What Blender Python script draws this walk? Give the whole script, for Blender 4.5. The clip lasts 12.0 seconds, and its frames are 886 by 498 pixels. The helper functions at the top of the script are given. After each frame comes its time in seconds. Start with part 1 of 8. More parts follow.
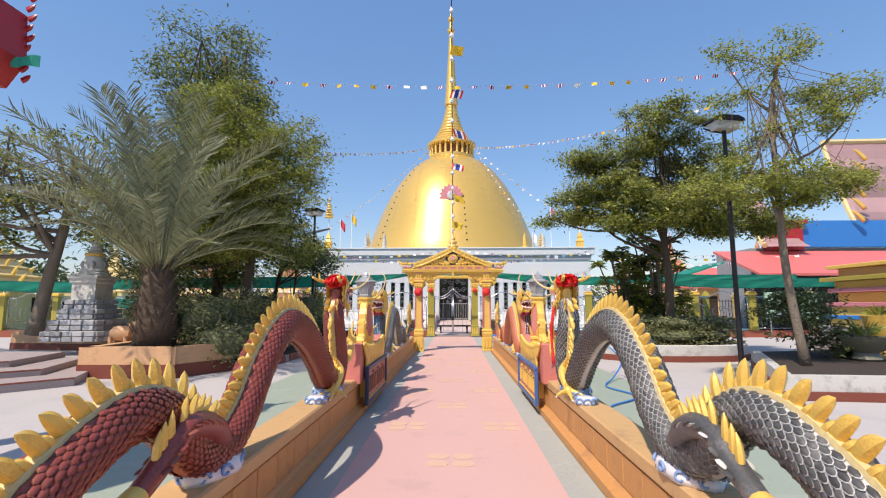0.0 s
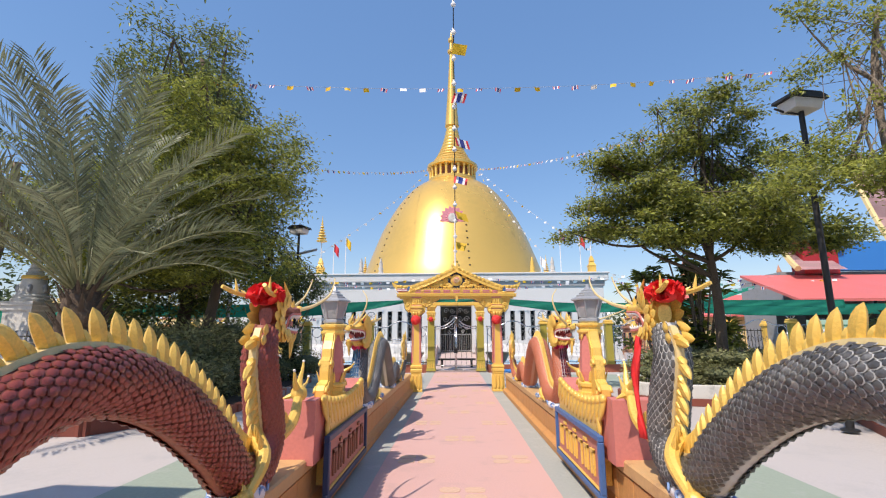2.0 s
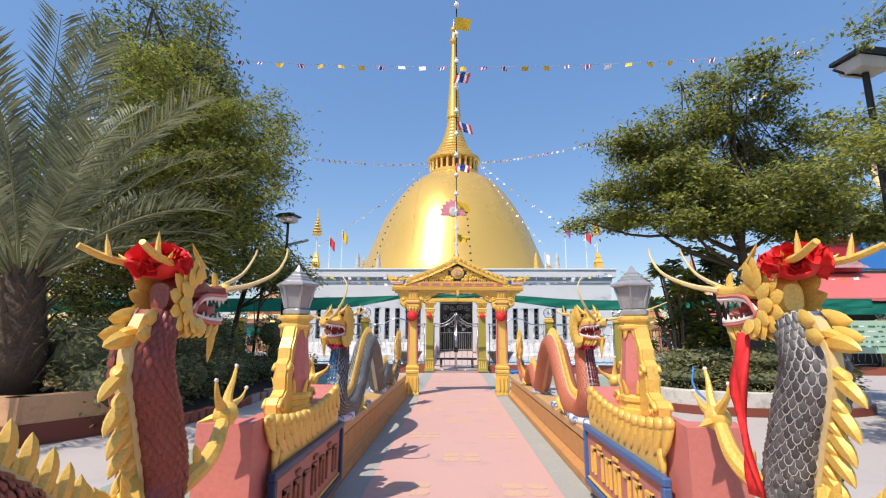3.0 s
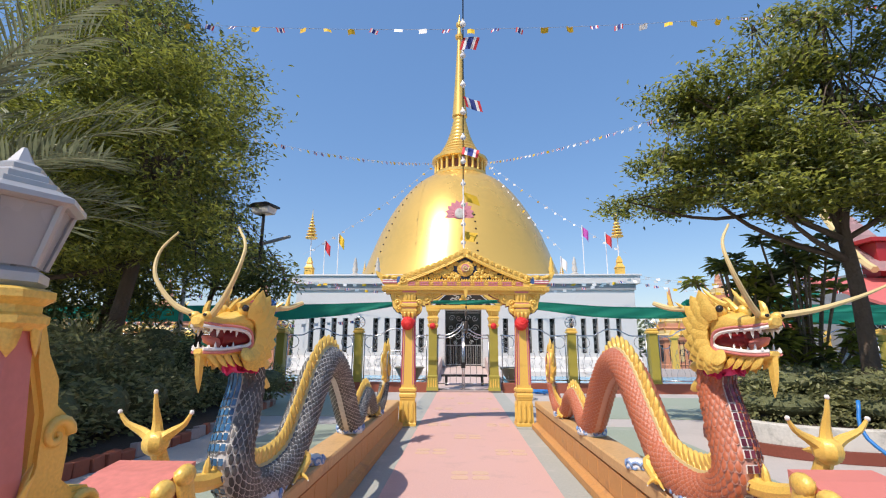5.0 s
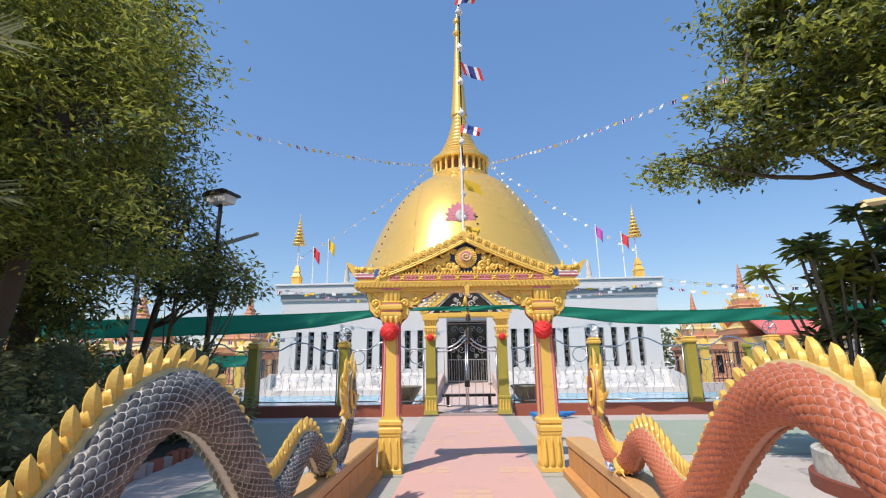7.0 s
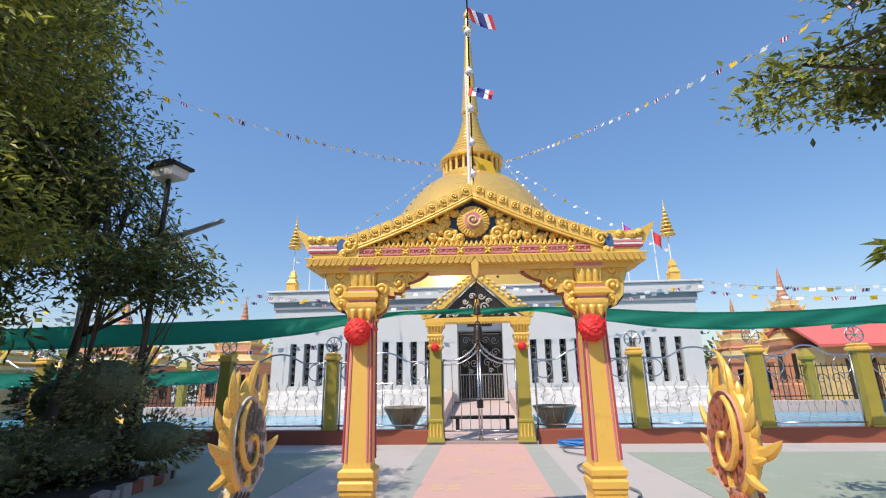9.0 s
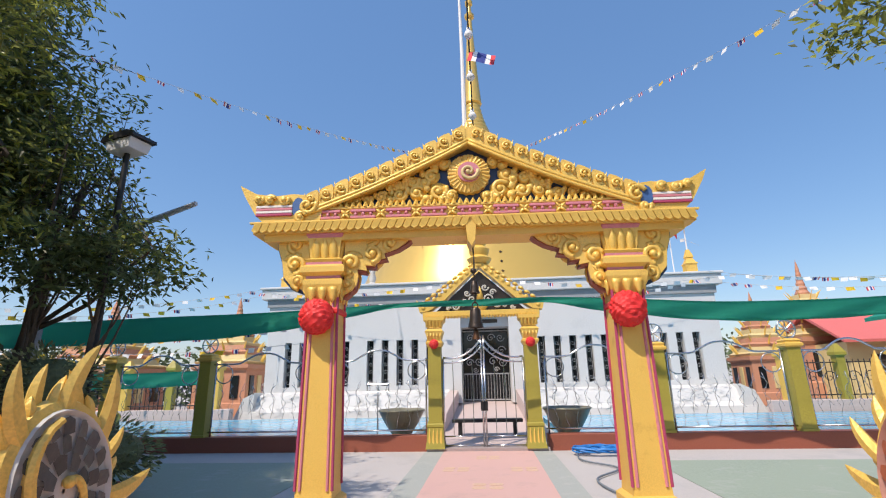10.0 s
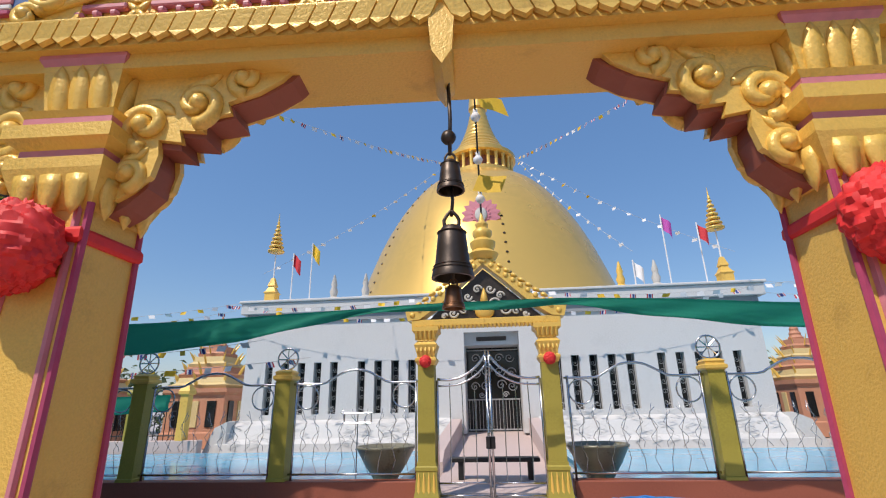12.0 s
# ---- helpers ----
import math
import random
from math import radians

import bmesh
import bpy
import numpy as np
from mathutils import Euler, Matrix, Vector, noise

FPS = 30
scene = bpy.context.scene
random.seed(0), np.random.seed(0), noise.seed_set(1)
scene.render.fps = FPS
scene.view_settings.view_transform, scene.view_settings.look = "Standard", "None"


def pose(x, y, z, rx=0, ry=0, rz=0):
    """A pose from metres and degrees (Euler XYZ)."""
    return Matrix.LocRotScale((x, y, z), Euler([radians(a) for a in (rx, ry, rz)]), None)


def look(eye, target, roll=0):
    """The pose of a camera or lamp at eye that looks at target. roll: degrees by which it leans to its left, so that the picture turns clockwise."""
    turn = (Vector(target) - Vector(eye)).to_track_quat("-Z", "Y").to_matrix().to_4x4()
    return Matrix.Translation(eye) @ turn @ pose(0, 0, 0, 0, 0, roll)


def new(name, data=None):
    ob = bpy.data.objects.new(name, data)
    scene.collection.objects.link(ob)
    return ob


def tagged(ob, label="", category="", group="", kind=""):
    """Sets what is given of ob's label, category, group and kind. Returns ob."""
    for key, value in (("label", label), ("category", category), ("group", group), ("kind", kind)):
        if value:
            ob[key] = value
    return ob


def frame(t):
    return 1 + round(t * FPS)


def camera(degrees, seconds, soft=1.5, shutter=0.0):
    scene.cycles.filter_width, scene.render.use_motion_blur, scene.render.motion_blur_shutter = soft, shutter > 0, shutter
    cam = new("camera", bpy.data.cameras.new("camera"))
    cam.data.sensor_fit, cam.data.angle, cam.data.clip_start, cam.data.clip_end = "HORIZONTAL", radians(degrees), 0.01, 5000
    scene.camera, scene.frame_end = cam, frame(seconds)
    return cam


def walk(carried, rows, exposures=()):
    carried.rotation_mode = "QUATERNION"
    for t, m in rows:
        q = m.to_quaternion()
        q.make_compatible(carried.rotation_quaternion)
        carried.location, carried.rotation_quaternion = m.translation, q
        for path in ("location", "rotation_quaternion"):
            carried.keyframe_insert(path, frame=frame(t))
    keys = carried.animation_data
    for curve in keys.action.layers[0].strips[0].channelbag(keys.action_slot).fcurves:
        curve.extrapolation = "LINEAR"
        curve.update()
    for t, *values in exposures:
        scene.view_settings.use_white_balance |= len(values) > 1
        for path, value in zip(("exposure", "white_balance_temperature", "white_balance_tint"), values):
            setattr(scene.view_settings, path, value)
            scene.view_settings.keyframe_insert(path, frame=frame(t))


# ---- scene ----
cam = camera(86.4, 12.0, 1.15)
METRES, EYE, TILT, LEAN, TURN = 15.0, 1.5, -1.45, 0.0, 1.4
ROWS = [
    (0.0, 0.0, 0.0, 0.0, 0.01, 8.37, 0.09),
    (0.5, -0.0014, 0.04, 0.001, -0.07, 9.84, 0.22),
    (1.0, -0.0012, 0.0814, 0.0014, -0.03, 10.55, 0.24),
    (1.5, -0.0027, 0.1233, 0.002, -0.29, 11.24, 0.41),
    (2.0, -0.0032, 0.1631, 0.004, 0.08, 12.04, 0.28),
    (2.5, -0.0037, 0.2054, 0.0045, -0.15, 11.98, 0.19),
    (3.0, -0.0021, 0.2489, 0.0051, 0.04, 11.86, -0.23),
    (5.0, 0.0008, 0.4272, 0.0096, 0.81, 13.39, -0.26),
    (5.5, 0.0022, 0.4704, 0.0107, 1.03, 13.52, -0.1),
    (6.0, 0.0039, 0.5122, 0.0121, 1.03, 13.86, 0.26),
    (6.5, 0.0063, 0.5531, 0.0132, 1.08, 14.41, 0.6),
    (7.0, 0.0089, 0.5949, 0.0159, 1.44, 15.07, 0.73),
    (9.0, 0.017, 0.7611, 0.021, 3.17, 16.8, 0.73),
    (9.5, 0.0202, 0.8012, 0.0223, 3.61, 16.74, 0.97),
    (10.0, 0.0225, 0.8406, 0.0224, 3.95, 16.81, 1.06),
    (10.5, 0.0262, 0.8812, 0.0237, 4.83, 17.25, 0.83),
    (11.0, 0.0271, 0.9207, 0.0249, 5.44, 17.64, 0.72),
    (11.5, 0.0288, 0.9596, 0.0266, 5.52, 18.23, 0.75),
    (12.0, 0.028, 0.9984, 0.029, 4.86, 19.62, 0.95),
]
walk(cam, [(t, pose(0.05, 0, EYE, TILT, LEAN, TURN) @ pose(METRES * x, METRES * y, METRES * z, 90 + pitch, roll, yaw)) for t, x, y, z, yaw, pitch, roll in ROWS], [(0.0, 0.52, 7200, 18), (3.0, 0.48, 7150, 18), (6.5, 0.46, 7050, 16), (9.5, 0.44, 7050, 16), (11.0, 0.44, 6950, 16), (12.0, 0.18, 6900, 16)])

# ---- world, sun ----
world = bpy.data.worlds.new("world")
scene.world = world
world.use_nodes = True
SUN_ELEV, SUN_TO = 54.4, Vector((0.42, 0.58, 0))      # height of the sun; the way its shadows fall
wn = world.node_tree
sky = wn.nodes.new("ShaderNodeTexSky")
sky.sky_type, sky.sun_disc = "NISHITA", False
sky.sun_elevation = radians(SUN_ELEV)
sky.sun_rotation = math.atan2(-SUN_TO.x, -SUN_TO.y)
sky.air_density, sky.dust_density, sky.ozone_density = 1.25, 0.7, 2.0
sat = wn.nodes.new("ShaderNodeHueSaturation")
sat.inputs["Saturation"].default_value, sat.inputs["Value"].default_value = 1.25, 1.0
wn.links.new(sky.outputs[0], sat.inputs["Color"])
haze = wn.nodes.new("ShaderNodeMix")           # a hazy tropical sky is flatter than a clear one
haze.data_type = "RGBA"
haze.inputs[0].default_value = 0.5
haze.inputs[7].default_value = (0.70, 1.50, 3.15, 1)
wn.links.new(sat.outputs[0], haze.inputs[6])
wn.links.new(haze.outputs[2], wn.nodes["Background"].inputs[0])
wn.nodes["Background"].inputs[1].default_value = 0.15
sun_data = bpy.data.lights.new("sun", "SUN")
sun_data.energy, sun_data.angle, sun_data.color = 3.3, radians(0.55), (1.0, 0.95, 0.86)
sun = new("sun", sun_data)
horiz = SUN_TO.normalized() * math.cos(radians(SUN_ELEV))
sun.matrix_world = look((0, 0, 30), Vector((0, 0, 30)) + Vector((horiz.x, horiz.y, -math.sin(radians(SUN_ELEV)))))


# ---- materials ----
def shade(name, base, rough=0.6, metal=0.0, vary=0.25, grain=30.0, patch=1.5, bump=0.15, dirt=None, dirt_amt=0.0, coat=0.0, per=0.0, leafy=0.0, dist=0.01):
    """A surface with a fine grain, larger patches, wear towards the colour dirt, and fine relief."""
    m = bpy.data.materials.new(name)
    m.use_nodes = True
    nt = m.node_tree
    b = nt.nodes["Principled BSDF"]
    geo = nt.nodes.new("ShaderNodeNewGeometry")
    n1, n2 = nt.nodes.new("ShaderNodeTexNoise"), nt.nodes.new("ShaderNodeTexNoise")
    for n, s, d in ((n1, grain, 4), (n2, patch, 5)):
        n.inputs["Scale"].default_value, n.inputs["Detail"].default_value = s, d
        nt.links.new(geo.outputs["Position"], n.inputs["Vector"])
    def mixer(a, c, fac_socket, kind="MIX"):
        x = nt.nodes.new("ShaderNodeMix")
        x.data_type, x.blend_type = "RGBA", kind
        for sock, v in ((x.inputs[6], a), (x.inputs[7], c)):
            if isinstance(v, tuple):
                sock.default_value = (*v[:3], 1)
            else:
                nt.links.new(v, sock)
        if isinstance(fac_socket, float):
            x.inputs[0].default_value = fac_socket
        else:
            nt.links.new(fac_socket, x.inputs[0])
        return x.outputs[2]
    def ramp(sock, lo, hi):
        r = nt.nodes.new("ShaderNodeMapRange")
        r.inputs[1].default_value, r.inputs[2].default_value = lo, hi
        nt.links.new(sock, r.inputs[0])
        return r.outputs[0]
    dark = tuple(c * (1 - vary) for c in base)
    light = tuple(min(1, c * (1 + vary * 0.6)) for c in base)
    col = mixer(dark, light, ramp(n1.outputs[0], 0.3, 0.7))
    col = mixer(col, base, ramp(n2.outputs[0], 0.35, 0.65))
    if dirt:
        n3 = nt.nodes.new("ShaderNodeTexNoise")
        n3.inputs["Scale"].default_value, n3.inputs["Detail"].default_value, n3.inputs["Roughness"].default_value = patch * 2.3, 8, 0.7
        nt.links.new(geo.outputs["Position"], n3.inputs["Vector"])
        col = mixer(col, dirt, ramp(n3.outputs[0], 0.62 - 0.25 * dirt_amt, 0.85 - 0.2 * dirt_amt))
    if per:
        info = nt.nodes.new("ShaderNodeObjectInfo")
        isl = nt.nodes.new("ShaderNodeNewGeometry")
        add = nt.nodes.new("ShaderNodeMath")
        add.operation = "ADD"
        nt.links.new(info.outputs["Random"], add.inputs[0])
        nt.links.new(isl.outputs["Random Per Island"], add.inputs[1])
        fr = nt.nodes.new("ShaderNodeMath")
        fr.operation = "FRACT"
        nt.links.new(add.outputs[0], fr.inputs[0])
        mr = nt.nodes.new("ShaderNodeMapRange")
        mr.inputs[3].default_value, mr.inputs[4].default_value = 1 - per, 1 + per
        nt.links.new(fr.outputs[0], mr.inputs[0])
        hsv = nt.nodes.new("ShaderNodeHueSaturation")
        nt.links.new(mr.outputs[0], hsv.inputs["Value"])
        nt.links.new(col, hsv.inputs["Color"])
        col = hsv.outputs[0]
    nt.links.new(col, b.inputs["Base Color"])
    rr = nt.nodes.new("ShaderNodeMapRange")
    rr.inputs[3].default_value, rr.inputs[4].default_value = max(0.02, rough - 0.1), min(1, rough + 0.1)
    nt.links.new(n2.outputs[0], rr.inputs[0])
    nt.links.new(rr.outputs[0], b.inputs["Roughness"])
    b.inputs["Metallic"].default_value = metal
    b.inputs["Coat Weight"].default_value = coat
    if bump:
        bp = nt.nodes.new("ShaderNodeBump")
        bp.inputs["Strength"].default_value, bp.inputs["Distance"].default_value = bump, dist
        nt.links.new(n1.outputs[0], bp.inputs["Height"])
        nt.links.new(bp.outputs[0], b.inputs["Normal"])
    if leafy:
        tr = nt.nodes.new("ShaderNodeBsdfTranslucent")
        mx = nt.nodes.new("ShaderNodeMixShader")
        mx.inputs[0].default_value = leafy
        nt.links.new(col, tr.inputs[0])
        nt.links.new(b.outputs[0], mx.inputs[1])
        nt.links.new(tr.outputs[0], mx.inputs[2])
        nt.links.new(mx.outputs[0], nt.nodes["Material Output"].inputs[0])
    return m


PINK = shade("pink_concrete", (0.60, 0.375, 0.335), 0.75, patch=0.7, grain=60, vary=0.1, bump=0.1, dirt=(0.46, 0.31, 0.28), dirt_amt=0.3)
ROSETTE = shade("faded_yellow_paint", (0.62, 0.42, 0.30), 0.75, vary=0.15)
STRIP = shade("grey_green_concrete", (0.36, 0.38, 0.35), 0.8, patch=0.8, vary=0.12, dirt=(0.5, 0.48, 0.45), dirt_amt=0.3)
PLAZA = shade("pale_concrete", (0.47, 0.44, 0.42), 0.85, patch=0.35, grain=40, vary=0.1, bump=0.1, dirt=(0.38, 0.37, 0.36), dirt_amt=0.4)
GREENBAND = shade("green_painted_concrete", (0.29, 0.35, 0.28), 0.8, patch=0.6, vary=0.12, dirt=(0.42, 0.42, 0.40), dirt_amt=0.3)
PARAPET = shade("ochre_parapet_paint", (0.55, 0.27, 0.09), 0.6, patch=1.2, vary=0.12, dirt=(0.30, 0.15, 0.08), dirt_amt=0.3)
RUST = shade("rust_brown_paint", (0.32, 0.13, 0.07), 0.6, patch=1.5, vary=0.15)
GOLD = shade("gold_gloss_paint", (0.83, 0.545, 0.125), 0.36, metal=0.15, patch=3, grain=90, vary=0.2, bump=0.25, dirt=(0.42, 0.20, 0.04), dirt_amt=0.12)
GOLDDOME = shade("gold_dome", (0.78, 0.50, 0.13), 0.30, metal=0.45, patch=0.25, grain=3, vary=0.07, bump=0.05)
YELLOW = shade("yellow_gold_wall_paint", (0.80, 0.51, 0.11), 0.45, metal=0.1, patch=2, grain=120, vary=0.12, bump=0.3, dirt=(0.5, 0.27, 0.05), dirt_amt=0.2)
WHITE = shade("white_rendered_wall", (0.62, 0.62, 0.61), 0.7, patch=0.8, grain=20, vary=0.09, bump=0.2, dirt=(0.55, 0.55, 0.54), dirt_amt=0.3)
DARKRED = shade("dark_red_scale_paint", (0.27, 0.058, 0.042), 0.36, patch=2, grain=60, vary=0.35, bump=0.2, dirt=(0.30, 0.12, 0.09), dirt_amt=0.25)
GREYSCALE = shade("charcoal_scale_paint", (0.08, 0.08, 0.079), 0.45, patch=2, grain=60, vary=0.3, bump=0.2, dirt=(0.3, 0.3, 0.28), dirt_amt=0.35, per=0.35)
PINKRED = shade("salmon_scale_paint", (0.46, 0.13, 0.06), 0.42, patch=2, grain=60, vary=0.3, bump=0.2, dirt=(0.45, 0.2, 0.13), dirt_amt=0.25)
SALMON = shade("salmon_pink_paint", (0.60, 0.20, 0.17), 0.55, vary=0.12)
OLIVE = shade("olive_gold_paint", (0.36, 0.30, 0.05), 0.5, vary=0.15, patch=2)
KERBRED = shade("red_oxide_paint", (0.30, 0.085, 0.05), 0.6, vary=0.15)
BLACK = shade("black_iron", (0.025, 0.025, 0.026), 0.5, metal=0.3)
STEEL = shade("stainless_steel", (0.55, 0.56, 0.58), 0.22, metal=1.0, vary=0.08, bump=0)
GREENNET = shade("green_shade_net", (0.018, 0.40, 0.29), 0.7, vary=0.18, grain=150, patch=1.2, leafy=0.45)
RED = shade("red_tulle", (0.75, 0.03, 0.03), 0.6, vary=0.2)
LEAF = shade("dark_green_leaf", (0.13, 0.165, 0.06), 0.42, per=0.5, vary=0.2, bump=0, leafy=0.5)
LEAFLIGHT = shade("light_green_leaf", (0.29, 0.315, 0.06), 0.45, per=0.45, vary=0.2, bump=0, leafy=0.5)
BARK = shade("grey_brown_bark", (0.10, 0.075, 0.055), 0.9, grain=25, vary=0.35, bump=0.6, dist=0.03)
TAN = shade("tan_parapet_top", (0.58, 0.36, 0.16), 0.6, patch=1.4, vary=0.12, dirt=(0.36, 0.2, 0.1), dirt_amt=0.3)
CREAM = shade("cream_gold_band", (0.66, 0.52, 0.25), 0.5, patch=3, vary=0.15)
GROUT = shade("pale_grout", (0.55, 0.55, 0.53), 0.8, vary=0.2)
REDGROUT = shade("rusty_red_ground", (0.30, 0.09, 0.06), 0.6, vary=0.25)
SALMONGROUT = shade("pink_grout", (0.55, 0.28, 0.22), 0.7, vary=0.2)
TOOTH = shade("white_enamel", (0.80, 0.78, 0.74), 0.3, vary=0.06)
MOUTH = shade("dark_red_mouth", (0.20, 0.008, 0.012), 0.35, vary=0.2)
EYE = shade("black_eye", (0.02, 0.02, 0.02), 0.08, vary=0.05, bump=0)
BLUETILE = shade("blue_mirror_tile", (0.03, 0.11, 0.22), 0.15, patch=6, vary=0.4, per=0.4, bump=0)
MAROONTILE = shade("maroon_mirror_tile", (0.13, 0.02, 0.035), 0.18, patch=6, vary=0.4, per=0.4, bump=0)
PINKCLOTH = shade("pink_cloth", (0.75, 0.06, 0.22), 0.7, vary=0.2)
TEALCLOTH = shade("teal_cloth", (0.0, 0.32, 0.26), 0.7, vary=0.2)
BLUECLOTH = shade("blue_cloth", (0.06, 0.22, 0.55), 0.7, vary=0.2)
CLOUDBLUE = shade("blue_cloud_paint", (0.20, 0.33, 0.58), 0.5, vary=0.15)
CLOUDWHITE = shade("white_cloud_paint", (0.72, 0.74, 0.76), 0.5, vary=0.1)
NAVY = shade("navy_paint_and_gap_shade", (0.02, 0.045, 0.11), 0.45, vary=0.2)
FRAMEBLUE = shade("blue_frame_paint", (0.05, 0.13, 0.32), 0.45, vary=0.2)
PINKPANEL = shade("dusty_pink_panel", (0.50, 0.21, 0.17), 0.6, vary=0.15, dirt=(0.35, 0.12, 0.1), dirt_amt=0.3)
LAMPGREY = shade("grey_lamp_metal", (0.42, 0.43, 0.44), 0.4, metal=0.4, vary=0.15)
FROST = shade("frosted_lamp_glass", (0.62, 0.63, 0.64), 0.25, vary=0.06, bump=0)
GREYBAND = shade("grey_cornice_band", (0.30, 0.31, 0.32), 0.7, patch=1, vary=0.15, dirt=(0.2, 0.2, 0.2), dirt_amt=0.3)
DARKGLASS = shade("dark_window_glass", (0.015, 0.016, 0.018), 0.12, vary=0.2, bump=0)
BRONZE = shade("dark_bronze", (0.07, 0.055, 0.045), 0.42, metal=0.7, patch=5, vary=0.3)
COPPER = shade("brown_copper", (0.16, 0.075, 0.035), 0.4, metal=0.7, patch=5, vary=0.3)
POOLBLUE = shade("pool_blue_water_paint", (0.10, 0.42, 0.62), 0.18, patch=1.5, vary=0.12, bump=0.05)
POT = shade("glazed_olive_pot", (0.20, 0.19, 0.13), 0.3, patch=4, vary=0.3)
HOSE = shade("blue_hose", (0.02, 0.20, 0.55), 0.4, vary=0.15)
HOSEGREY = shade("grey_hose", (0.16, 0.19, 0.22), 0.5, vary=0.15)
PINKSTONE = shade("pale_pink_stone", (0.55, 0.44, 0.41), 0.7, vary=0.12)
PURPLEPINK = shade("magenta_pink_paint", (0.42, 0.06, 0.14), 0.5, vary=0.15)
ROSEPINK = shade("rose_pink_paint", (0.62, 0.22, 0.26), 0.5, vary=0.12)
ORANGEWALL = shade("orange_temple_paint", (0.54, 0.25, 0.15), 0.6, patch=0.8, vary=0.3, dirt=(0.5, 0.35, 0.2), dirt_amt=0.4)
ROOFRED = shade("coral_red_sheet_roof", (0.66, 0.16, 0.14), 0.5, patch=0.8, vary=0.12)
ROOFTILE = shade("mauve_roof_tile", (0.56, 0.38, 0.38), 0.6, per=0.25, vary=0.2)
REDPAINT = shade("red_gloss_paint", (0.38, 0.02, 0.025), 0.4, vary=0.12)
BLUEWALL = shade("bright_blue_wall", (0.02, 0.20, 0.56), 0.5, patch=0.5, vary=0.1)
SIGNGREEN = shade("pale_green_board", (0.36, 0.55, 0.42), 0.5, vary=0.1)
SIGNDARK = shade("dark_green_print", (0.05, 0.18, 0.10), 0.5, vary=0.2)
PALECLAY = shade("peach_planter_paint", (0.62, 0.36, 0.19), 0.6, patch=1.0, vary=0.12, dirt=(0.4, 0.22, 0.12), dirt_amt=0.25)
MAROON = shade("maroon_planter_base", (0.20, 0.05, 0.03), 0.6, vary=0.15)
# hedge green darkened to stand in for shade deep inside the bushes
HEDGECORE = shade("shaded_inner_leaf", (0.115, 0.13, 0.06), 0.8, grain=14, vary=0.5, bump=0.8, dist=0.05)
# soil of the beds; also the painted shade of the hall interior and doorways
SOIL_AND_SHADE = shade("dark_soil_and_shade", (0.05, 0.035, 0.025), 0.95, grain=20, vary=0.4, bump=0.6, dist=0.03)
STEPSTONE = shade("pinkish_step_stone", (0.36, 0.30, 0.29), 0.7, vary=0.15)
ROCKGREY = shade("pale_grey_rock", (0.36, 0.37, 0.39), 0.8, per=0.25, vary=0.2, bump=0.4, dist=0.02)
OLDWHITE = shade("weathered_white_stone", (0.55, 0.54, 0.50), 0.8, patch=1.5, vary=0.15, dirt=(0.22, 0.22, 0.20), dirt_amt=0.5)
FLAGYEL = shade("yellow_flag_cloth", (0.80, 0.50, 0.03), 0.7, per=0.2, vary=0.1)
FLAGWHITE = shade("white_flag_cloth", (0.80, 0.80, 0.80), 0.7, vary=0.05)
FLAGRED = shade("red_flag_cloth", (0.65, 0.04, 0.05), 0.7, vary=0.1)
FLAGBLUE = shade("navy_flag_cloth", (0.03, 0.05, 0.25), 0.7, vary=0.1)
FLAGPINK = shade("magenta_flag_cloth", (0.50, 0.08, 0.40), 0.7, vary=0.1)
LIGHTCORD = shade("pale_cord", (0.45, 0.45, 0.45), 0.7)
HEDGE = shade("hedge_leaf", (0.24, 0.25, 0.115), 0.42, per=0.6, vary=0.2, bump=0, leafy=0.45)
PALMLEAF = shade("grey_green_palm_leaf", (0.21, 0.235, 0.14), 0.4, per=0.5, vary=0.25, bump=0, leafy=0.3)
PALMRIB = shade("olive_palm_rib", (0.24, 0.24, 0.12), 0.6, vary=0.2)
PALMBARK = shade("brown_palm_trunk", (0.11, 0.075, 0.05), 0.95, grain=20, vary=0.4, bump=0.8, dist=0.04)
GROVE = shade("far_foliage", (0.10, 0.14, 0.06), 0.6, per=0.45, vary=0.2, bump=0, leafy=0.3)
LIGHTBARK = shade("pale_bark", (0.20, 0.16, 0.12), 0.9, grain=25, vary=0.35, bump=0.6, dist=0.03)

# ---- builders ----
def mesh_ob(name, bm, mats, parent=None, smooth=False, angle=None):
    me = bpy.data.meshes.new(name)
    bm.normal_update()
    bm.to_mesh(me)
    bm.free()
    for m in (mats if isinstance(mats, (list, tuple)) else [mats]):
        me.materials.append(m)
    if smooth:
        me.shade_smooth()
        if angle:
            me.set_sharp_from_angle(angle=radians(angle))
    ob = new(name, me)
    ob.parent = parent
    return ob


def part(name, bm, material, parent, label="", smooth=False, angle=None):
    return tagged(mesh_ob(name, bm, material, parent, smooth, angle), label)


def thing(name, label, category, at=(0, 0, 0), group="", turn=0, kind=""):
    e = new(name)
    e.matrix_world = pose(*at, 0, 0, turn)
    e.empty_display_size = 0.1
    return tagged(e, label, category, group, kind)


def B(): return bmesh.new()


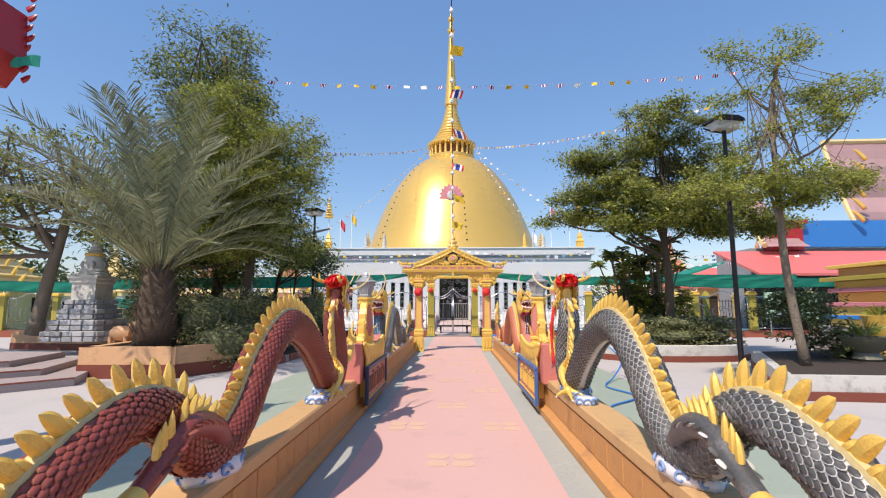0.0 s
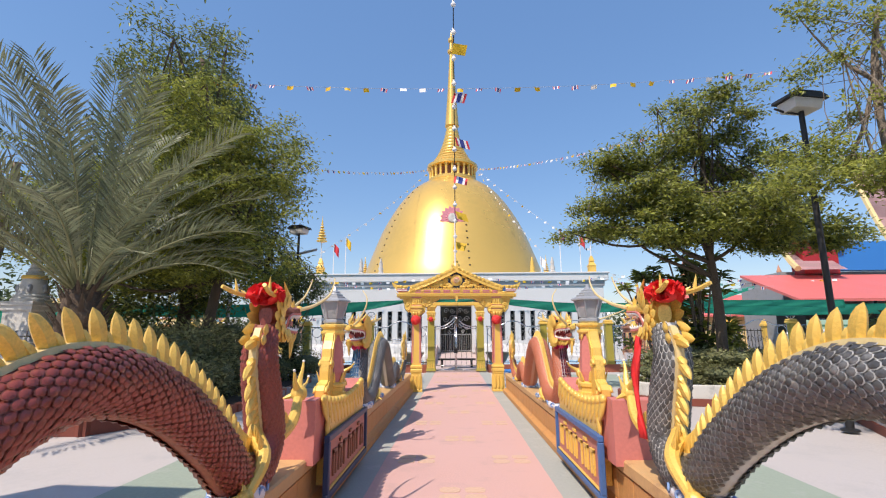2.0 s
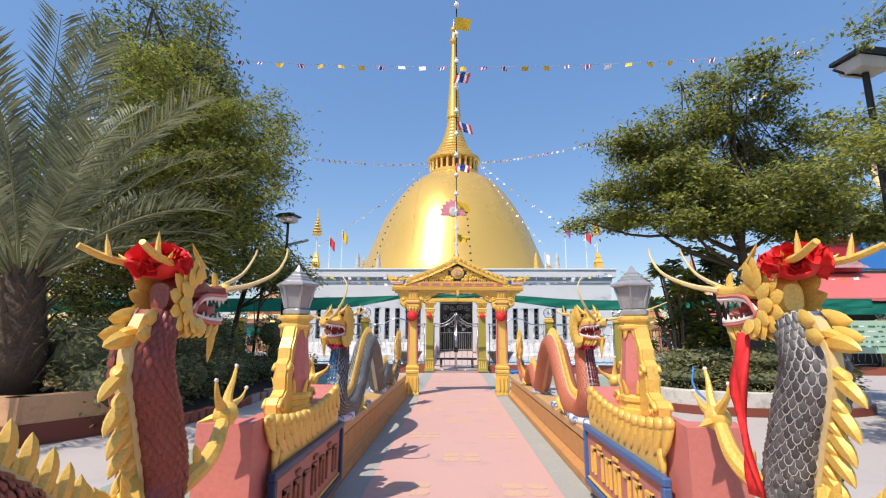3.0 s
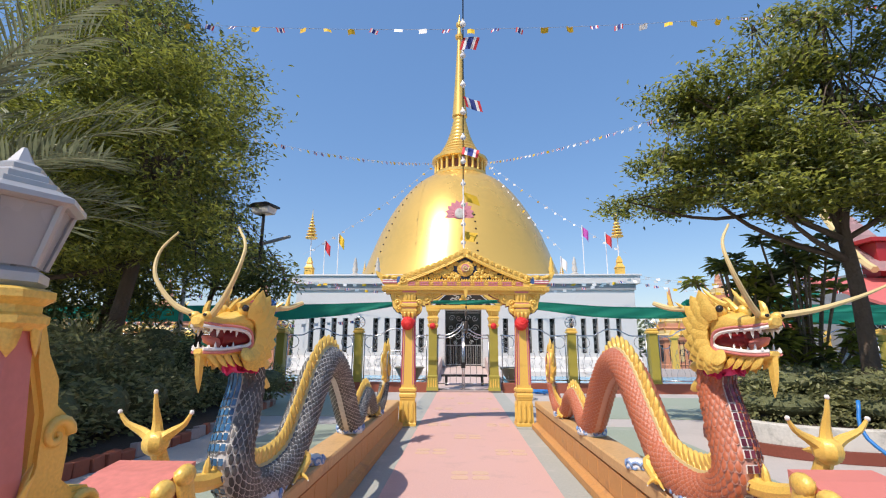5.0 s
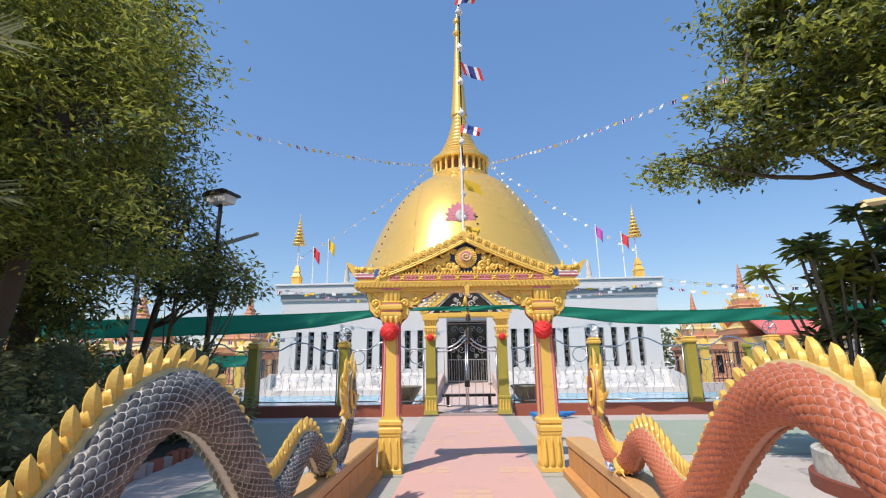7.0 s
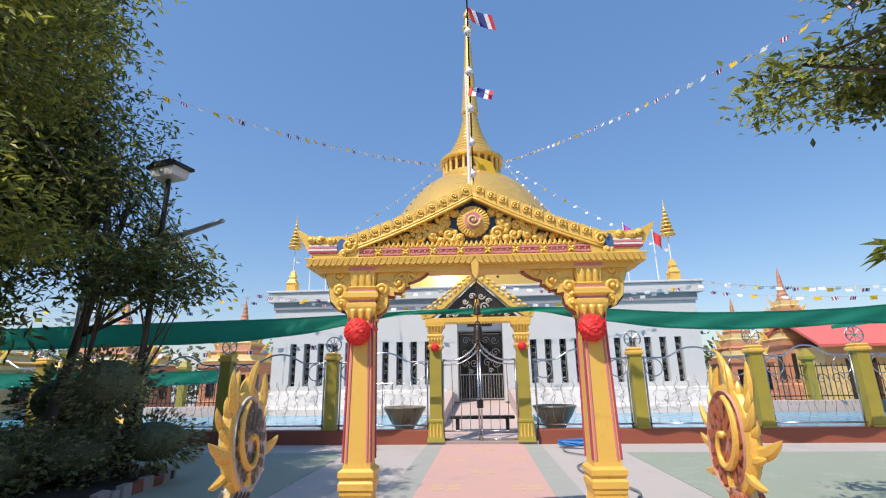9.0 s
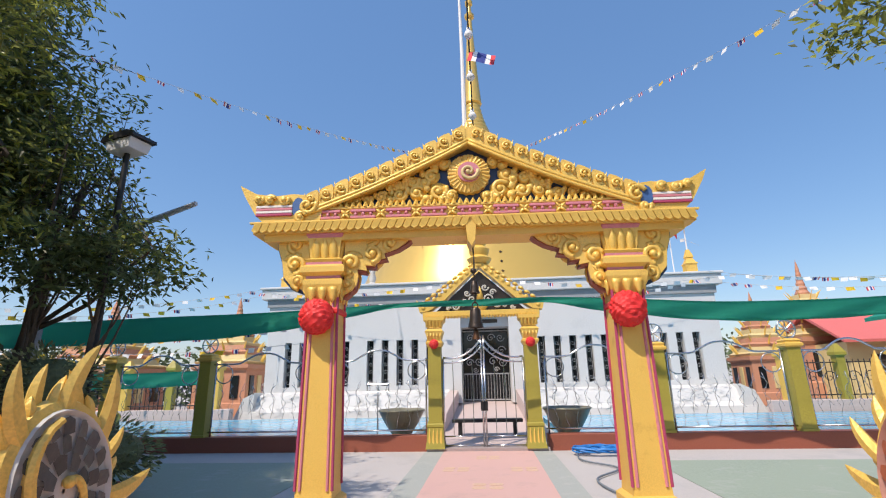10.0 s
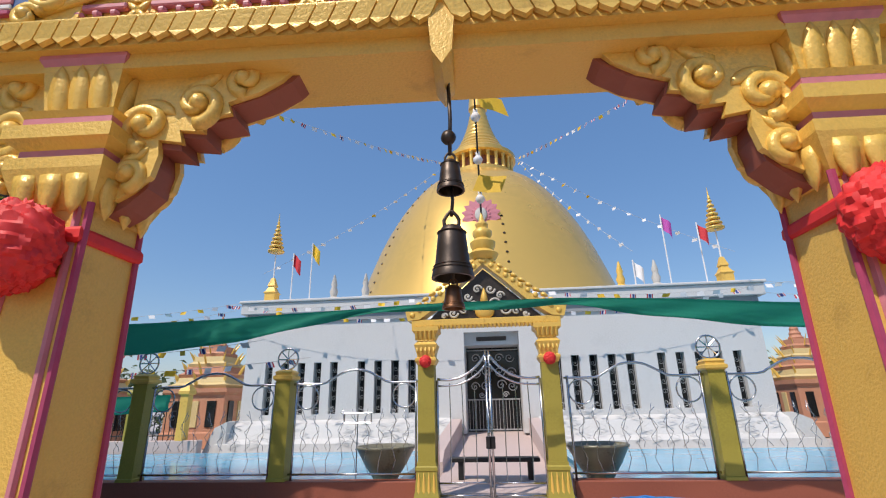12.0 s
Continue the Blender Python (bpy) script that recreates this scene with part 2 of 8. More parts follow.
def box(bm, x0, y0, z0, x1, y1, z1, bevel=0.0, mi=0, taper=0.0):
    r = bmesh.ops.create_cube(bm, size=1)
    vs = r["verts"]
    for v in vs:
        k = 1 - taper if v.co.z > 0 else 1
        v.co = Vector(((x0 + x1) / 2 + v.co.x * (x1 - x0) * k, (y0 + y1) / 2 + v.co.y * (y1 - y0) * k, (z0 + z1) / 2 + v.co.z * (z1 - z0)))
    fs = {f for v in vs for f in v.link_faces}
    if bevel:
        es = {e for v in vs for e in v.link_edges}
        out = bmesh.ops.bevel(bm, geom=list(es), offset=bevel, segments=1, affect="EDGES")
        fs = set(out["faces"]) | {f for v in out["verts"] for f in v.link_faces}
    for f in fs:
        f.material_index = mi
    return bm


def face(bm, vs, mi=0):
    try:
        f = bm.faces.new(vs)
        f.material_index = mi
        return f
    except ValueError:
        return None


def loft(bm, rings, mi=0, closed=True, caps=True):
    """Joins rings of points to a skin."""
    vr = [[bm.verts.new(p) for p in r] for r in rings]
    n = len(vr[0])
    for a, b in zip(vr, vr[1:]):
        for i in range(n if closed else n - 1):
            j = (i + 1) % n
            face(bm, (a[i], a[j], b[j], b[i]), mi)
    if caps and closed:
        face(bm, vr[0][::-1], mi)
        face(bm, vr[-1], mi)
    return vr


def lathe(bm, prof, n=24, at=(0, 0, 0), mi=0, caps=True):
    """Turns a profile of (radius, z) about an upright axis."""
    rings = [[(at[0] + r * math.cos(2 * math.pi * i / n), at[1] + r * math.sin(2 * math.pi * i / n), at[2] + z) for i in range(n)] for r, z in prof]
    return loft(bm, rings, mi, True, caps)


def square_lathe(bm, prof, at=(0, 0, 0), mi=0, n=4, turn=45):
    """A profile of (half width, z) on a square plan."""
    k = 1 / math.cos(math.pi / n)
    rings = [[(at[0] + r * k * math.cos(radians(turn) + 2 * math.pi * i / n), at[1] + r * k * math.sin(radians(turn) + 2 * math.pi * i / n), at[2] + z) for i in range(n)] for r, z in prof]
    return loft(bm, rings, mi)


def frames(pts):
    """Tangent, side and up along a line."""
    pts = [Vector(p) for p in pts]
    out = []
    for i, p in enumerate(pts):
        t = (pts[min(i + 1, len(pts) - 1)] - pts[max(i - 1, 0)]).normalized()
        up = Vector((0, 0, 1)) if abs(t.z) < 0.95 else Vector((0, 1, 0))
        s = t.cross(up).normalized()
        out.append((p, t, s, s.cross(t)))
    return out


def tube(bm, pts, rad, n=8, mi=0, caps=True):
    rad = rad if isinstance(rad, (list, tuple)) else [rad] * len(pts)
    rings, side = [], None
    fr = frames(pts)
    for (p, t, s, u), r in zip(fr, rad):
        if side is not None:
            s = (side - t * side.dot(t)).normalized()
            u = s.cross(t)
        side = s
        rings.append([p + (s * math.cos(2 * math.pi * i / n) + u * math.sin(2 * math.pi * i / n)) * r for i in range(n)])
    return loft(bm, rings, mi, True, caps)


def spline(keys, step=0.05):
    """A smooth line through key points (any dimension), at about even steps."""
    K = [np.array(k, float) for k in keys]
    K = [2 * K[0] - K[1]] + K + [2 * K[-1] - K[-2]]
    out = []
    for a, b, c, d in zip(K, K[1:], K[2:], K[3:]):
        n = max(2, int(np.linalg.norm((c - b)[:3]) / step))
        for i in range(n):
            t = i / n
            out.append(0.5 * (2 * b + (c - a) * t + (2 * a - 5 * b + 4 * c - d) * t * t + (3 * b - a - 3 * c + d) * t ** 3))
    out.append(K[-2])
    return out


def prism(bm, poly, axis, a, b, mi=0):
    """A flat outline pushed from a to b along the axis 'x', 'y' or 'z'."""
    def at(p, h):
        return {"x": (h, p[0], p[1]), "y": (p[0], h, p[1]), "z": (p[0], p[1], h)}[axis]
    va, vb = [bm.verts.new(at(p, a)) for p in poly], [bm.verts.new(at(p, b)) for p in poly]
    n = len(poly)
    for i in range(n):
        face(bm, (va[i], va[(i + 1) % n], vb[(i + 1) % n], vb[i]), mi)
    fs = [face(bm, va[::-1], mi), face(bm, vb, mi)]
    bmesh.ops.recalc_face_normals(bm, faces=list({f for v in va + vb for f in v.link_faces}))
    if n > 4:
        bmesh.ops.triangulate(bm, faces=[f for f in fs if f])
    return bm


def setting(name, bm, mats, label, category):
    return tagged(mesh_ob(name, bm, mats), label, category, kind="structure")

# ---- ground and path ----
PX0, PX1 = -8.0, 23.55                               # the path's ends along y
b = B()
box(b, -500, -400, -0.4, 500, 900, -0.035)
setting("ground", b, PLAZA, "pale worn concrete temple plaza", "ground")
b = B()
box(b, -0.95, PX0, -0.1, 0.95, PX1, 0.0)
path_ob = setting("path", b, PINK, "faded pink concrete walkway with yellow flower motifs", "path")
for sx in (-1, 1):
    b = B()
    x0, x1 = sorted((sx * 0.953, sx * 1.24))
    box(b, x0, PX0, -0.1, x1, 15.9, -0.004)
    box(b, x0, 16.0, -0.1, sx * 1.35 if sx > 0 else x1, PX1, -0.004) if sx > 0 else box(b, sx * 1.35, 16.0, -0.1, x1, PX1, -0.004)
    setting("path_border", b, STRIP, "grey-green concrete border strip beside the walkway", "path border")
# painted bands of the plaza
for sx in (-1, 1):
    for (xa, xb, ya, yb, m, lab) in ((1.62, 2.0, -8, 16, PLAZA, "pale concrete strip beside the parapet"), (2.0, 3.6, -8, 16.4, GREENBAND, "green painted concrete band of the plaza"),
                                     (1.36, 3.0, 16.6, 22.9, PLAZA, "pale concrete slab between path and lawn band"), (3.0, 8.5, 17.6, 22.4, GREENBAND, "green painted concrete band of the plaza")):
        b = B()
        x0, x1 = sorted((sx * xa, sx * xb))
        box(b, x0 + 0.004, ya, -0.1, x1, yb, -0.028 if m is PLAZA else -0.022)
        setting("paving_band", b, m, lab, "paving")
# flower motifs of the path: four petals each, in a row of one and then two
def motif(cx, cy):
    b = B()
    for dx, dy in ((-1, -1), (1, -1), (-1, 1), (1, 1)):
        pts = []
        for k in range(10):
            a = 2 * math.pi * k / 10
            pts.append((cx + dx * 0.125 + 0.105 * math.copysign(abs(math.cos(a)) ** 0.6, math.cos(a)), cy + dy * 0.11 + 0.085 * math.copysign(abs(math.sin(a)) ** 0.6, math.sin(a))))
        prism(b, pts, "z", 0.0005, 0.004)
    part("flower_motif", b, ROSETTE, path_ob)
for k in range(-1, 9):
    y = 4.85 + 2.55 * k
    if y < 23.2:
        motif(0.0, y)
    if y + 1.3 < 23.2:
        motif(-0.55, y + 1.32)
        motif(0.62, y + 1.32)

# ---- parapets ----
def parapet(s):
    e = tagged(new("parapet"), "low ochre painted concrete parapet with a moulded inner side", "parapet", kind="structure")
    b = B()
    prof = [(1.24, 0.0), (1.62, 0.0), (1.62, 0.47), (1.60, 0.5), (1.325, 0.5), (1.31, 0.485), (1.31, 0.40), (1.335, 0.38), (1.335, 0.13), (1.30, 0.10), (1.24, 0.08)]
    prism(b, [(s * x, z) for x, z in prof], "y", PX0, 15.98)
    for f in b.faces:
        c = f.calc_center_median()
        if c.z > 0.49 or (abs(c.x) < 1.32 and c.z > 0.38):
            f.material_index = 1
        elif abs(c.x) < 1.345 and c.z > 0.09:
            f.material_index = 0
    part("body", b, [PARAPET, TAN], e)
    y = PX0 + 0.4
    while y < 15.8:
        b = B()
        box(b, min(s * 1.324, s * 1.337), y, 0.135, max(s * 1.324, s * 1.337), y + 0.366, 0.375, 0.004)
        part("panel", b, PARAPET, e)
        y += 0.38
for s in (-1, 1):
    parapet(s)

# ---- dragon statues ----
def blade(bm, p, d, u, s, length, width, thick, curl, mi, n=6, fat=1.0):
    """A curved tapering flame: from p along d, bending towards u, flat across s."""
    rings = []
    d, u, s = Vector(d).normalized(), Vector(u).normalized(), Vector(s).normalized()
    for i in range(n):
        t = i / (n - 1)
        a = curl * t
        c = Vector(p) + (d * (math.sin(a) / curl if abs(curl) > 0.01 else t) + u * ((1 - math.cos(a)) / curl if abs(curl) > 0.01 else 0)) * length
        dd = d * math.cos(a) + u * math.sin(a)
        w = dd.cross(s).normalized()
        k = max(0.03, (1 - t) ** 0.75 * (0.75 + 0.9 * t * fat))
        rings.append([c + w * (width / 2 * k * math.cos(q)) + s * (thick / 2 * k * math.sin(q)) for q in [2 * math.pi * j / 6 for j in range(6)]])
    loft(bm, rings, mi)


def ball(bm, c, r, mi, n=10):
    c = Vector(c)
    r = r if isinstance(r, (tuple, list)) else (r, r, r)
    rings = []
    for i in range(1, n):
        a = math.pi * i / n
        rings.append([c + Vector((r[0] * math.sin(a) * math.cos(2 * math.pi * j / n), r[1] * math.sin(a) * math.sin(2 * math.pi * j / n), r[2] * math.cos(a))) for j in range(n)])
    loft(bm, rings, mi)


def cone(bm, p, d, r, length, mi, n=6):
    p, d = Vector(p), Vector(d).normalized()
    tube(bm, [p, p + d * length * 0.6, p + d * length], [r, r * 0.6, r * 0.06], n, mi)


def mapped(bm, start, m):
    """Moves the verts made since start by the matrix m."""
    bm.verts.ensure_lookup_table()
    for v in bm.verts[start:]:
        v.co = m @ v.co


def dragon_head(bm, m, rich, long=0.0, skin=1):
    """A head that looks along +y with its neck's end at the origin. Slots: 0 scales, 1 gold, 2 ground, 3 mouth, 4 white, 5 eye, 6 belly tile, 7 cream, 8 cloth, 9 pink lip."""
    st = len(bm.verts)
    def sec(y, w, z0, z1, n=12):
        zc, h = (z0 + z1) / 2, (z1 - z0) / 2
        return [(w * math.copysign(abs(math.cos(a)) ** 0.7, math.cos(a)), y, zc + h * math.copysign(abs(math.sin(a)) ** 0.7, math.sin(a))) for a in [2 * math.pi * k / n for k in range(n)]]
    # upper skull and snout
    loft(bm, [sec(-0.10, 0.07, -0.06, 0.10), sec(-0.04, 0.12, -0.06, 0.16), sec(0.04, 0.135, 0.0, 0.185), sec(0.12, 0.125, 0.02, 0.165), sec(0.20, 0.10, 0.03, 0.125),
              sec(0.28, 0.085, 0.035, 0.115), sec(0.36, 0.082, 0.035, 0.13), sec(0.41, 0.072, 0.04, 0.125), sec(0.44, 0.04, 0.055, 0.105)], skin)
    # lower jaw, dropped open
    loft(bm, [sec(-0.06, 0.08, -0.12, 0.0), sec(0.02, 0.11, -0.14, -0.035), sec(0.12, 0.095, -0.15, -0.085), sec(0.22, 0.08, -0.155, -0.10), sec(0.32, 0.07, -0.16, -0.105), sec(0.38, 0.05, -0.15, -0.10), sec(0.40, 0.03, -0.135, -0.105)], skin)
    # mouth hollow: dark inside, tongue
    loft(bm, [sec(-0.03, 0.10, -0.07, 0.05), sec(0.06, 0.112, -0.085, 0.035), sec(0.16, 0.082, -0.10, 0.045), sec(0.24, 0.06, -0.106, 0.045)], 3)
    tube(bm, [(0, 0.10, -0.06), (0, 0.24, -0.065), (0, 0.33, -0.04), (0, 0.37, -0.02)], [0.04, 0.04, 0.03, 0.008], 8, 9)
    for s in (-1, 1):
        # lips: white gum line and pink rim round the open mouth
        up = [(s * 0.045, 0.42, 0.05), (s * 0.088, 0.36, 0.037), (s * 0.093, 0.28, 0.034), (s * 0.108, 0.20, 0.032), (s * 0.130, 0.12, 0.02), (s * 0.138, 0.07, -0.005), (s * 0.132, 0.035, -0.045),
              (s * 0.118, 0.06, -0.078), (s * 0.100, 0.12, -0.088), (s * 0.086, 0.22, -0.102), (s * 0.076, 0.32, -0.107), (s * 0.04, 0.395, -0.103)]
        tube(bm, spline(up, 0.03), 0.013, 6, 4)
        tube(bm, spline([(x * 1.06, y, z + (0.02 if k < 6 else -0.02)) for k, (x, y, z) in enumerate(up)], 0.03), 0.011, 6, 9)
        # teeth
        for k in range(6):
            y = 0.12 + 0.05 * k
            big = 0.055 if k in (1, 4) else 0.028
            cone(bm, (s * (0.118 - 0.01 * k), y, 0.032), (0, 0.1, -1), 0.013, big, 4, 5)
            cone(bm, (s * (0.094 - 0.006 * k), y, -0.098), (0, 0.1, 1), 0.011, big * 0.8, 4, 5)
        # eye with a brow, nostril
        ball(bm, (s * 0.095, 0.10, 0.172), 0.046, 1)
        ball(bm, (s * 0.118, 0.118, 0.182), 0.027, 5)
        blade(bm, (s * 0.09, 0.16, 0.205), (s * 0.2, -1, 0.35), (0, 0, 1), (1, 0, 0), 0.22, 0.05, 0.05, 0.8, 1)
        ball(bm, (s * 0.05, 0.40, 0.115), (0.038, 0.036, 0.03), 1)
        ball(bm, (s * 0.058, 0.430, 0.118), (0.014, 0.012, 0.012), 5)
        # cheek flames: three rows of curved blades
        for row, (r0, nb, ln) in enumerate(((0.0, 10, 0.20), (0.045, 9, 0.17), (0.085, 8, 0.13)) if rich else ((0.02, 8, 0.15), (0.07, 7, 0.12))):
            for k in range(nb):
                a = radians(-105 + 190 * k / (nb - 1))
                base = (s * (0.122 + 0.012 * row), 0.02 + r0 * 0.6 - 0.055 * math.cos(a), 0.0 + 0.105 * math.sin(a))
                blade(bm, base, (s * (0.16 + 0.05 * row), -math.cos(a) * 1.0, math.sin(a) * 0.9), (0, -0.3, 0.8), (s * 1.0, 0.25, 0), ln, 0.115 if rich else 0.10, 0.022, 0.35, 1, 7, 2.2)
        # beard locks along the jaw
        for k in range(6):
            y = 0.02 + 0.065 * k
            blade(bm, (s * (0.095 - 0.008 * k), y, -0.135), (s * 0.25, -0.45, -1), (0, -1, 0), (s, 0, 0), 0.11, 0.06, 0.025, 0.7, 1, 5, 1.2)
        # antler with a fork
        horn = [(s * 0.07, -0.03, 0.15), (s * 0.12, -0.16, 0.20), (s * 0.17, -0.32, 0.22), (s * 0.21, -0.46, 0.27)]
        tube(bm, spline(horn, 0.04), [0.027, 0.026, 0.025, 0.024, 0.024, 0.023, 0.022, 0.022, 0.021, 0.020, 0.018, 0.016, 0.012, 0.01, 0.008, 0.008, 0.008][:len(spline(horn, 0.04))], 7, 7 if rich else 1)
        cone(bm, (s * 0.165, -0.31, 0.22), (s * 0.1, -0.15, 1), 0.02, 0.14, 1)
        cone(bm, (s * 0.13, -0.20, 0.205), (s * 0.9, -0.5, 0.8), 0.018, 0.09, 1)
        # whiskers that rise in a long curve
        if rich:
            w = [(s * 0.07, 0.38, 0.12), (s * 0.20, 0.45, 0.20), (s * 0.33, 0.49, 0.38), (s * 0.35, 0.46, 0.56), (s * 0.25, 0.42, 0.70)]
            if long and s * long > 0:
                w = [(s * 0.07, 0.38, 0.12), (s * 0.30, 0.46, 0.16), (s * 0.62, 0.50, 0.25), (s * 0.92, 0.52, 0.36)]
        else:
            w = [(s * 0.07, 0.38, 0.10), (s * 0.12, 0.60, 0.16), (s * 0.15, 0.85, 0.28), (s * 0.15, 0.98, 0.43), (s * 0.14, 1.0, 0.50)]
        sp = spline(w, 0.03)
        tube(bm, sp, [0.022 * (1 - 0.7 * i / len(sp)) for i in range(len(sp))], 7, 7)
    # chin beard, nose crest, crown flames
    blade(bm, (0, 0.37, -0.13), (0, 0.0, -1), (0, -1, 0), (1, 0, 0), 0.26, 0.11, 0.06, 0.15, 1, 7, 0.6)
    blade(bm, (0, 0.36, 0.12), (0, 0.15, 1), (0, -1, 0), (1, 0, 0), 0.12, 0.07, 0.05, 0.9, 1)
    for k in range(5):
        blade(bm, (0, 0.14 - 0.06 * k, 0.17), (0, -0.7, 0.8), (0, -1, 0.2), (1, 0, 0), 0.14, 0.06, 0.04, 0.5, 1)
    mapped(bm, st, m)


def talons(bm, p, d, side, mi=1, size=1.0):
    """An open claw at p: four tapering talons spread about d."""
    d, side = Vector(d).normalized(), Vector(side).normalized()
    third = d.cross(side)
    ball(bm, Vector(p), 0.048 * size, mi, 8)
    for k, a in enumerate((-1.0, 0.0, 1.0)):
        q = d * math.cos(a) + side * math.sin(a)
        tip = Vector(p) + q * 0.13 * size
        tube(bm, spline([Vector(p), Vector(p) + q * 0.07 * size + third * 0.01, tip, tip + (q * 0.6 + d * 0.5) * 0.05 * size], 0.03), [0.036 * size, 0.028 * size, 0.02 * size, 0.017 * size, 0.013 * size, 0.01 * size, 0.008 * size, 0.007, 0.006, 0.006, 0.006][:len(spline([Vector(p), Vector(p) + q * 0.07 * size + third * 0.01, tip, tip + (q * 0.6 + d * 0.5) * 0.05 * size], 0.03))], 7, mi)
        ball(bm, tip + (q * 0.6 + d * 0.5) * 0.05 * size, 0.009 * size, 4, 6)
    cone(bm, Vector(p), -d * 0.3 - side * 0.2 + third * 0.8, 0.022 * size, 0.1 * size, mi)


def dragon(name, label, keys, head_at, head_turn, head_tilt, rich, mats, x, arms, tile, disc, plates=5, gap=0.9, leg=None, head_size=0.8, long=0.0):
    """keys: (y, z, radius) from the tail to the nape. The body hangs in the plane of x."""
    bm = B()
    sgn = 1 if x > 0 else -1
    line = spline([(k[0], k[1], k[2]) for k in keys], 0.03)
    P = [Vector((x - (0.12 * sgn * max(0.0, 1 - i / 24) if tile else 0), q[0], q[1])) for i, q in enumerate(line)]
    Rr = [q[2] for q in line]
    T = [(P[min(i + 1, len(P) - 1)] - P[max(i - 1, 0)]).normalized() for i in range(len(P))]
    S = Vector((1, 0, 0))
    heading = 1 if P[-1].y > P[0].y else -1
    U = [S.cross(t) * heading for t in T]         # away from the belly
    n = 14
    def ang(k, i, r=1.0):
        a = 2 * math.pi * k / n
        return P[i] + (S * math.cos(a) + U[i] * math.sin(a)) * Rr[i] * r
    vr = loft(bm, [[ang(k, i) for k in range(n)] for i in range(len(P))], 2)
    # walked length along the line
    acc = [0.0]
    for a, c in zip(P, P[1:]):
        acc.append(acc[-1] + (c - a).length)
    def at(s):
        i = min(max(int(np.searchsorted(acc, s)) - 1, 0), len(P) - 2)
        f = (s - acc[i]) / max(1e-6, acc[i + 1] - acc[i])
        return P[i].lerp(P[i + 1], f), T[i].lerp(T[i + 1], f).normalized(), U[i].lerp(U[i + 1], f).normalized(), Rr[i] + (Rr[i + 1] - Rr[i]) * f
    total = acc[-1]
    # overlapping scales on both flanks
    s, row = 0.05, 0
    rng = random.Random(len(name) + int(x * 100))
    while s < total - 0.02:
        p, t, u, r = at(s)
        m = plates
        step = max(0.035, r * 2.41 / m * 0.72)
        for k in range(m + (row % 2)):
            a = radians(-72 + 138 * ((k + (0.0 if row % 2 else 0.5)) / m))
            for sd in (-1, 1):
                o = (S * (sd * math.cos(a)) + u * math.sin(a))
                w = (S * (-sd * math.sin(a)) + u * math.cos(a))
                h = r * (138 / 57.3) / m * 0.5 * gap
                lift = 0.008 + 0.005 * rng.random()
                back = -t
                c = p + o * (r + 0.001)
                q0 = c + t * step * 0.8 - w * h * 0.55
                q1 = c + t * step * 0.8 + w * h * 0.55
                q2 = c + w * h + o * lift * 0.5
                q3 = c + back * step * 0.80 + o * lift
                q4 = c - w * h + o * lift * 0.5
                q5 = c + o * (lift + 0.006) + back * step * 0.1
                qa, qb = (c + sg * w * h * 0.68 + back * step * 0.58 + o * lift * 0.9 for sg in (1, -1))
                lip = (q0, q1, q2, qa, q3, qb, q4)
                vv = [bm.verts.new(q) for q in (*lip, q5)]
                for i in range(7):
                    i0, i1 = i, (i + 1) % 7
                    face(bm, (vv[i0], vv[i1], vv[7]) if sd * 1 > 0 else (vv[i1], vv[i0], vv[7]), 0)
                rim = [bm.verts.new(c + (q - c) * 1.2 - o * 0.003) for q in lip]
                face(bm, rim if sd > 0 else rim[::-1], 2)
        s += step
        row += 1
    # dorsal band and fins
    band = []
    for i in range(0, len(P), 2):
        c, w = P[i] + U[i] * Rr[i] * 0.97, Rr[i] * 0.30
        band.append([c - S * w, c - S * w * 0.8 + U[i] * 0.022, c + S * w * 0.8 + U[i] * 0.022, c + S * w])
    loft(bm, band, 7, False)
    s = 0.12
    while s < total - 0.05:
        p, t, u, r = at(s)
        k = 0.88 if r > 0.1 else r / 0.114
        blade(bm, p + u * r, (u - t * 0.15).normalized(), -t, S, (0.155 if rich else 0.175) * k, (0.10 if rich else 0.085) * k, 0.062 * k, 0.85 if rich else 0.6, 1, 7, 1.9)
        blade(bm, p + u * r + t * 0.035, (u * 0.7 - t * 0.1).normalized(), -t, S, 0.085 * k, 0.065 * k, 0.085 * k, 0.5, 1, 5, 1.2)
        s += 0.108 * max(0.55, k)
    # belly bands, and mirror tiles on the breast
    s = total - (0.95 if tile else 0.7)
    while s < total - 0.02:
        p, t, u, r = at(s)
        for k in range(-2, 3):
            a = -math.pi / 2 + k * 0.27 + (0.5 * sgn if tile else 0)
            o = S * math.cos(a) + u * math.sin(a)
            w = S * -math.sin(a) + u * math.cos(a)
            c = p + o * (r + 0.012)
            h, l = r * 0.118, 0.019
            vv = [bm.verts.new(c + w * (h * i) + t * (l * j) + o * 0.004 * (i * i)) for i, j in ((-1, -1), (1, -1), (1, 1), (-1, 1))]
            face(bm, vv, 6)
            ww = [bm.verts.new(c + w * (h * i * 1.18) + t * (l * j * 1.2) - o * 0.006) for i, j in ((-1, -1), (1, -1), (1, 1), (-1, 1))]
            face(bm, ww, 4 if tile else 2)
        s += 0.046
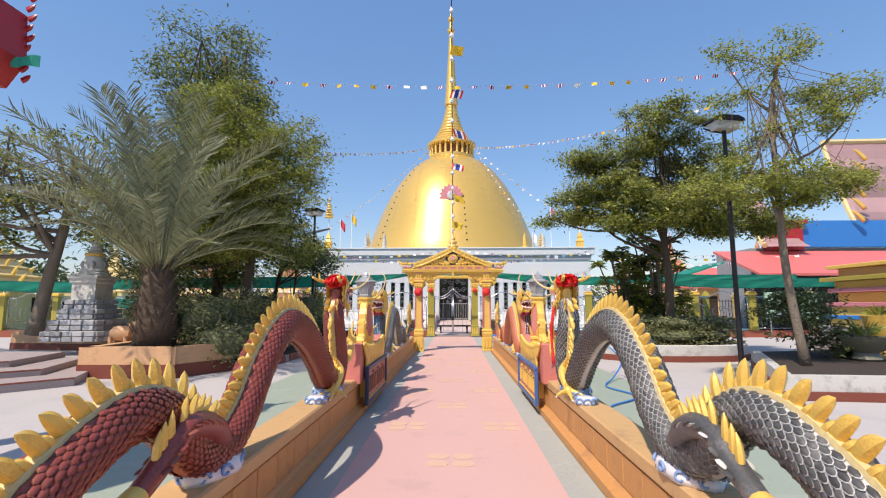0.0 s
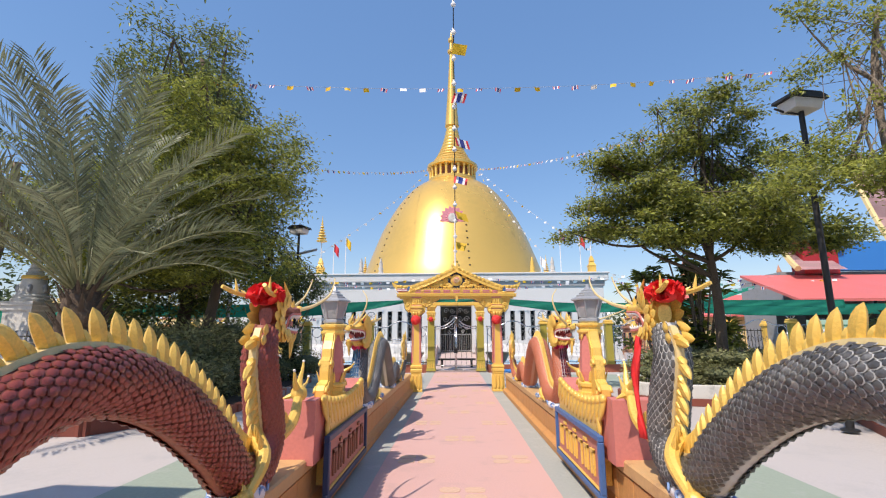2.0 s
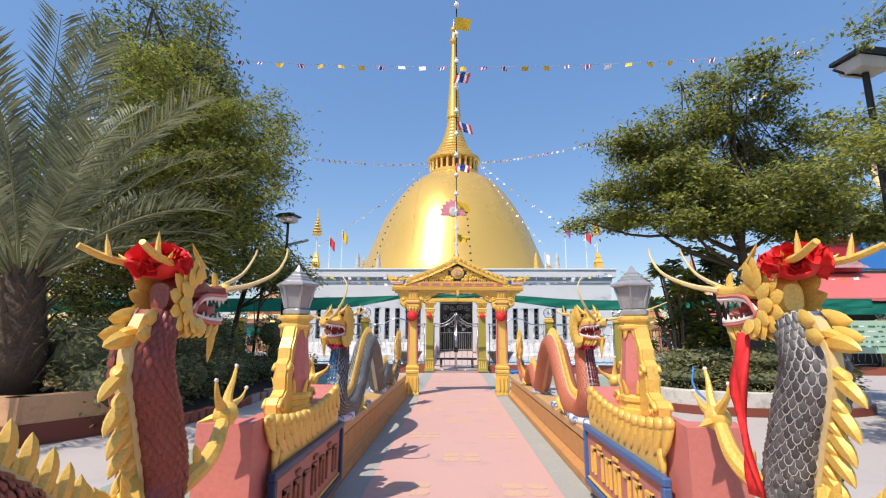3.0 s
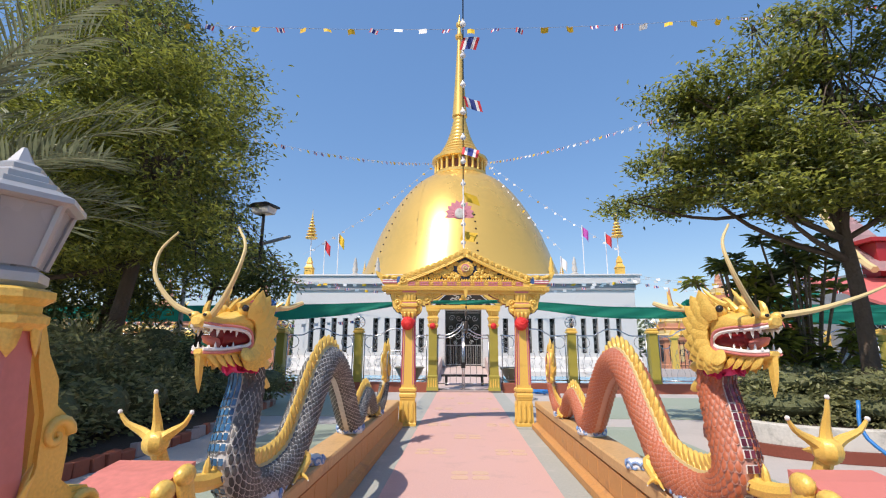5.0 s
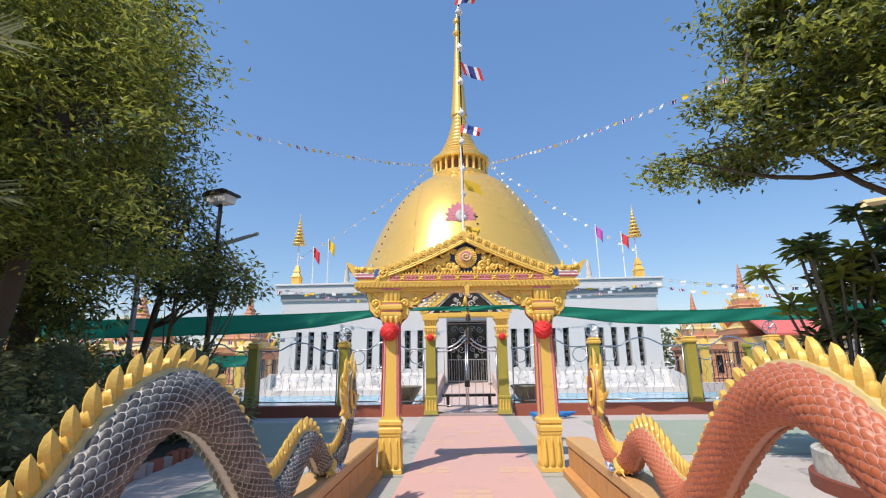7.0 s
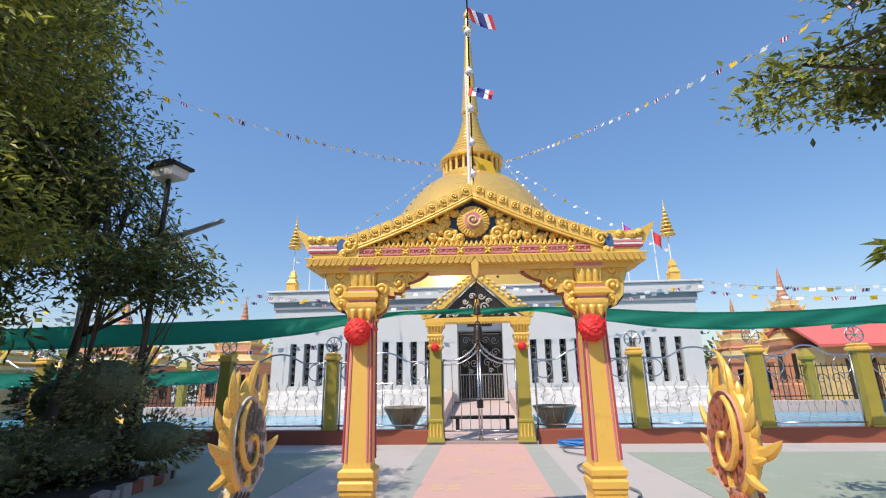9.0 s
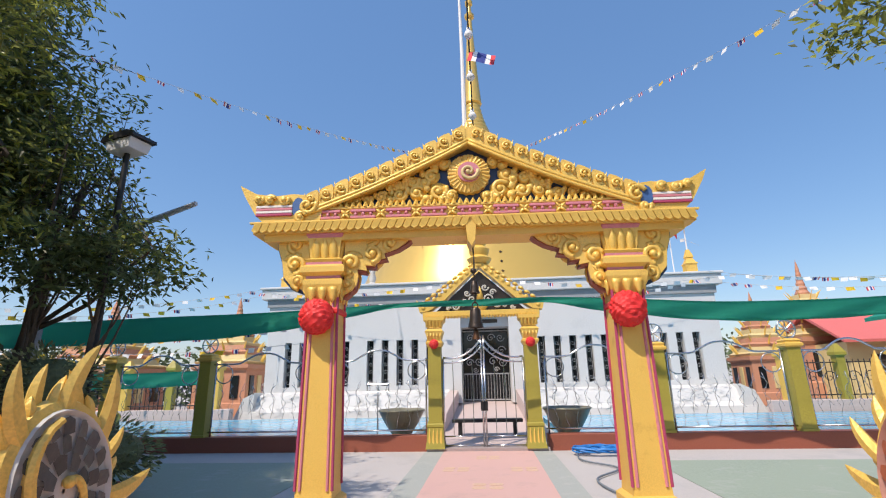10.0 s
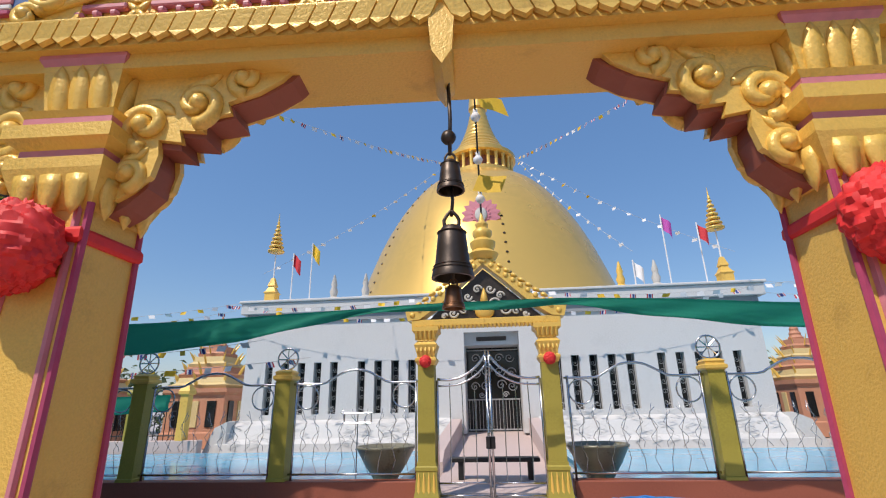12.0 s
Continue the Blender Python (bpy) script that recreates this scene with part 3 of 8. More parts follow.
    # arms
    for a in arms:
        sp = spline(a[0], 0.04)
        rad = [0.058 - 0.025 * i / len(sp) for i in range(len(sp))]
        tube(bm, sp, rad, 9, a[3])
        talons(bm, a[0][-1], a[1], a[2], 1, a[4])
        for k in range(3):
            q = Vector(a[0][0]).lerp(Vector(a[0][1]), 0.3 + 0.25 * k)
            blade(bm, q, (0, -0.2, 1), (0, heading * -1, 0), (1, 0, 0), 0.13, 0.07, 0.05, 0.5, 1)
    # hind leg: thigh, bent knee, shank with spines, gold cuff and claw
    if leg:
        lp = [Vector(q) for q in leg]
        sp = spline([tuple(q) for q in lp], 0.03)
        tube(bm, sp, [0.085 - 0.04 * i / len(sp) for i in range(len(sp))], 10, 0)
        for k in range(9):
            i = int(len(sp) * (0.30 + 0.065 * k))
            q, q2 = Vector(sp[i]), Vector(sp[min(i + 1, len(sp) - 1)])
            t = (q2 - q).normalized()
            u = S.cross(t)
            u = u if u.z > 0 else -u
            blade(bm, q + u * 0.045, u + t * -0.5, -t, S, 0.12, 0.06, 0.045, 0.4, 1, 6, 1.1)
            for sd in (-1, 1):
                blade(bm, q + S * sd * 0.055, t * 1.0 + u * 0.3, S * sd, u, 0.07, 0.05, 0.02, 0.3, 2 if k % 2 else 0, 4, 1.2)
        tube(bm, [lp[-1] - t * 0.05, lp[-1], lp[-1] + t * 0.05, lp[-1] + t * 0.16], [0.05, 0.06, 0.05, 0.04], 10, 1)
        talons(bm, lp[-1] + t * 0.16, t + Vector((0, 0, 0.3)), (1, 0, 0), 1, 1.0)
    # flame disc of the tail: an upright mosaic plate with a rim, a sweeping gold spiral and a crest of flames
    if disc:
        c, rd = Vector((x - (0.13 * sgn if tile else 0), disc[0], disc[1])), disc[2]
        lean = radians(20) * -heading
        def egg(a, k=1.0):
            """A point of the plate's outline, taller than long and leaning."""
            u, w = math.cos(a) * 0.80 * k, math.sin(a) * 1.12 * k
            return Vector((0, (u * math.cos(lean) - w * math.sin(lean)) * rd, (u * math.sin(lean) + w * math.cos(lean)) * rd))
        ring_ = [2 * math.pi * i / 32 for i in range(32)]
        for dx in (-1, 1):
            loft(bm, [[c + egg(q, 1.06) for q in ring_], [c + egg(q, 1.0) + Vector((dx * 0.045, 0, 0)) for q in ring_], [c + egg(q, 0.93) + Vector((dx * 0.03, 0, 0)) for q in ring_], [c + egg(q, 0.03) + Vector((dx * 0.034, 0, 0)) for q in ring_]], 2, True, False)
            # shards set in rings, each a little uneven
            for row, (k0, k1, m) in enumerate(((0.70, 0.90, 17), (0.48, 0.68, 13), (0.26, 0.46, 8))):
                for j in range(m):
                    a0, a1 = 2 * math.pi * (j + 0.08 + 0.3 * row) / m, 2 * math.pi * (j + 0.92 + 0.3 * row) / m
                    wob = 0.03 * math.sin(7 * j + row)
                    vs = [bm.verts.new(c + egg(q, kk) + Vector((dx * (0.044 + 0.004 * math.sin(3.1 * j + i)), 0, 0))) for i, (q, kk) in enumerate(((a0, k0 + wob), (a1, k0 - wob), (a1 - 0.05, k1), ((a0 + a1) / 2, k1 + 0.025), (a0 + 0.05, k1 - 0.01)))]
                    face(bm, vs if dx > 0 else vs[::-1], 0)
            # spiral from the foot round to the middle
            spir = [c + egg(-1.5 * heading + 0.27 * k * -heading, 0.86 * (1 - k / 24) + 0.04) + Vector((dx * 0.05, 0, 0)) for k in range(23)]
            tube(bm, spir, [0.012 + 0.008 * math.sin(math.pi * min(1, k / 14)) for k in range(23)], 7, 1)
            ball(bm, spir[-1], 0.02, 1, 8)
        tube(bm, [c + egg(q, 1.02) for q in ring_] + [c + egg(0, 1.02)], 0.034, 8, 1, False)
        for k in range(11):
            a = radians(-55 + 255 * k / 10)
            q = egg(a, 1.0)
            q = Vector((0, q.y * -heading, q.z)) if heading > 0 else q
            out = q.normalized()
            tang = Vector((0, -out.z, out.y)) * (1 if out.y > 0 else -1)
            big = 1.0 if k % 2 else 0.7
            side = Vector((0.018 if k % 2 else -0.018, 0, 0))
            blade(bm, c + q * 0.98 + side, out + tang * 0.2, tang, (1, 0, 0), 0.23 * big, 0.085 * big, 0.05, 0.8, 1, 9, 1.2)
            blade(bm, c + q * 0.98 - tang * 0.03, out + tang * 0.1, tang, (1, 0, 0), 0.12 * big, 0.055, 0.06, 0.6, 1, 6, 1.0)
        foot = P[0]
        tube(bm, spline([foot, foot.lerp(c, 0.4) + Vector((0, heading * -0.02, 0)), c + Vector((0, 0, -rd))], 0.04), 0.055, 8, 1)
    m = pose(x, head_at[0], head_at[1], head_tilt, 0, head_turn) @ pose(0, 0.17 * (1 - head_size), 0.02) @ Matrix.Scale(head_size, 4)
    dragon_head(bm, m, rich, long, 0 if x < 0 and not rich else 1)
    # mane behind the skull
    for k in range(3 if rich else 2):
        s = total - 0.02 - 0.08 * k
        p, t, u, r = at(s)
        for dx in (-1, 1):
            blade(bm, p + u * r * 0.8 + S * dx * r * 0.5, (u * 0.8 - t * 0.7 + S * dx * 0.3), u, S, 0.11, 0.085, 0.035, 0.6, 1, 6, 1.6)
    ob = mesh_ob(name, bm, mats, smooth=True, angle=38)
    return tagged(ob, label, "dragon statue")


A_KEYS = [(1.0, 1.25, 0.03), (0.95, 0.95, 0.05), (1.1, 0.66, 0.08), (1.42, 0.66, 0.095), (1.75, 0.86, 0.11), (2.12, 1.0, 0.115), (2.45, 0.94, 0.118), (2.72, 0.69, 0.12), (3.0, 0.63, 0.122), (3.28, 0.77, 0.125), (3.56, 1.06, 0.128),
          (3.88, 1.27, 0.13), (4.24, 1.34, 0.13), (4.70, 1.21, 0.13), (5.18, 0.92, 0.13), (5.5, 0.67, 0.13), (5.78, 0.62, 0.13), (5.97, 0.80, 0.128), (5.90, 1.08, 0.122), (5.80, 1.36, 0.11), (5.86, 1.56, 0.09)]
B_KEYS = [(14.12, 0.98, 0.06), (14.05, 0.72, 0.075), (13.86, 0.58, 0.085), (13.62, 0.62, 0.09), (13.38, 0.80, 0.095), (13.1, 0.86, 0.10), (12.82, 0.76, 0.105), (12.55, 0.63, 0.115), (12.28, 0.63, 0.125), (12.02, 0.85, 0.13), (11.75, 1.10, 0.132),
          (11.45, 1.30, 0.132), (11.15, 1.36, 0.132), (10.85, 1.25, 0.132), (10.5, 0.93, 0.128), (10.2, 0.68, 0.125), (9.85, 0.60, 0.122), (9.5, 0.64, 0.118), (9.28, 0.82, 0.114), (9.33, 1.06, 0.105), (9.40, 1.28, 0.094), (9.34, 1.46, 0.085)]


def dragon_mats(scales, ground, tile):
    return [scales, GOLD, ground, MOUTH, TOOTH, EYE, tile, CREAM, RED, SALMON]


XD = 1.43
for s, nm, sc, gr in ((-1, "dark red", DARKRED, REDGROUT), (1, "charcoal grey", GREYSCALE, GROUT)):
    arms = [([(s * XD, 6.0, 0.72), (s * (XD - 0.1), 6.25, 0.86), (s * (XD - 0.08), 6.45, 1.05)], (0, 0.35, 1), (0, 1, -0.2), 1, 1.45),
            ([(s * XD, 5.8, 0.85), (s * (XD - 0.14), 5.62, 0.74), (s * (XD - 0.13), 5.40, 0.57)], (0, -1, -0.35), (1, 0, 0), 1, 1.15)]
    dragon("dragon_statue", nm + " scaled dragon statue with gold fins, red crown cloth", A_KEYS, (5.92, 1.62), s * 12, 0, False, dragon_mats(sc, gr, sc), s * XD, arms, False, (0.98, 1.3, 0.24), 9 if s < 0 else 8, 0.94 if s < 0 else 0.86,
           [(s * 1.40, 2.98, 0.68), (s * 1.32, 2.70, 0.84), (s * 1.29, 2.42, 0.90), (s * 1.29, 2.20, 0.78), (s * 1.29, 2.02, 0.69)], 0.78)
for s, nm, sc, gr, tl in ((-1, "charcoal grey", GREYSCALE, GROUT, BLUETILE), (1, "salmon red", PINKRED, SALMONGROUT, MAROONTILE)):
    arms = [([(s * XD, 9.35, 0.78), (s * (XD + 0.06), 9.05, 0.78), (s * (XD + 0.10), 8.84, 0.86), (s * (XD + 0.12), 8.74, 1.04)], (0, -0.2, 1), (1, 0, 0), 1, 1.3),
            ([(s * XD, 10.15, 0.72), (s * (XD - 0.13), 10.25, 0.66), (s * (XD - 0.13), 10.12, 0.57)], (0, -1, -0.3), (1, 0, 0), 1, 0.7),
            ([(s * XD, 13.65, 0.66), (s * (XD - 0.09), 13.72, 0.60), (s * (XD - 0.1), 13.62, 0.545)], (0, -1, -0.2), (1, 0, 0), 1, 0.6)]
    dragon("dragon_statue", nm + " scaled dragon statue, open-jawed golden head, mirror-tiled breast", B_KEYS, (9.3, 1.54), 180 + s * 14, 0, True, dragon_mats(sc, gr, tl), s * XD, arms, True, (14.13, 1.20, 0.225), 8, 0.88, None, 0.82, -1 if s > 0 else 0)


# cloth on the heads
def cloth_knot(mat, c, r, name, label, seed):
    b = B()
    rng = random.Random(seed)
    for k in range(34):
        d = Vector((rng.uniform(-1, 1), rng.uniform(-1, 1), rng.uniform(-0.3, 1))).normalized()
        side = d.orthogonal().normalized()
        q = Vector(c) + Vector((d.x * r[0], d.y * r[1], d.z * r[2])) * 0.35
        pts = [q + Vector((d.x * r[0], d.y * r[1], d.z * r[2])) * 0.6 + (side * math.cos(a) + d.cross(side) * math.sin(a)) * r[0] * (0.30 + 0.08 * math.sin(3 * a + k)) for a in [2 * math.pi * j / 12 for j in range(12)]]
        pts2 = [q + (p - q) * 0.35 - d * 0.02 for p in pts]
        loft(b, [pts2, pts], 0, True, False)
    ball(b, c, (r[0] * 0.75, r[1] * 0.75, r[2] * 0.75), 0, 10)
    return tagged(mesh_ob(name, b, mat, smooth=True), label, "cloth")


def sash(mat, pts, w, label):
    b = B()
    sp = spline(pts, 0.05)
    rings = []
    for i, p in enumerate(sp):
        p = Vector(p)
        ww = w * (0.55 + 0.45 * math.sin(i * 0.55))
        rings.append([p + Vector((0.012 * math.sin(i + k), (k / 6 - 0.5) * ww, 0.006 * math.cos(2 * k))) for k in range(7)] + [p + Vector((0.02, (k / 6 - 0.5) * ww, 0)) for k in range(6, -1, -1)])
    loft(b, rings)
    return tagged(mesh_ob("sash", b, mat, smooth=True), label, "cloth")


for s in (-1, 1):
    cloth_knot(RED, (s * XD, 5.84, 1.80), (0.135, 0.15, 0.095), "crown_cloth", "bright red bunched tulle cloth on the dragon head", 3 + s)
    sash(RED, [(s * (XD + 0.12), 6.0, 1.5), (s * (XD + 0.135), 6.1, 1.35), (s * (XD + 0.13), 6.12, 1.2), (s * (XD + 0.14), 6.1, 1.05), (s * (XD + 0.145), 6.08, 0.85)] if s < 0 else
         [(XD - 0.12, 6.08, 1.5), (XD - 0.15, 6.1, 1.32), (XD - 0.16, 6.1, 1.15), (XD - 0.16, 6.08, 1.0), (XD - 0.15, 6.06, 0.78)], 0.12, "hanging red tulle sash tied round the dragon neck")
    cloth_knot(PINKCLOTH, (s * XD, 9.42, 1.72), (0.09, 0.08, 0.06), "pink_tuft", "bright pink cloth tuft behind the dragon horns", 7)
    cloth_knot(TEALCLOTH if s > 0 else BLUECLOTH, (s * (XD - 0.05), 9.48, 1.74), (0.08, 0.08, 0.06), "cloth_tuft", ("teal" if s > 0 else "blue") + " cloth tuft behind the dragon horns", 9)
    cloth_knot(PINKCLOTH, (s * XD, 9.30, 1.37), (0.11, 0.09, 0.05), "neck_ruffle", "pink cloth ruffle under the dragon jaw", 11)


# cloud plinths under the coils
def cloud(x, y, lx, ly, h, seed):
    e = thing("cloud_plinth", "white and blue scrolled cloud plinth under a dragon coil", "plinth", (x, y, 0.5), "cloud plinths")
    b = B()
    n = 20
    def ring(k, z):
        return [(lx * k * math.cos(a) * (1 + 0.08 * math.sin(5 * a + seed)), ly * k * math.sin(a) * (1 + 0.08 * math.sin(4 * a + seed)), z) for a in [2 * math.pi * i / n for i in range(n)]]
    loft(b, [ring(1.0, 0), ring(1.05, h * 0.35), ring(0.97, h * 0.7), ring(0.8, h)])
    part("body", b, CLOUDWHITE, e, smooth=True)
    for k in range(9):
        a = 2 * math.pi * k / 9 + seed
        b = B()
        o = Vector((lx * 1.02 * math.cos(a), ly * 1.02 * math.sin(a), h * 0.4))
        t = Vector((-math.sin(a), math.cos(a), 0))
        pts = [o + t * (0.045 * math.cos(q) * (1 - q / 9)) + Vector((0, 0, 0.04 * math.sin(q) * (1 - q / 9))) for q in [0.5 * j for j in range(13)]]
        tube(b, pts, 0.010, 5)
        part("scroll", b, CLOUDBLUE, e, smooth=True)
for s in (-1, 1):
    for y, ly, seed in ((2.98, 0.26, 1), (5.62, 0.24, 2), (5.05, 0.10, 8), (9.65, 0.36, 3), (10.75, 0.09, 9), (12.38, 0.2, 4), (13.85, 0.15, 5), (5.40, 0.07, 6)):
        cloud(s * 1.44 if ly > 0.11 else s * 1.40, y, 0.155 if ly > 0.11 else 0.10, ly, 0.10 if ly > 0.11 else 0.07, seed)

# ---- pedestals with sign panels and lamp posts ----
def pedestal(s):
    e = thing("sign_pedestal", "salmon and gold pedestal with a framed inscribed panel", "pedestal", (s * 1.42, 7.58, 0), "lamp pedestals")
    b = B()
    # side outline: ends rise like a boat
    prof = [(-0.98, 0.45), (-0.98, 0.97), (-0.86, 0.985), (-0.6, 0.92), (-0.3, 0.885), (0.3, 0.885), (0.6, 0.92), (0.86, 0.985), (0.98, 1.0), (0.98, 0.45)]
    prism(b, prof, "x", -0.17, 0.17)
    part("body", b, SALMON, e, smooth=False)
    b = B()
    prism(b, [(-0.62, 0.2), (-0.62, 0.8), (0.9, 0.8), (0.9, 0.2)], "x", -s * 0.10, -s * 0.215)
    part("side_block", b, GOLD, e)
    # gold leaf fringe hanging along the inner top edge
    for k in range(13):
        b = B()
        y = -0.80 + 1.66 * k / 12
        zt = 0.90 + 0.10 * (abs(y) / 0.9) ** 2
        blade(b, (-s * 0.185, y, zt), (-s * 0.15, 0.1, -1), (0, 1, 0), (1, 0, 0), 0.24, 0.15, 0.07, 0.35, 0, 6, 0.9)
        ball(b, (-s * 0.195, y, zt - 0.02), (0.035, 0.06, 0.045), 0, 8)
        part("leaf", b, GOLD, e, smooth=True)
    # corner flames
    for k in range(5):
        b = B()
        blade(b, (-s * 0.2, -0.66, 0.78 - 0.14 * k), (-s * 0.05, -0.5, -1), (0, 1, 0), (1, 0, 0), 0.2, 0.12, 0.06, 0.5, 0, 6, 1.0)
        part("leaf", b, GOLD, e, smooth=True)
    # panel in a blue frame with raised strokes, too worn to read
    p = part("panel", box(B(), min(-s * 0.20, -s * 0.232), -0.78, 0.16, max(-s * 0.20, -s * 0.232), 0.94, 0.62), PINKPANEL, e, "dusty pink panel with worn raised gold letters")
    fr = FRAMEBLUE if s > 0 else NAVY
    for y0, z0, y1, z1 in ((-0.82, 0.60, 0.98, 0.655), (-0.82, 0.12, 0.98, 0.175), (-0.82, 0.175, -0.765, 0.60), (0.925, 0.175, 0.98, 0.60)):
        part("frame", box(B(), min(-s * 0.21, -s * 0.262), y0, z0, max(-s * 0.21, -s * 0.262), y1, z1, 0.008), fr, p, "blue painted frame")
    part("frame_line", box(B(), min(-s * 0.23, -s * 0.255), -0.74, 0.19, max(-s * 0.23, -s * 0.255), 0.9, 0.205, 0.003), GOLD, p)
    rng = random.Random(5)
    for k in range(7):
        y = -0.60 + 0.21 * k
        b = B()
        X0, X1 = sorted((-s * 0.23, -s * 0.252))
        box(b, X0, y, 0.27, X1, y + 0.03, 0.50, 0.004)
        if k % 3 != 2:
            box(b, X0, y + 0.09, 0.27, X1, y + 0.12, 0.47, 0.004)
        box(b, X0, y, 0.46, X1, y + 0.12, 0.495, 0.004)
        if k % 2:
            box(b, X0, y + 0.03, 0.52, X1, y + 0.13, 0.55, 0.004)
        part("stroke", b, GOLD if s > 0 else RUST, p)


def lamp_post(s):
    x, y = s * 1.40, 7.68
    e = thing("lamp_post", "salmon and gold lamp post with a grey hexagonal lantern", "lamp post", (x, y, 0.885), "lamp posts")
    b = B()
    square_lathe(b, [(0.15, 0), (0.15, 0.04), (0.13, 0.05), (0.13, 0.09), (0.145, 0.10), (0.145, 0.13), (0.12, 0.15)], n=8, turn=22.5)
    part("base", b, GOLD, e)
    b = B()
    square_lathe(b, [(0.115, 0.15), (0.122, 0.25), (0.10, 0.55), (0.095, 0.66)], n=8, turn=22.5)
    part("shaft", b, SALMON, e)
    for k in range(8):
        a = radians(22.5 + 45 * k)
        b = B()
        blade(b, (0.125 * math.cos(a), 0.125 * math.sin(a), 0.14), (0.15 * math.cos(a), 0.15 * math.sin(a), 1), (math.cos(a), math.sin(a), 0), (-math.sin(a), math.cos(a), 0), 0.13, 0.03, 0.075, 0.3, 0, 5, 0.6)
        part("leaf", b, GOLD, e, smooth=True)
        b = B()
        blade(b, (0.105 * math.cos(a), 0.105 * math.sin(a), 0.67), (0.05 * math.cos(a), 0.05 * math.sin(a), -1), (math.cos(a), math.sin(a), 0), (-math.sin(a), math.cos(a), 0), 0.10, 0.025, 0.085, 0.1, 0, 5, 0.8)
        part("leaf", b, GOLD, e, smooth=True)
    b = B()
    square_lathe(b, [(0.105, 0.64), (0.125, 0.66), (0.125, 0.68), (0.105, 0.69), (0.105, 0.71), (0.13, 0.73), (0.13, 0.75), (0.10, 0.76)], n=8, turn=22.5)
    part("collar", b, GOLD, e)
    # scroll brackets before and behind the shaft
    for d in (-1, 1):
        b = B()
        pts = [(0.09, 0.68), (0.10, 0.55), (0.15, 0.40), (0.155, 0.25), (0.12, 0.12), (0.12, 0.0), (0.40, 0.0), (0.435, 0.04), (0.44, 0.10), (0.40, 0.145), (0.33, 0.155), (0.285, 0.19), (0.29, 0.28), (0.275, 0.38), (0.225, 0.42), (0.215, 0.50), (0.165, 0.58), (0.13, 0.68)]
        prism(b, [(d * q[0], q[1]) for q in pts], "x", -0.055, 0.055)
        bmesh.ops.bevel(b, geom=[e_ for e_ in b.edges if len(e_.link_faces) == 2 and e_.calc_face_angle(0) > 1.2], offset=0.015, segments=2, affect="EDGES")
        sb_ = part("scroll_bracket", b, GOLD, e)
        for sx in (-1, 1):
            for cy, cz, rr in ((0.36, 0.075, 0.065), (0.22, 0.33, 0.055)):
                b = B()
                tube(b, [(sx * 0.056, d * (cy + rr * (1 - f) * math.cos(7.5 * f)), cz + rr * (1 - f) * math.sin(7.5 * f)) for f in [k / 18 for k in range(18)]], [0.02 * (1 - 0.5 * k / 18) for k in range(18)], 6)
                part("scroll", b, GOLD, sb_, smooth=True)
    lan = part("lantern", square_lathe_bm([(0.085, 0.76), (0.10, 0.775), (0.10, 0.80), (0.08, 0.815)], 6), LAMPGREY, e, "grey metal lantern")
    rb, rt, zb, zt = 0.098, 0.150, 0.82, 1.005
    for k in range(6):
        a0, a1 = radians(60 * k), radians(60 * (k + 1))
        b = B()
        v = [b.verts.new(q) for q in ((rb * math.cos(a0) * 0.97, rb * math.sin(a0) * 0.97, zb), (rb * math.cos(a1) * 0.97, rb * math.sin(a1) * 0.97, zb), (rt * math.cos(a1) * 0.97, rt * math.sin(a1) * 0.97, zt), (rt * math.cos(a0) * 0.97, rt * math.sin(a0) * 0.97, zt))]
        face(b, v)
        r = bmesh.ops.solidify(b, geom=list(b.faces), thickness=0.006)
        part("pane", b, FROST, lan, "frosted glass pane")
        b = B()
        tube(b, [(rb * math.cos(a0), rb * math.sin(a0), zb), (rt * math.cos(a0), rt * math.sin(a0), zt)], 0.011, 5)
        part("rib", b, LAMPGREY, lan)
    part("roof", square_lathe_bm([(0.14, 0.995), (0.158, 1.003), (0.158, 1.018), (0.105, 1.045), (0.105, 1.06), (0.08, 1.068), (0.08, 1.085), (0.055, 1.10), (0.055, 1.115), (0.03, 1.13), (0.006, 1.18)], 6), LAMPGREY, lan)


def square_lathe_bm(prof, n):
    b = B()
    square_lathe(b, prof, n=n, turn=0)
    return b


for s in (-1, 1):
    pedestal(s)
    lamp_post(s)


# ---- the golden gate ----
GY0, GY1, GC = 16.15, 16.47, 16.31
def scroll(bm, x, y, z, r, turns, spin, thick, mi=0, start=0.0, n=26):
    """A flat spiral with a thick outer end, standing in the x-z plane."""
    pts, rad = [], []
    for k in range(n):
        f = k / (n - 1)
        a = start + spin * 2 * math.pi * turns * f
        rr = r * (1 - 0.88 * f)
        pts.append((x + rr * math.cos(a), y - 0.012 * f, z + rr * math.sin(a)))
        rad.append(thick * (1 - 0.35 * f))
    tube(bm, pts, rad, 7, mi)
    ball(bm, pts[-1], thick * 1.25, mi, 7)


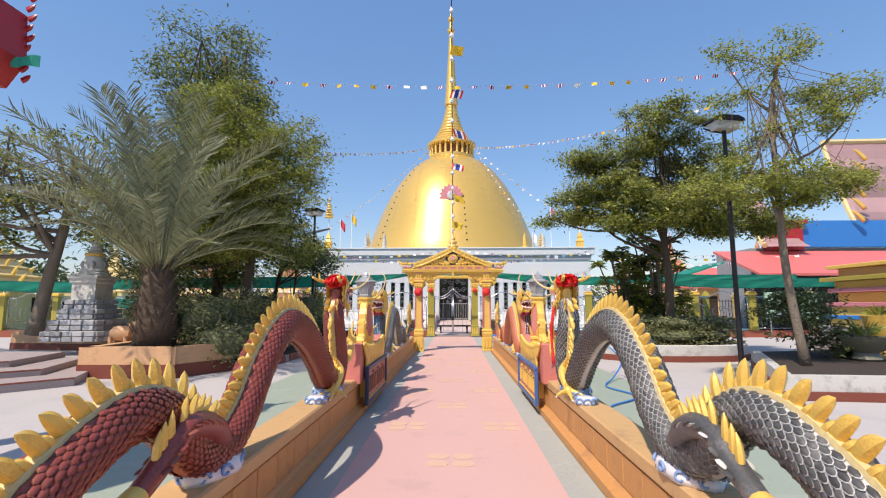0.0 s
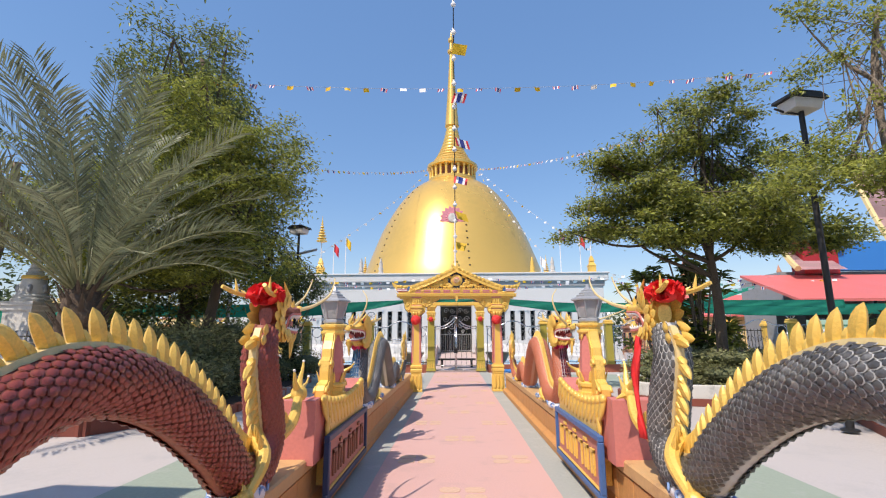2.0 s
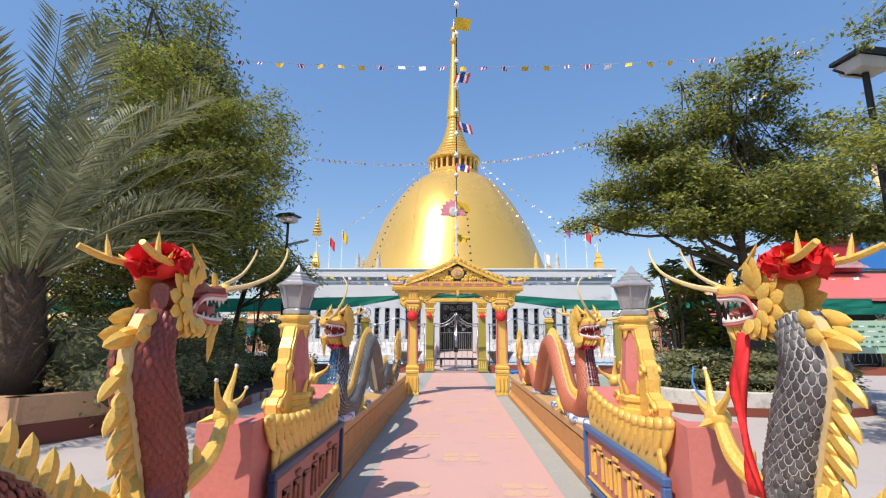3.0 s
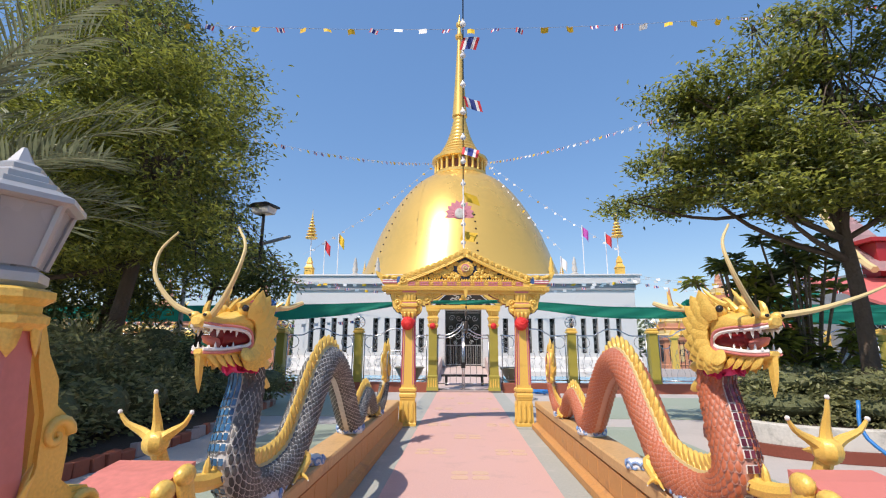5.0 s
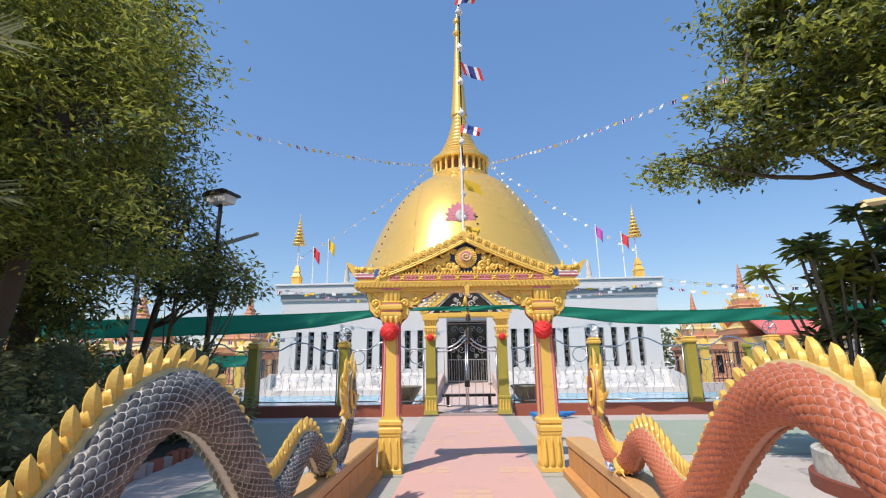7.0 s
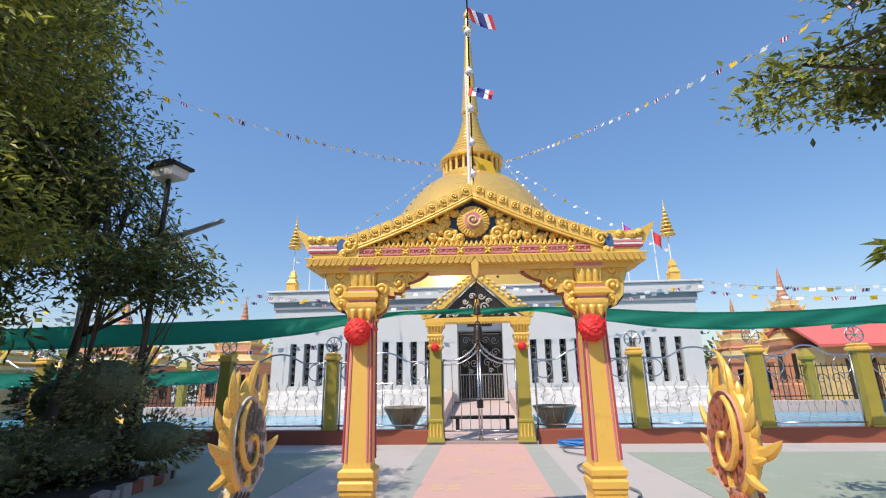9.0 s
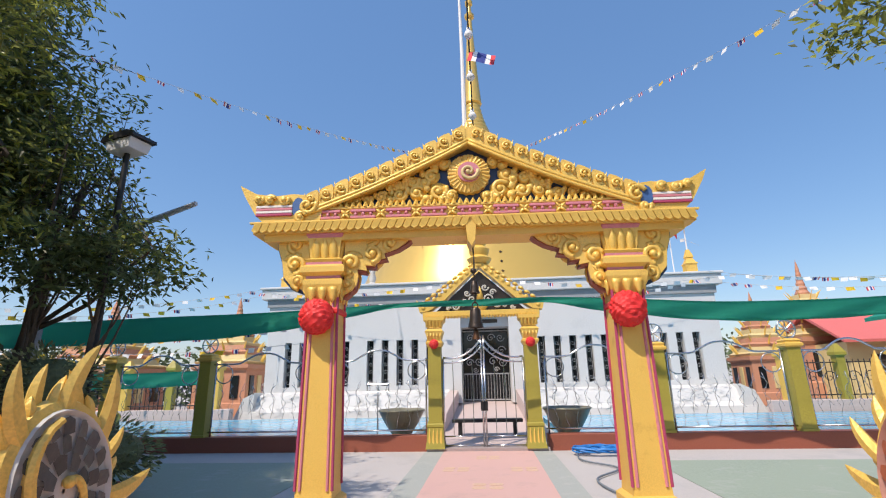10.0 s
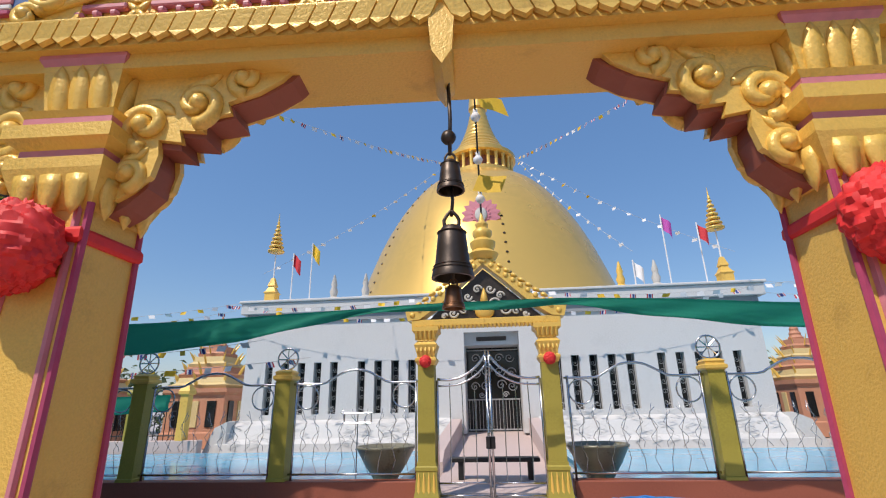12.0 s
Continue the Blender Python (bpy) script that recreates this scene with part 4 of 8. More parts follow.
gate = thing("temple_gate", "golden carved temple gate on two square columns", "gate")
gate.matrix_world = pose(-0.015, 16.31, 0, 0, 0, 2.7) @ pose(0, -16.31, 0)      # stands a little askew to the path
gate.scale = (1.02, 1.0, 1.0)
for s in (-1, 1):
    cx = s * 1.14
    col = part("column", B(), YELLOW, gate)
    b = B()
    square_lathe(b, [(0.13, 0.72), (0.126, 0.78), (0.108, 2.14)], (cx, GC, 0))
    sh = part("shaft", b, YELLOW, col)
    for sx in (-1, 1):
        for sy in (-1, 1):
            for off, m in ((0.0, PURPLEPINK), (0.034, ROSEPINK)):
                b = B()
                a0, a1 = 0.126 - off * 1.0, 0.108 - off * 1.0
                tube(b, [(cx + sx * (a0 + 0.004), GC + sy * 0.128, 0.78), (cx + sx * (a1 + 0.004), GC + sy * 0.110, 2.14)], 0.011, 6)
                part("corner_bead", b, m, col)
    b = B()
    square_lathe(b, [(r * 0.8, z) for r, z in [(0.215, 0.0), (0.215, 0.05), (0.20, 0.07), (0.19, 0.3), (0.175, 0.48), (0.185, 0.5), (0.185, 0.53), (0.2, 0.545), (0.2, 0.60), (0.185, 0.62), (0.185, 0.64), (0.205, 0.655), (0.205, 0.70), (0.17, 0.725)]], (cx, GC, 0))
    part("base", b, YELLOW, col)
    for k in range(4):
        for j in range(3):
            b = B()
            a = math.pi / 2 * k
            o = Vector((math.cos(a), math.sin(a), 0))
            t = Vector((-math.sin(a), math.cos(a), 0))
            q = Vector((cx, GC, 0.06)) + o * 0.16 + t * (j - 1) * 0.096
            blade(b, q, (o * -0.05 + Vector((0, 0, 1))), o, t, 0.42, 0.03, 0.092, 0.12, 0, 6, 0.8)
            part("leaf", b, GOLD, col, smooth=True)
    # capital
    b = B()
    square_lathe(b, [(r * 0.8, z) for r, z in [(0.14, 2.12), (0.175, 2.2), (0.19, 2.24), (0.19, 2.275), (0.165, 2.29), (0.165, 2.31), (0.21, 2.335), (0.21, 2.38), (0.175, 2.40), (0.175, 2.42), (0.19, 2.44), (0.14, 2.46), (0.165, 2.62), (0.18, 2.64), (0.18, 2.665)]], (cx, GC, 0))
    for f in b.faces:
        if 2.285 < f.calc_center_median().z < 2.315 or 2.395 < f.calc_center_median().z < 2.425 or f.calc_center_median().z > 2.6:
            f.material_index = 1
    part("capital", b, [GOLD, ROSEPINK], col)
    for k in range(4):
        a = math.pi / 2 * k
        o, t = Vector((math.cos(a), math.sin(a), 0)), Vector((-math.sin(a), math.cos(a), 0))
        for j in range(3):
            b = B()
            blade(b, Vector((cx, GC, 2.22)) + o * 0.14 + t * (j - 1) * 0.08, (o * -0.12 + Vector((0, 0, -1))), o, t, 0.13, 0.04, 0.096, 0.2, 0, 5, 0.8)
            part("leaf", b, GOLD, col, smooth=True)
            b = B()
            blade(b, Vector((cx, GC, 2.43)) + o * 0.106 + t * (j - 1) * 0.066, (o * 0.12 + Vector((0, 0, 1))), o, t, 0.19, 0.035, 0.066, 0.1, 0, 7, 2.4)
            part("leaf", b, GOLD, col, smooth=True)
    # brackets towards the opening and outwards
    for d, reach in ((-s, 0.57), (s, 0.28)):
        b = B()
        base = cx + d * 0.118
        q = [(0, 2.12), (0.05, 2.15), (0.11, 2.21), (0.125, 2.29), (0.115, 2.35), (0.20, 2.335), (0.185, 2.385), (0.27, 2.375), (0.265, 2.43), (0.36, 2.445), (0.345, 2.49), (0.45, 2.525), (reach - 0.04, 2.575), (reach, 2.62), (reach, 2.665), (0, 2.665)] if reach > 0.4 else \
            [(0, 2.10), (0.05, 2.18), (0.15, 2.22), (0.22, 2.30), (0.24, 2.44), (0.26, 2.50), (reach, 2.56), (reach, 2.665), (0, 2.665)]
        prism(b, [(base + d * u, v) for u, v in q], "y", GC - 0.05, GC + 0.05)
        br = part("bracket", b, KERBRED if reach > 0.4 else NAVY, gate, "carved scroll bracket with red edge")
        mx, mz = sum(u for u, v in q) / len(q), sum(v for u, v in q) / len(q)
        for ya, yb in ((GC - 0.07, GC - 0.046), (GC + 0.046, GC + 0.07)):
            b = B()
            prism(b, [(base + d * (u + (mx - u) * 0.10), v + (mz - v) * 0.10 + 0.012) for u, v in q], "y", ya, yb)
            part("face_plate", b, GOLD, br)
        for (u, v, r, fl) in (((0.055, 2.25, 0.05, 1), (0.085, 2.42, 0.085, -1), (0.24, 2.49, 0.075, 1), (0.39, 2.575, 0.055, -1)) if reach > 0.4 else ((0.09, 2.28, 0.06, 1), (0.13, 2.42, 0.085, -1), (0.13, 2.58, 0.065, 1))):
            for yy in (GC - 0.07, GC + 0.07):
                b = B()
                scroll(b, base + d * u, yy, v, r, 1.25, fl * d, 0.012 + 0.17 * r, 0, -math.pi / 2)
                blade(b, (base + d * (u - 0.5 * r), yy, v + r * 0.8), (d * 1.0, 0, 0.25), (0, 0, fl), (0, 1, 0), r * 1.8, r * 0.8, 0.035, 0.9, 0, 7, 1.5)
                part("scroll", b, GOLD, br, smooth=True)

# lintel with petal moulding
b = B()
box(b, -1.62, GY0 + 0.03, 2.60, 1.62, GY1 - 0.03, 2.72)
box(b, -1.70, GY0 - 0.01, 2.655, 1.70, GY1 + 0.01, 2.70)
lintel = part("lintel", b, YELLOW, gate)
for yy, o in ((GY0 - 0.03, -1), (GY1 + 0.03, 1)):
    n = 54
    for k in range(n):
        b = B()
        x = -1.68 + 3.36 * (k + 0.5) / n
        sl = -0.028 if x < 0 else 0.028
        prism(b, [(x - 0.028, 2.735), (x + 0.028, 2.735), (x + 0.028 + sl, 2.675), (x + sl * 1.2, 2.655), (x - 0.028 + sl, 2.675)], "y", yy - o * 0.012, yy + o * 0.016)
        bmesh.ops.translate(b, verts=[v for v in b.verts if (v.co.y - yy) * o > 0.01 and v.co.z < 2.68], vec=(0, -o * 0.012, 0.004))
        part("petal", b, GOLD, lintel)
    b = B()
    box(b, -1.72, yy - 0.012, 2.73, 1.72, yy + 0.012, 2.748, 0.004)
    part("moulding", b, GOLD, lintel)
# frieze with pink bars
b = B()
box(b, -1.45, GY0 + 0.02, 2.72, 1.45, GY1 - 0.02, 2.87)
frieze = part("frieze", b, GOLD, gate)
for k in range(9):
    x = -1.12 + 0.28 * k
    for yy in (GY0 + 0.008, GY1 - 0.008):
        b = B()
        for zz in (2.775, 2.83):
            box(b, x - 0.1, yy - 0.012, zz - 0.012, x + 0.1, yy + 0.012, zz + 0.012, 0.005)
        for u in (-0.06, 0, 0.06):
            ball(b, (x + u, yy, 2.803), 0.016, 0, 6)
        part("pink_bar", b, ROSEPINK, frieze, "rose pink bar with studs")
    if k < 8:
        b = B()
        for a in range(4):
            an = math.pi / 2 * a + math.pi / 4
            blade(b, (x + 0.14, GY0 + 0.005, 2.803), (math.cos(an), 0, math.sin(an)), (0, -1, 0), (0, 1, 0), 0.055, 0.035, 0.03, 0.2, 0, 4)
        part("flower", b, GOLD, frieze, smooth=True)
for k in range(48):
    b = B()
    x = -1.2 + 2.4 * (k + 0.5) / 48
    cone(b, (x, GY0 + 0.015, 2.865), (0, 0, 1), 0.024, 0.05, 0, 4)
    part("tooth", b, GOLD, frieze)
b = B()
box(b, -1.3, GY0 + 0.005, 2.848, 1.3, GY1 - 0.005, 2.868, 0.004)
part("moulding", b, GOLD, frieze)
# pediment
AP = 3.43
# navy backing stands in for the shadow in gaps between the gold scrolls
b = B()
prism(b, [(-1.22, 2.87), (1.22, 2.87), (0, 3.36)], "y", GY0 + 0.10, GY1 - 0.10)
ped = part("pediment", b, [NAVY], gate, "pediment with scrollwork and a sun medallion")
ped.location.z = 0.03
def rake(f, off):
    """A point along the curved slope of the gable, f from 0 at the foot to 1 at the top."""
    return (-1.30 + 1.30 * f, 2.775 + 0.58 * (0.78 * f + 0.22 * f * f) + off)
for s in (-1, 1):
    b = B()
    ln = [rake(k / 14, 0) for k in range(15)]
    up = [rake(k / 14, 0.15) for k in range(15)]
    prism(b, [(-s * x, z) for x, z in ln] + [(-s * x, z) for x, z in reversed(up)], "y", GY0 - 0.005, GY1 + 0.005)
    cor = part("raking_cornice", b, GOLD, ped)
    for off in (0.0, 0.03):
        b = B()
        tube(b, [(-s * rake(k / 20, off)[0], GY0 - 0.01, rake(k / 20, off)[1]) for k in range(21)], 0.015, 6)
        part("bead", b, GOLD, cor, smooth=True)
    for k in range(11):
        f = (k + 0.4) / 11
        x, z = rake(f, 0.105)
        b = B()
        # a rounded lobe with a curl in it, leaning up the slope
        lobe = [(0.056 * math.copysign(abs(math.cos(q)) ** 0.45, math.cos(q)), 0.078 * math.copysign(abs(math.sin(q)) ** 0.6, math.sin(q))) for q in [2 * math.pi * j / 16 for j in range(16)]]
        prism(b, [(-s * (x + u), z + w + 0.45 * u) for u, w in lobe], "y", GY0 - 0.014, GY1 + 0.014)
        part("crest_leaf", b, GOLD, cor)
        b = B()
        scroll(b, -s * x, GY0 - 0.018, z + 0.008, 0.046, 1.25, s, 0.013, 0, -0.8)
        blade(b, (-s * (x - 0.045), GY0 - 0.016, z - 0.05), (-s * 0.1, 0, 1), (s, 0, 0), (0, 1, 0), 0.12, 0.022, 0.022, 0.4, 0, 6, 1.2)
        part("scroll", b, GOLD, cor, smooth=True)
    # scrollwork in the tympanum
    for (u, z, r, fl) in ((0.25, 2.97, 0.075, 1), (0.30, 3.10, 0.06, -1), (0.42, 2.96, 0.06, -1), (0.45, 3.06, 0.05, 1), (0.56, 2.95, 0.055, 1), (0.58, 3.02, 0.04, -1), (0.70, 2.93, 0.045, -1), (0.82, 2.92, 0.035, 1), (0.14, 2.92, 0.045, -1), (0.20, 3.21, 0.045, 1), (0.36, 3.05, 0.04, 1), (0.50, 3.10, 0.035, -1), (0.64, 3.02, 0.03, 1), (0.64, 2.91, 0.03, 1), (0.34, 2.91, 0.035, 1), (0.90, 2.90, 0.025, -1), (0.98, 2.895, 0.02, 1), (0.22, 2.90, 0.03, 1), (0.27, 3.18, 0.03, -1)):
        b = B()
        scroll(b, s * u, GY0 + 0.072, z, r, 1.3, fl * s, 0.022, 0, 0.6)
        prism(b, [(s * u + r * 1.12 * math.cos(q) * (1 + 0.12 * math.sin(3 * q)), z + r * 1.05 * math.sin(q)) for q in [2 * math.pi * j / 14 for j in range(14)]], "y", GY0 + 0.078, GY0 + 0.105)
        blade(b, (s * (u + r), GY0 + 0.075, z), (s * 0.6, 0, 0.8), (-s, 0, 0), (0, 1, 0), r * 1.7, r * 1.1, 0.06, 0.9, 0, 6, 1.6)
        part("scroll", b, GOLD, ped, smooth=True)
    b = B()
    for a in (-0.5, 0, 0.5):
        blade(b, (s * 0.53, GY0 + 0.07, 2.99), (math.sin(a), 0, math.cos(a)), (0, -1, 0), (0, 1, 0), 0.11, 0.06, 0.05, 0.1, 0, 5, 1.2)
    part("lotus_bud", b, GOLD, ped, smooth=True)
    # upturned end pieces with white and pink stripes and a blue hollow
    b = B()
    prism(b, [(s * x, z) for x, z in ((1.18, 2.72), (1.62, 2.72), (1.70, 2.80), (1.80, 2.97), (1.84, 3.06), (1.70, 2.98), (1.55, 2.955), (1.40, 2.97), (1.25, 2.95), (1.15, 2.93))], "y", GY0 - 0.005, GY1 + 0.005)
    end = part("end_piece", b, GOLD, gate, "upturned gable end with pink and white bands")
    end.location.z = 0.02
    for zz, m in ((2.815, TOOTH), (2.838, ROSEPINK), (2.861, TOOTH), (2.792, PURPLEPINK)):
        b = B()
        x0, x1 = sorted((s * 1.40, s * 1.69))
        box(b, x0, GY0 - 0.022, zz - 0.010, x1, GY0 + 0.01, zz + 0.010, 0.003)
        part("stripe", b, m, end)
    b = B()
    prism(b, [(s * 1.355 + 0.05 * math.cos(a), 2.85 + 0.085 * math.sin(a)) for a in [2 * math.pi * k / 12 for k in range(12)]], "y", GY0 - 0.014, GY0 + 0.01)
    part("hollow", b, FRAMEBLUE, end)
    for x, z, r, fl in ((1.28, 2.86, 0.075, 1), (1.33, 2.76, 0.05, -1), (1.47, 2.915, 0.04, 1), (1.58, 2.915, 0.04, -1), (1.67, 2.93, 0.035, 1)):
        b = B()
        scroll(b, s * x, GY0 - 0.018, z, r, 1.2, fl * s, 0.02, 0, 0.4)
        part("scroll", b, GOLD, end, smooth=True)
    b = B()
    blade(b, (s * 1.76, GC, 2.93), (s * 0.5, 0, 1), (s, 0, 0), (0, 1, 0), 0.16, 0.12, 0.12, 0.4, 0, 6, 0.6)
    part("tip", b, GOLD, end, smooth=True)
# medallion with rays
b = B()
n = 40
rings = [[(r_ * (1 + (0.05 if k % 2 else 0)) * math.cos(2 * math.pi * k / n), GY0 + y_, 3.105 + r_ * (1 + (0.05 if k % 2 else 0)) * math.sin(2 * math.pi * k / n)) for k in range(n)] for r_, y_ in ((0.165, 0.10), (0.165, 0.045), (0.10, 0.03), (0.095, 0.02))]
loft(b, rings)
med = part("medallion", b, GOLD, ped, "sun medallion with rays round a pink spiral")
for k in range(28):
    b = B()
    a = 2 * math.pi * k / 28
    tube(b, [(0.10 * math.cos(a), GY0 + 0.03, 3.105 + 0.10 * math.sin(a)), (0.165 * math.cos(a), GY0 + 0.042, 3.105 + 0.165 * math.sin(a))], [0.006, 0.011], 5)
    part("ray", b, YELLOW, med)
b = B()
prism(b, [(0.088 * math.cos(2 * math.pi * k / 20), 3.105 + 0.088 * math.sin(2 * math.pi * k / 20)) for k in range(20)], "y", GY0 + 0.005, GY0 + 0.05)
part("disc", b, ROSEPINK, med)
b = B()
scroll(b, 0, GY0, 3.105, 0.075, 1.4, -1, 0.016, 0, 0.2)
part("spiral", b, CREAM, med, smooth=True)
b = B()
for a in (-0.9, -0.45, 0, 0.45, 0.9):
    blade(b, (0.05 * math.sin(a), GY0 + 0.03, 3.40), (math.sin(a) * 0.8, 0, 1), (-math.sin(a), 0, 0.3), (0, 1, 0), 0.17 - 0.04 * abs(a), 0.085, 0.07, 0.4, 0, 6, 1.0)
part("finial", b, GOLD, gate, smooth=True).location.z = 0.02
# keystone that carries the bells
b = B()
prism(b, [(-0.045, 2.75), (0.045, 2.75), (0.03, 2.55), (0, 2.5), (-0.03, 2.55)], "y", GY0 - 0.03, GC + 0.03)
part("keystone", b, YELLOW, gate)


# ---- bells ----
def bell(z, r, h, m, label):
    e = thing("hanging_bell", label, "bell", (0, GC - 0.06, z), "bells under the gate")
    b = B()
    lathe(b, [(r * 0.02, h), (r * 0.45, h * 0.98), (r * 0.66, h * 0.86), (r * 0.76, h * 0.5), (r * 0.82, h * 0.28), (r * 0.94, h * 0.12), (r, h * 0.02), (r, 0), (r * 0.86, 0.0), (r * 0.7, h * 0.3), (r * 0.6, h * 0.8), (r * 0.05, h * 0.9)], 24)
    part("body", b, m, e, smooth=True, angle=40)
    for zz, k in ((h * 0.16, 0.93), (h * 0.22, 0.88), (h * 0.86, 0.69)):
        b = B()
        tube(b, [(r * k * math.cos(2 * math.pi * i / 24), r * k * math.sin(2 * math.pi * i / 24), zz) for i in range(25)], r * 0.03, 5, caps=False)
        part("ring", b, m, e, smooth=True)
    for s_ in (-1, 1):
        b = B()
        tube(b, spline([(s_ * r * 0.3, 0, h * 0.95), (s_ * r * 0.36, 0, h * 1.12), (s_ * r * 0.12, 0, h * 1.26), (0, 0, h * 1.3)], 0.02), r * 0.09, 6)
        part("loop", b, m, e, smooth=True)
    return e
bell(2.15, 0.042, 0.10, BRONZE, "small dark bronze temple bell on a chain")
bell(1.885, 0.060, 0.155, BRONZE, "large dark bronze temple bell on a chain")
bell(1.80, 0.032, 0.065, COPPER, "small brown copper clapper bell")
b = B()
y = GC - 0.06
tube(b, [(0, y, 2.53), (0.004, y, 2.40), (0.0, y, 2.27)], 0.006, 6)
tube(b, [(0, y, 2.20), (0.005, y, 2.12), (0, y, 2.07)], 0.005, 6)
tube(b, [(0, y, 1.98), (0, y, 1.87)], 0.005, 6)
ball(b, (-0.003, y, 2.33), 0.024, 0, 8)
tagged(mesh_ob("bell_chain", b, BRONZE, smooth=True), "short dark chain that carries the bells", "chain")


# ---- red rosettes of tulle ----
def rosette(x, y, z, r, strap=None):
    e = thing("cloth_rosette", "bright red tulle rosette tied to the column", "rosette", (x, y, z), "red rosettes")
    b = B()
    rng = random.Random(int(x * 100))
    ph = [rng.uniform(0, 6.28) for _ in range(6)]
    rings = []
    for i in range(1, 36):
        v = math.pi * i / 36
        ring = []
        for k in range(60):
            u = 2 * math.pi * k / 60
            w = 1 + 0.03 * math.sin(11 * v + 3 * math.sin(3 * u + ph[0]) + ph[1]) + 0.03 * math.sin(13 * u + 5 * math.sin(4 * v + ph[2])) + 0.03 * math.sin(23 * v + 9 * math.sin(2 * u + ph[3])) + rng.uniform(-0.012, 0.012)
            ring.append((r * w * math.sin(v) * math.cos(u), -r * 0.45 + r * 0.78 * w * math.sin(v) * math.sin(u), r * w * math.cos(v)))
        rings.append(ring)
    loft(b, rings)
    part("petals", b, RED, e, smooth=True, angle=25)
    if strap:
        b = B()
        square_lathe(b, [(0.122, 0.0), (0.128, 0.01), (0.127, 0.035), (0.121, 0.045)], (strap[0] - x, strap[1] - y, 0.03))
        part("strap", b, RED, e)
for s in (-1, 1):
    rosette(-1.19 if s < 0 else 1.12, GC - 0.125 + s * 0.055, 1.985, 0.13, (s * 1.163 - 0.015, GC + s * 0.055))

# ---- fence, entrance arch, pool ----
FY = 23.95
b = B()
box(b, -32, 23.8, -0.1, -1.32, 24.12, 0.30, 0.01)
setting("kerb", b, KERBRED, "red oxide painted fence kerb", "kerb")
b = B()
box(b, 1.32, 23.8, -0.1, 32, 24.12, 0.30, 0.01)
setting("kerb", b, KERBRED, "red oxide painted fence kerb", "kerb")
b = B()
box(b, -1.32, 23.55, -0.1, 1.32, 24.2, 0.06)
setting("threshold", b, STEPSTONE, "grey stone threshold under the metal gate", "threshold")
for sx in (-1, 1):
    b = B()
    x0, x1 = sorted((sx * 1.9, sx * 34))
    box(b, x0, 24.13, -0.3, x1, 30.9, 0.16)
    setting("water", b, POOLBLUE, "bright blue shallow pool round the shrine", "water")


def post(x):
    e = thing("fence_post", "olive gold painted square fence post with a wheel on top", "fence post", (x, FY, 0.30), "fence posts")
    b = B()
    square_lathe(b, [(0.165, 0), (0.165, 0.05), (0.145, 0.06), (0.14, 1.72), (0.15, 1.73)])
    part("shaft", b, OLIVE, e)
    b = B()
    square_lathe(b, [(0.15, 1.73), (0.19, 1.76), (0.19, 1.81), (0.155, 1.83), (0.155, 1.86), (0.17, 1.88), (0.12, 1.92)])
    part("cap", b, YELLOW, e)
    w = part("wheel", B(), STEEL, e, "silver dharma wheel")
    b = B()
    R0 = 0.20
    tube(b, [(R0 * math.cos(2 * math.pi * k / 24), 0, 2.13 + R0 * math.sin(2 * math.pi * k / 24)) for k in range(25)], 0.018, 6, caps=False)
    part("rim", b, STEEL, w, smooth=True)
    for k in range(8):
        a = math.pi / 4 * k
        b = B()
        tube(b, [(0, 0, 2.13), (R0 * math.cos(a), 0, 2.13 + R0 * math.sin(a))], 0.011, 5)
        part("spoke", b, STEEL, w)
    b = B()
    ball(b, (0, 0, 2.13), 0.035, 0, 8)
    part("hub", b, STEEL, w, smooth=True)


def panel(x0, x1):
    """Steel railing between two posts: rails, arched top rail, thin wavy bars and hoops."""
    e = thing("steel_railing", "polished steel railing with an arched top rail and wavy bars", "railing", ((x0 + x1) / 2, FY, 0.30), "railing panels")
    h = (x1 - x0) / 2 - 0.16
    for nm, pts, r in (("lower_rail", [(-h, 0, 0.10), (h, 0, 0.10)], 0.02), ("upright", [(-h + 0.06, 0, 0.0), (-h + 0.06, 0, 1.70)], 0.022), ("upright", [(h - 0.06, 0, 0.0), (h - 0.06, 0, 1.70)], 0.022),
                       ("top_rail", spline([(-h, 0, 1.66), (-h * 0.55, 0, 1.66), (-h * 0.42, 0, 1.72), (-h * 0.15, 0, 1.88), (h * 0.15, 0, 1.88), (h * 0.42, 0, 1.72), (h * 0.55, 0, 1.66), (h, 0, 1.66)], 0.08), 0.022)):
        b = B()
        tube(b, pts, r, 7)
        part(nm, b, STEEL, e, smooth=True)
    for sx in (-1, 1):
        b = B()
        tube(b, [(sx * (h - 0.28) + 0.21 * math.cos(a), 0, 1.42 + 0.21 * math.sin(a)) for a in [2 * math.pi * k / 24 for k in range(25)]], 0.014, 6, caps=False)
        part("hoop", b, STEEL, e, smooth=True)
    n = 9
    for k in range(n):
        x = -h + 0.12 + (2 * h - 0.24) * (k + 0.5) / n
        b = B()
        ph = k * 1.7
        tube(b, [(x + 0.05 * math.sin(q * 2.1 + ph), 0, 0.10 + q * 0.22) for q in range(6)] , 0.0055, 4)
        tube(b, [(x + 0.07 * math.sin(q * 1.4 + ph), 0, 0.5 + q * 0.08) for q in range(9)], 0.005, 4)
        part("wavy_bar", b, STEEL, e, smooth=True)


XS = [3.87, 6.75, 9.2, 12.0, 14.8, 17.6, 20.4, 23.2]
for s in (-1, 1):
    prev = 1.15
    for x in XS:
        post(s * x)
        a, c = sorted((s * prev, s * x))
        panel(a, c)
        prev = x

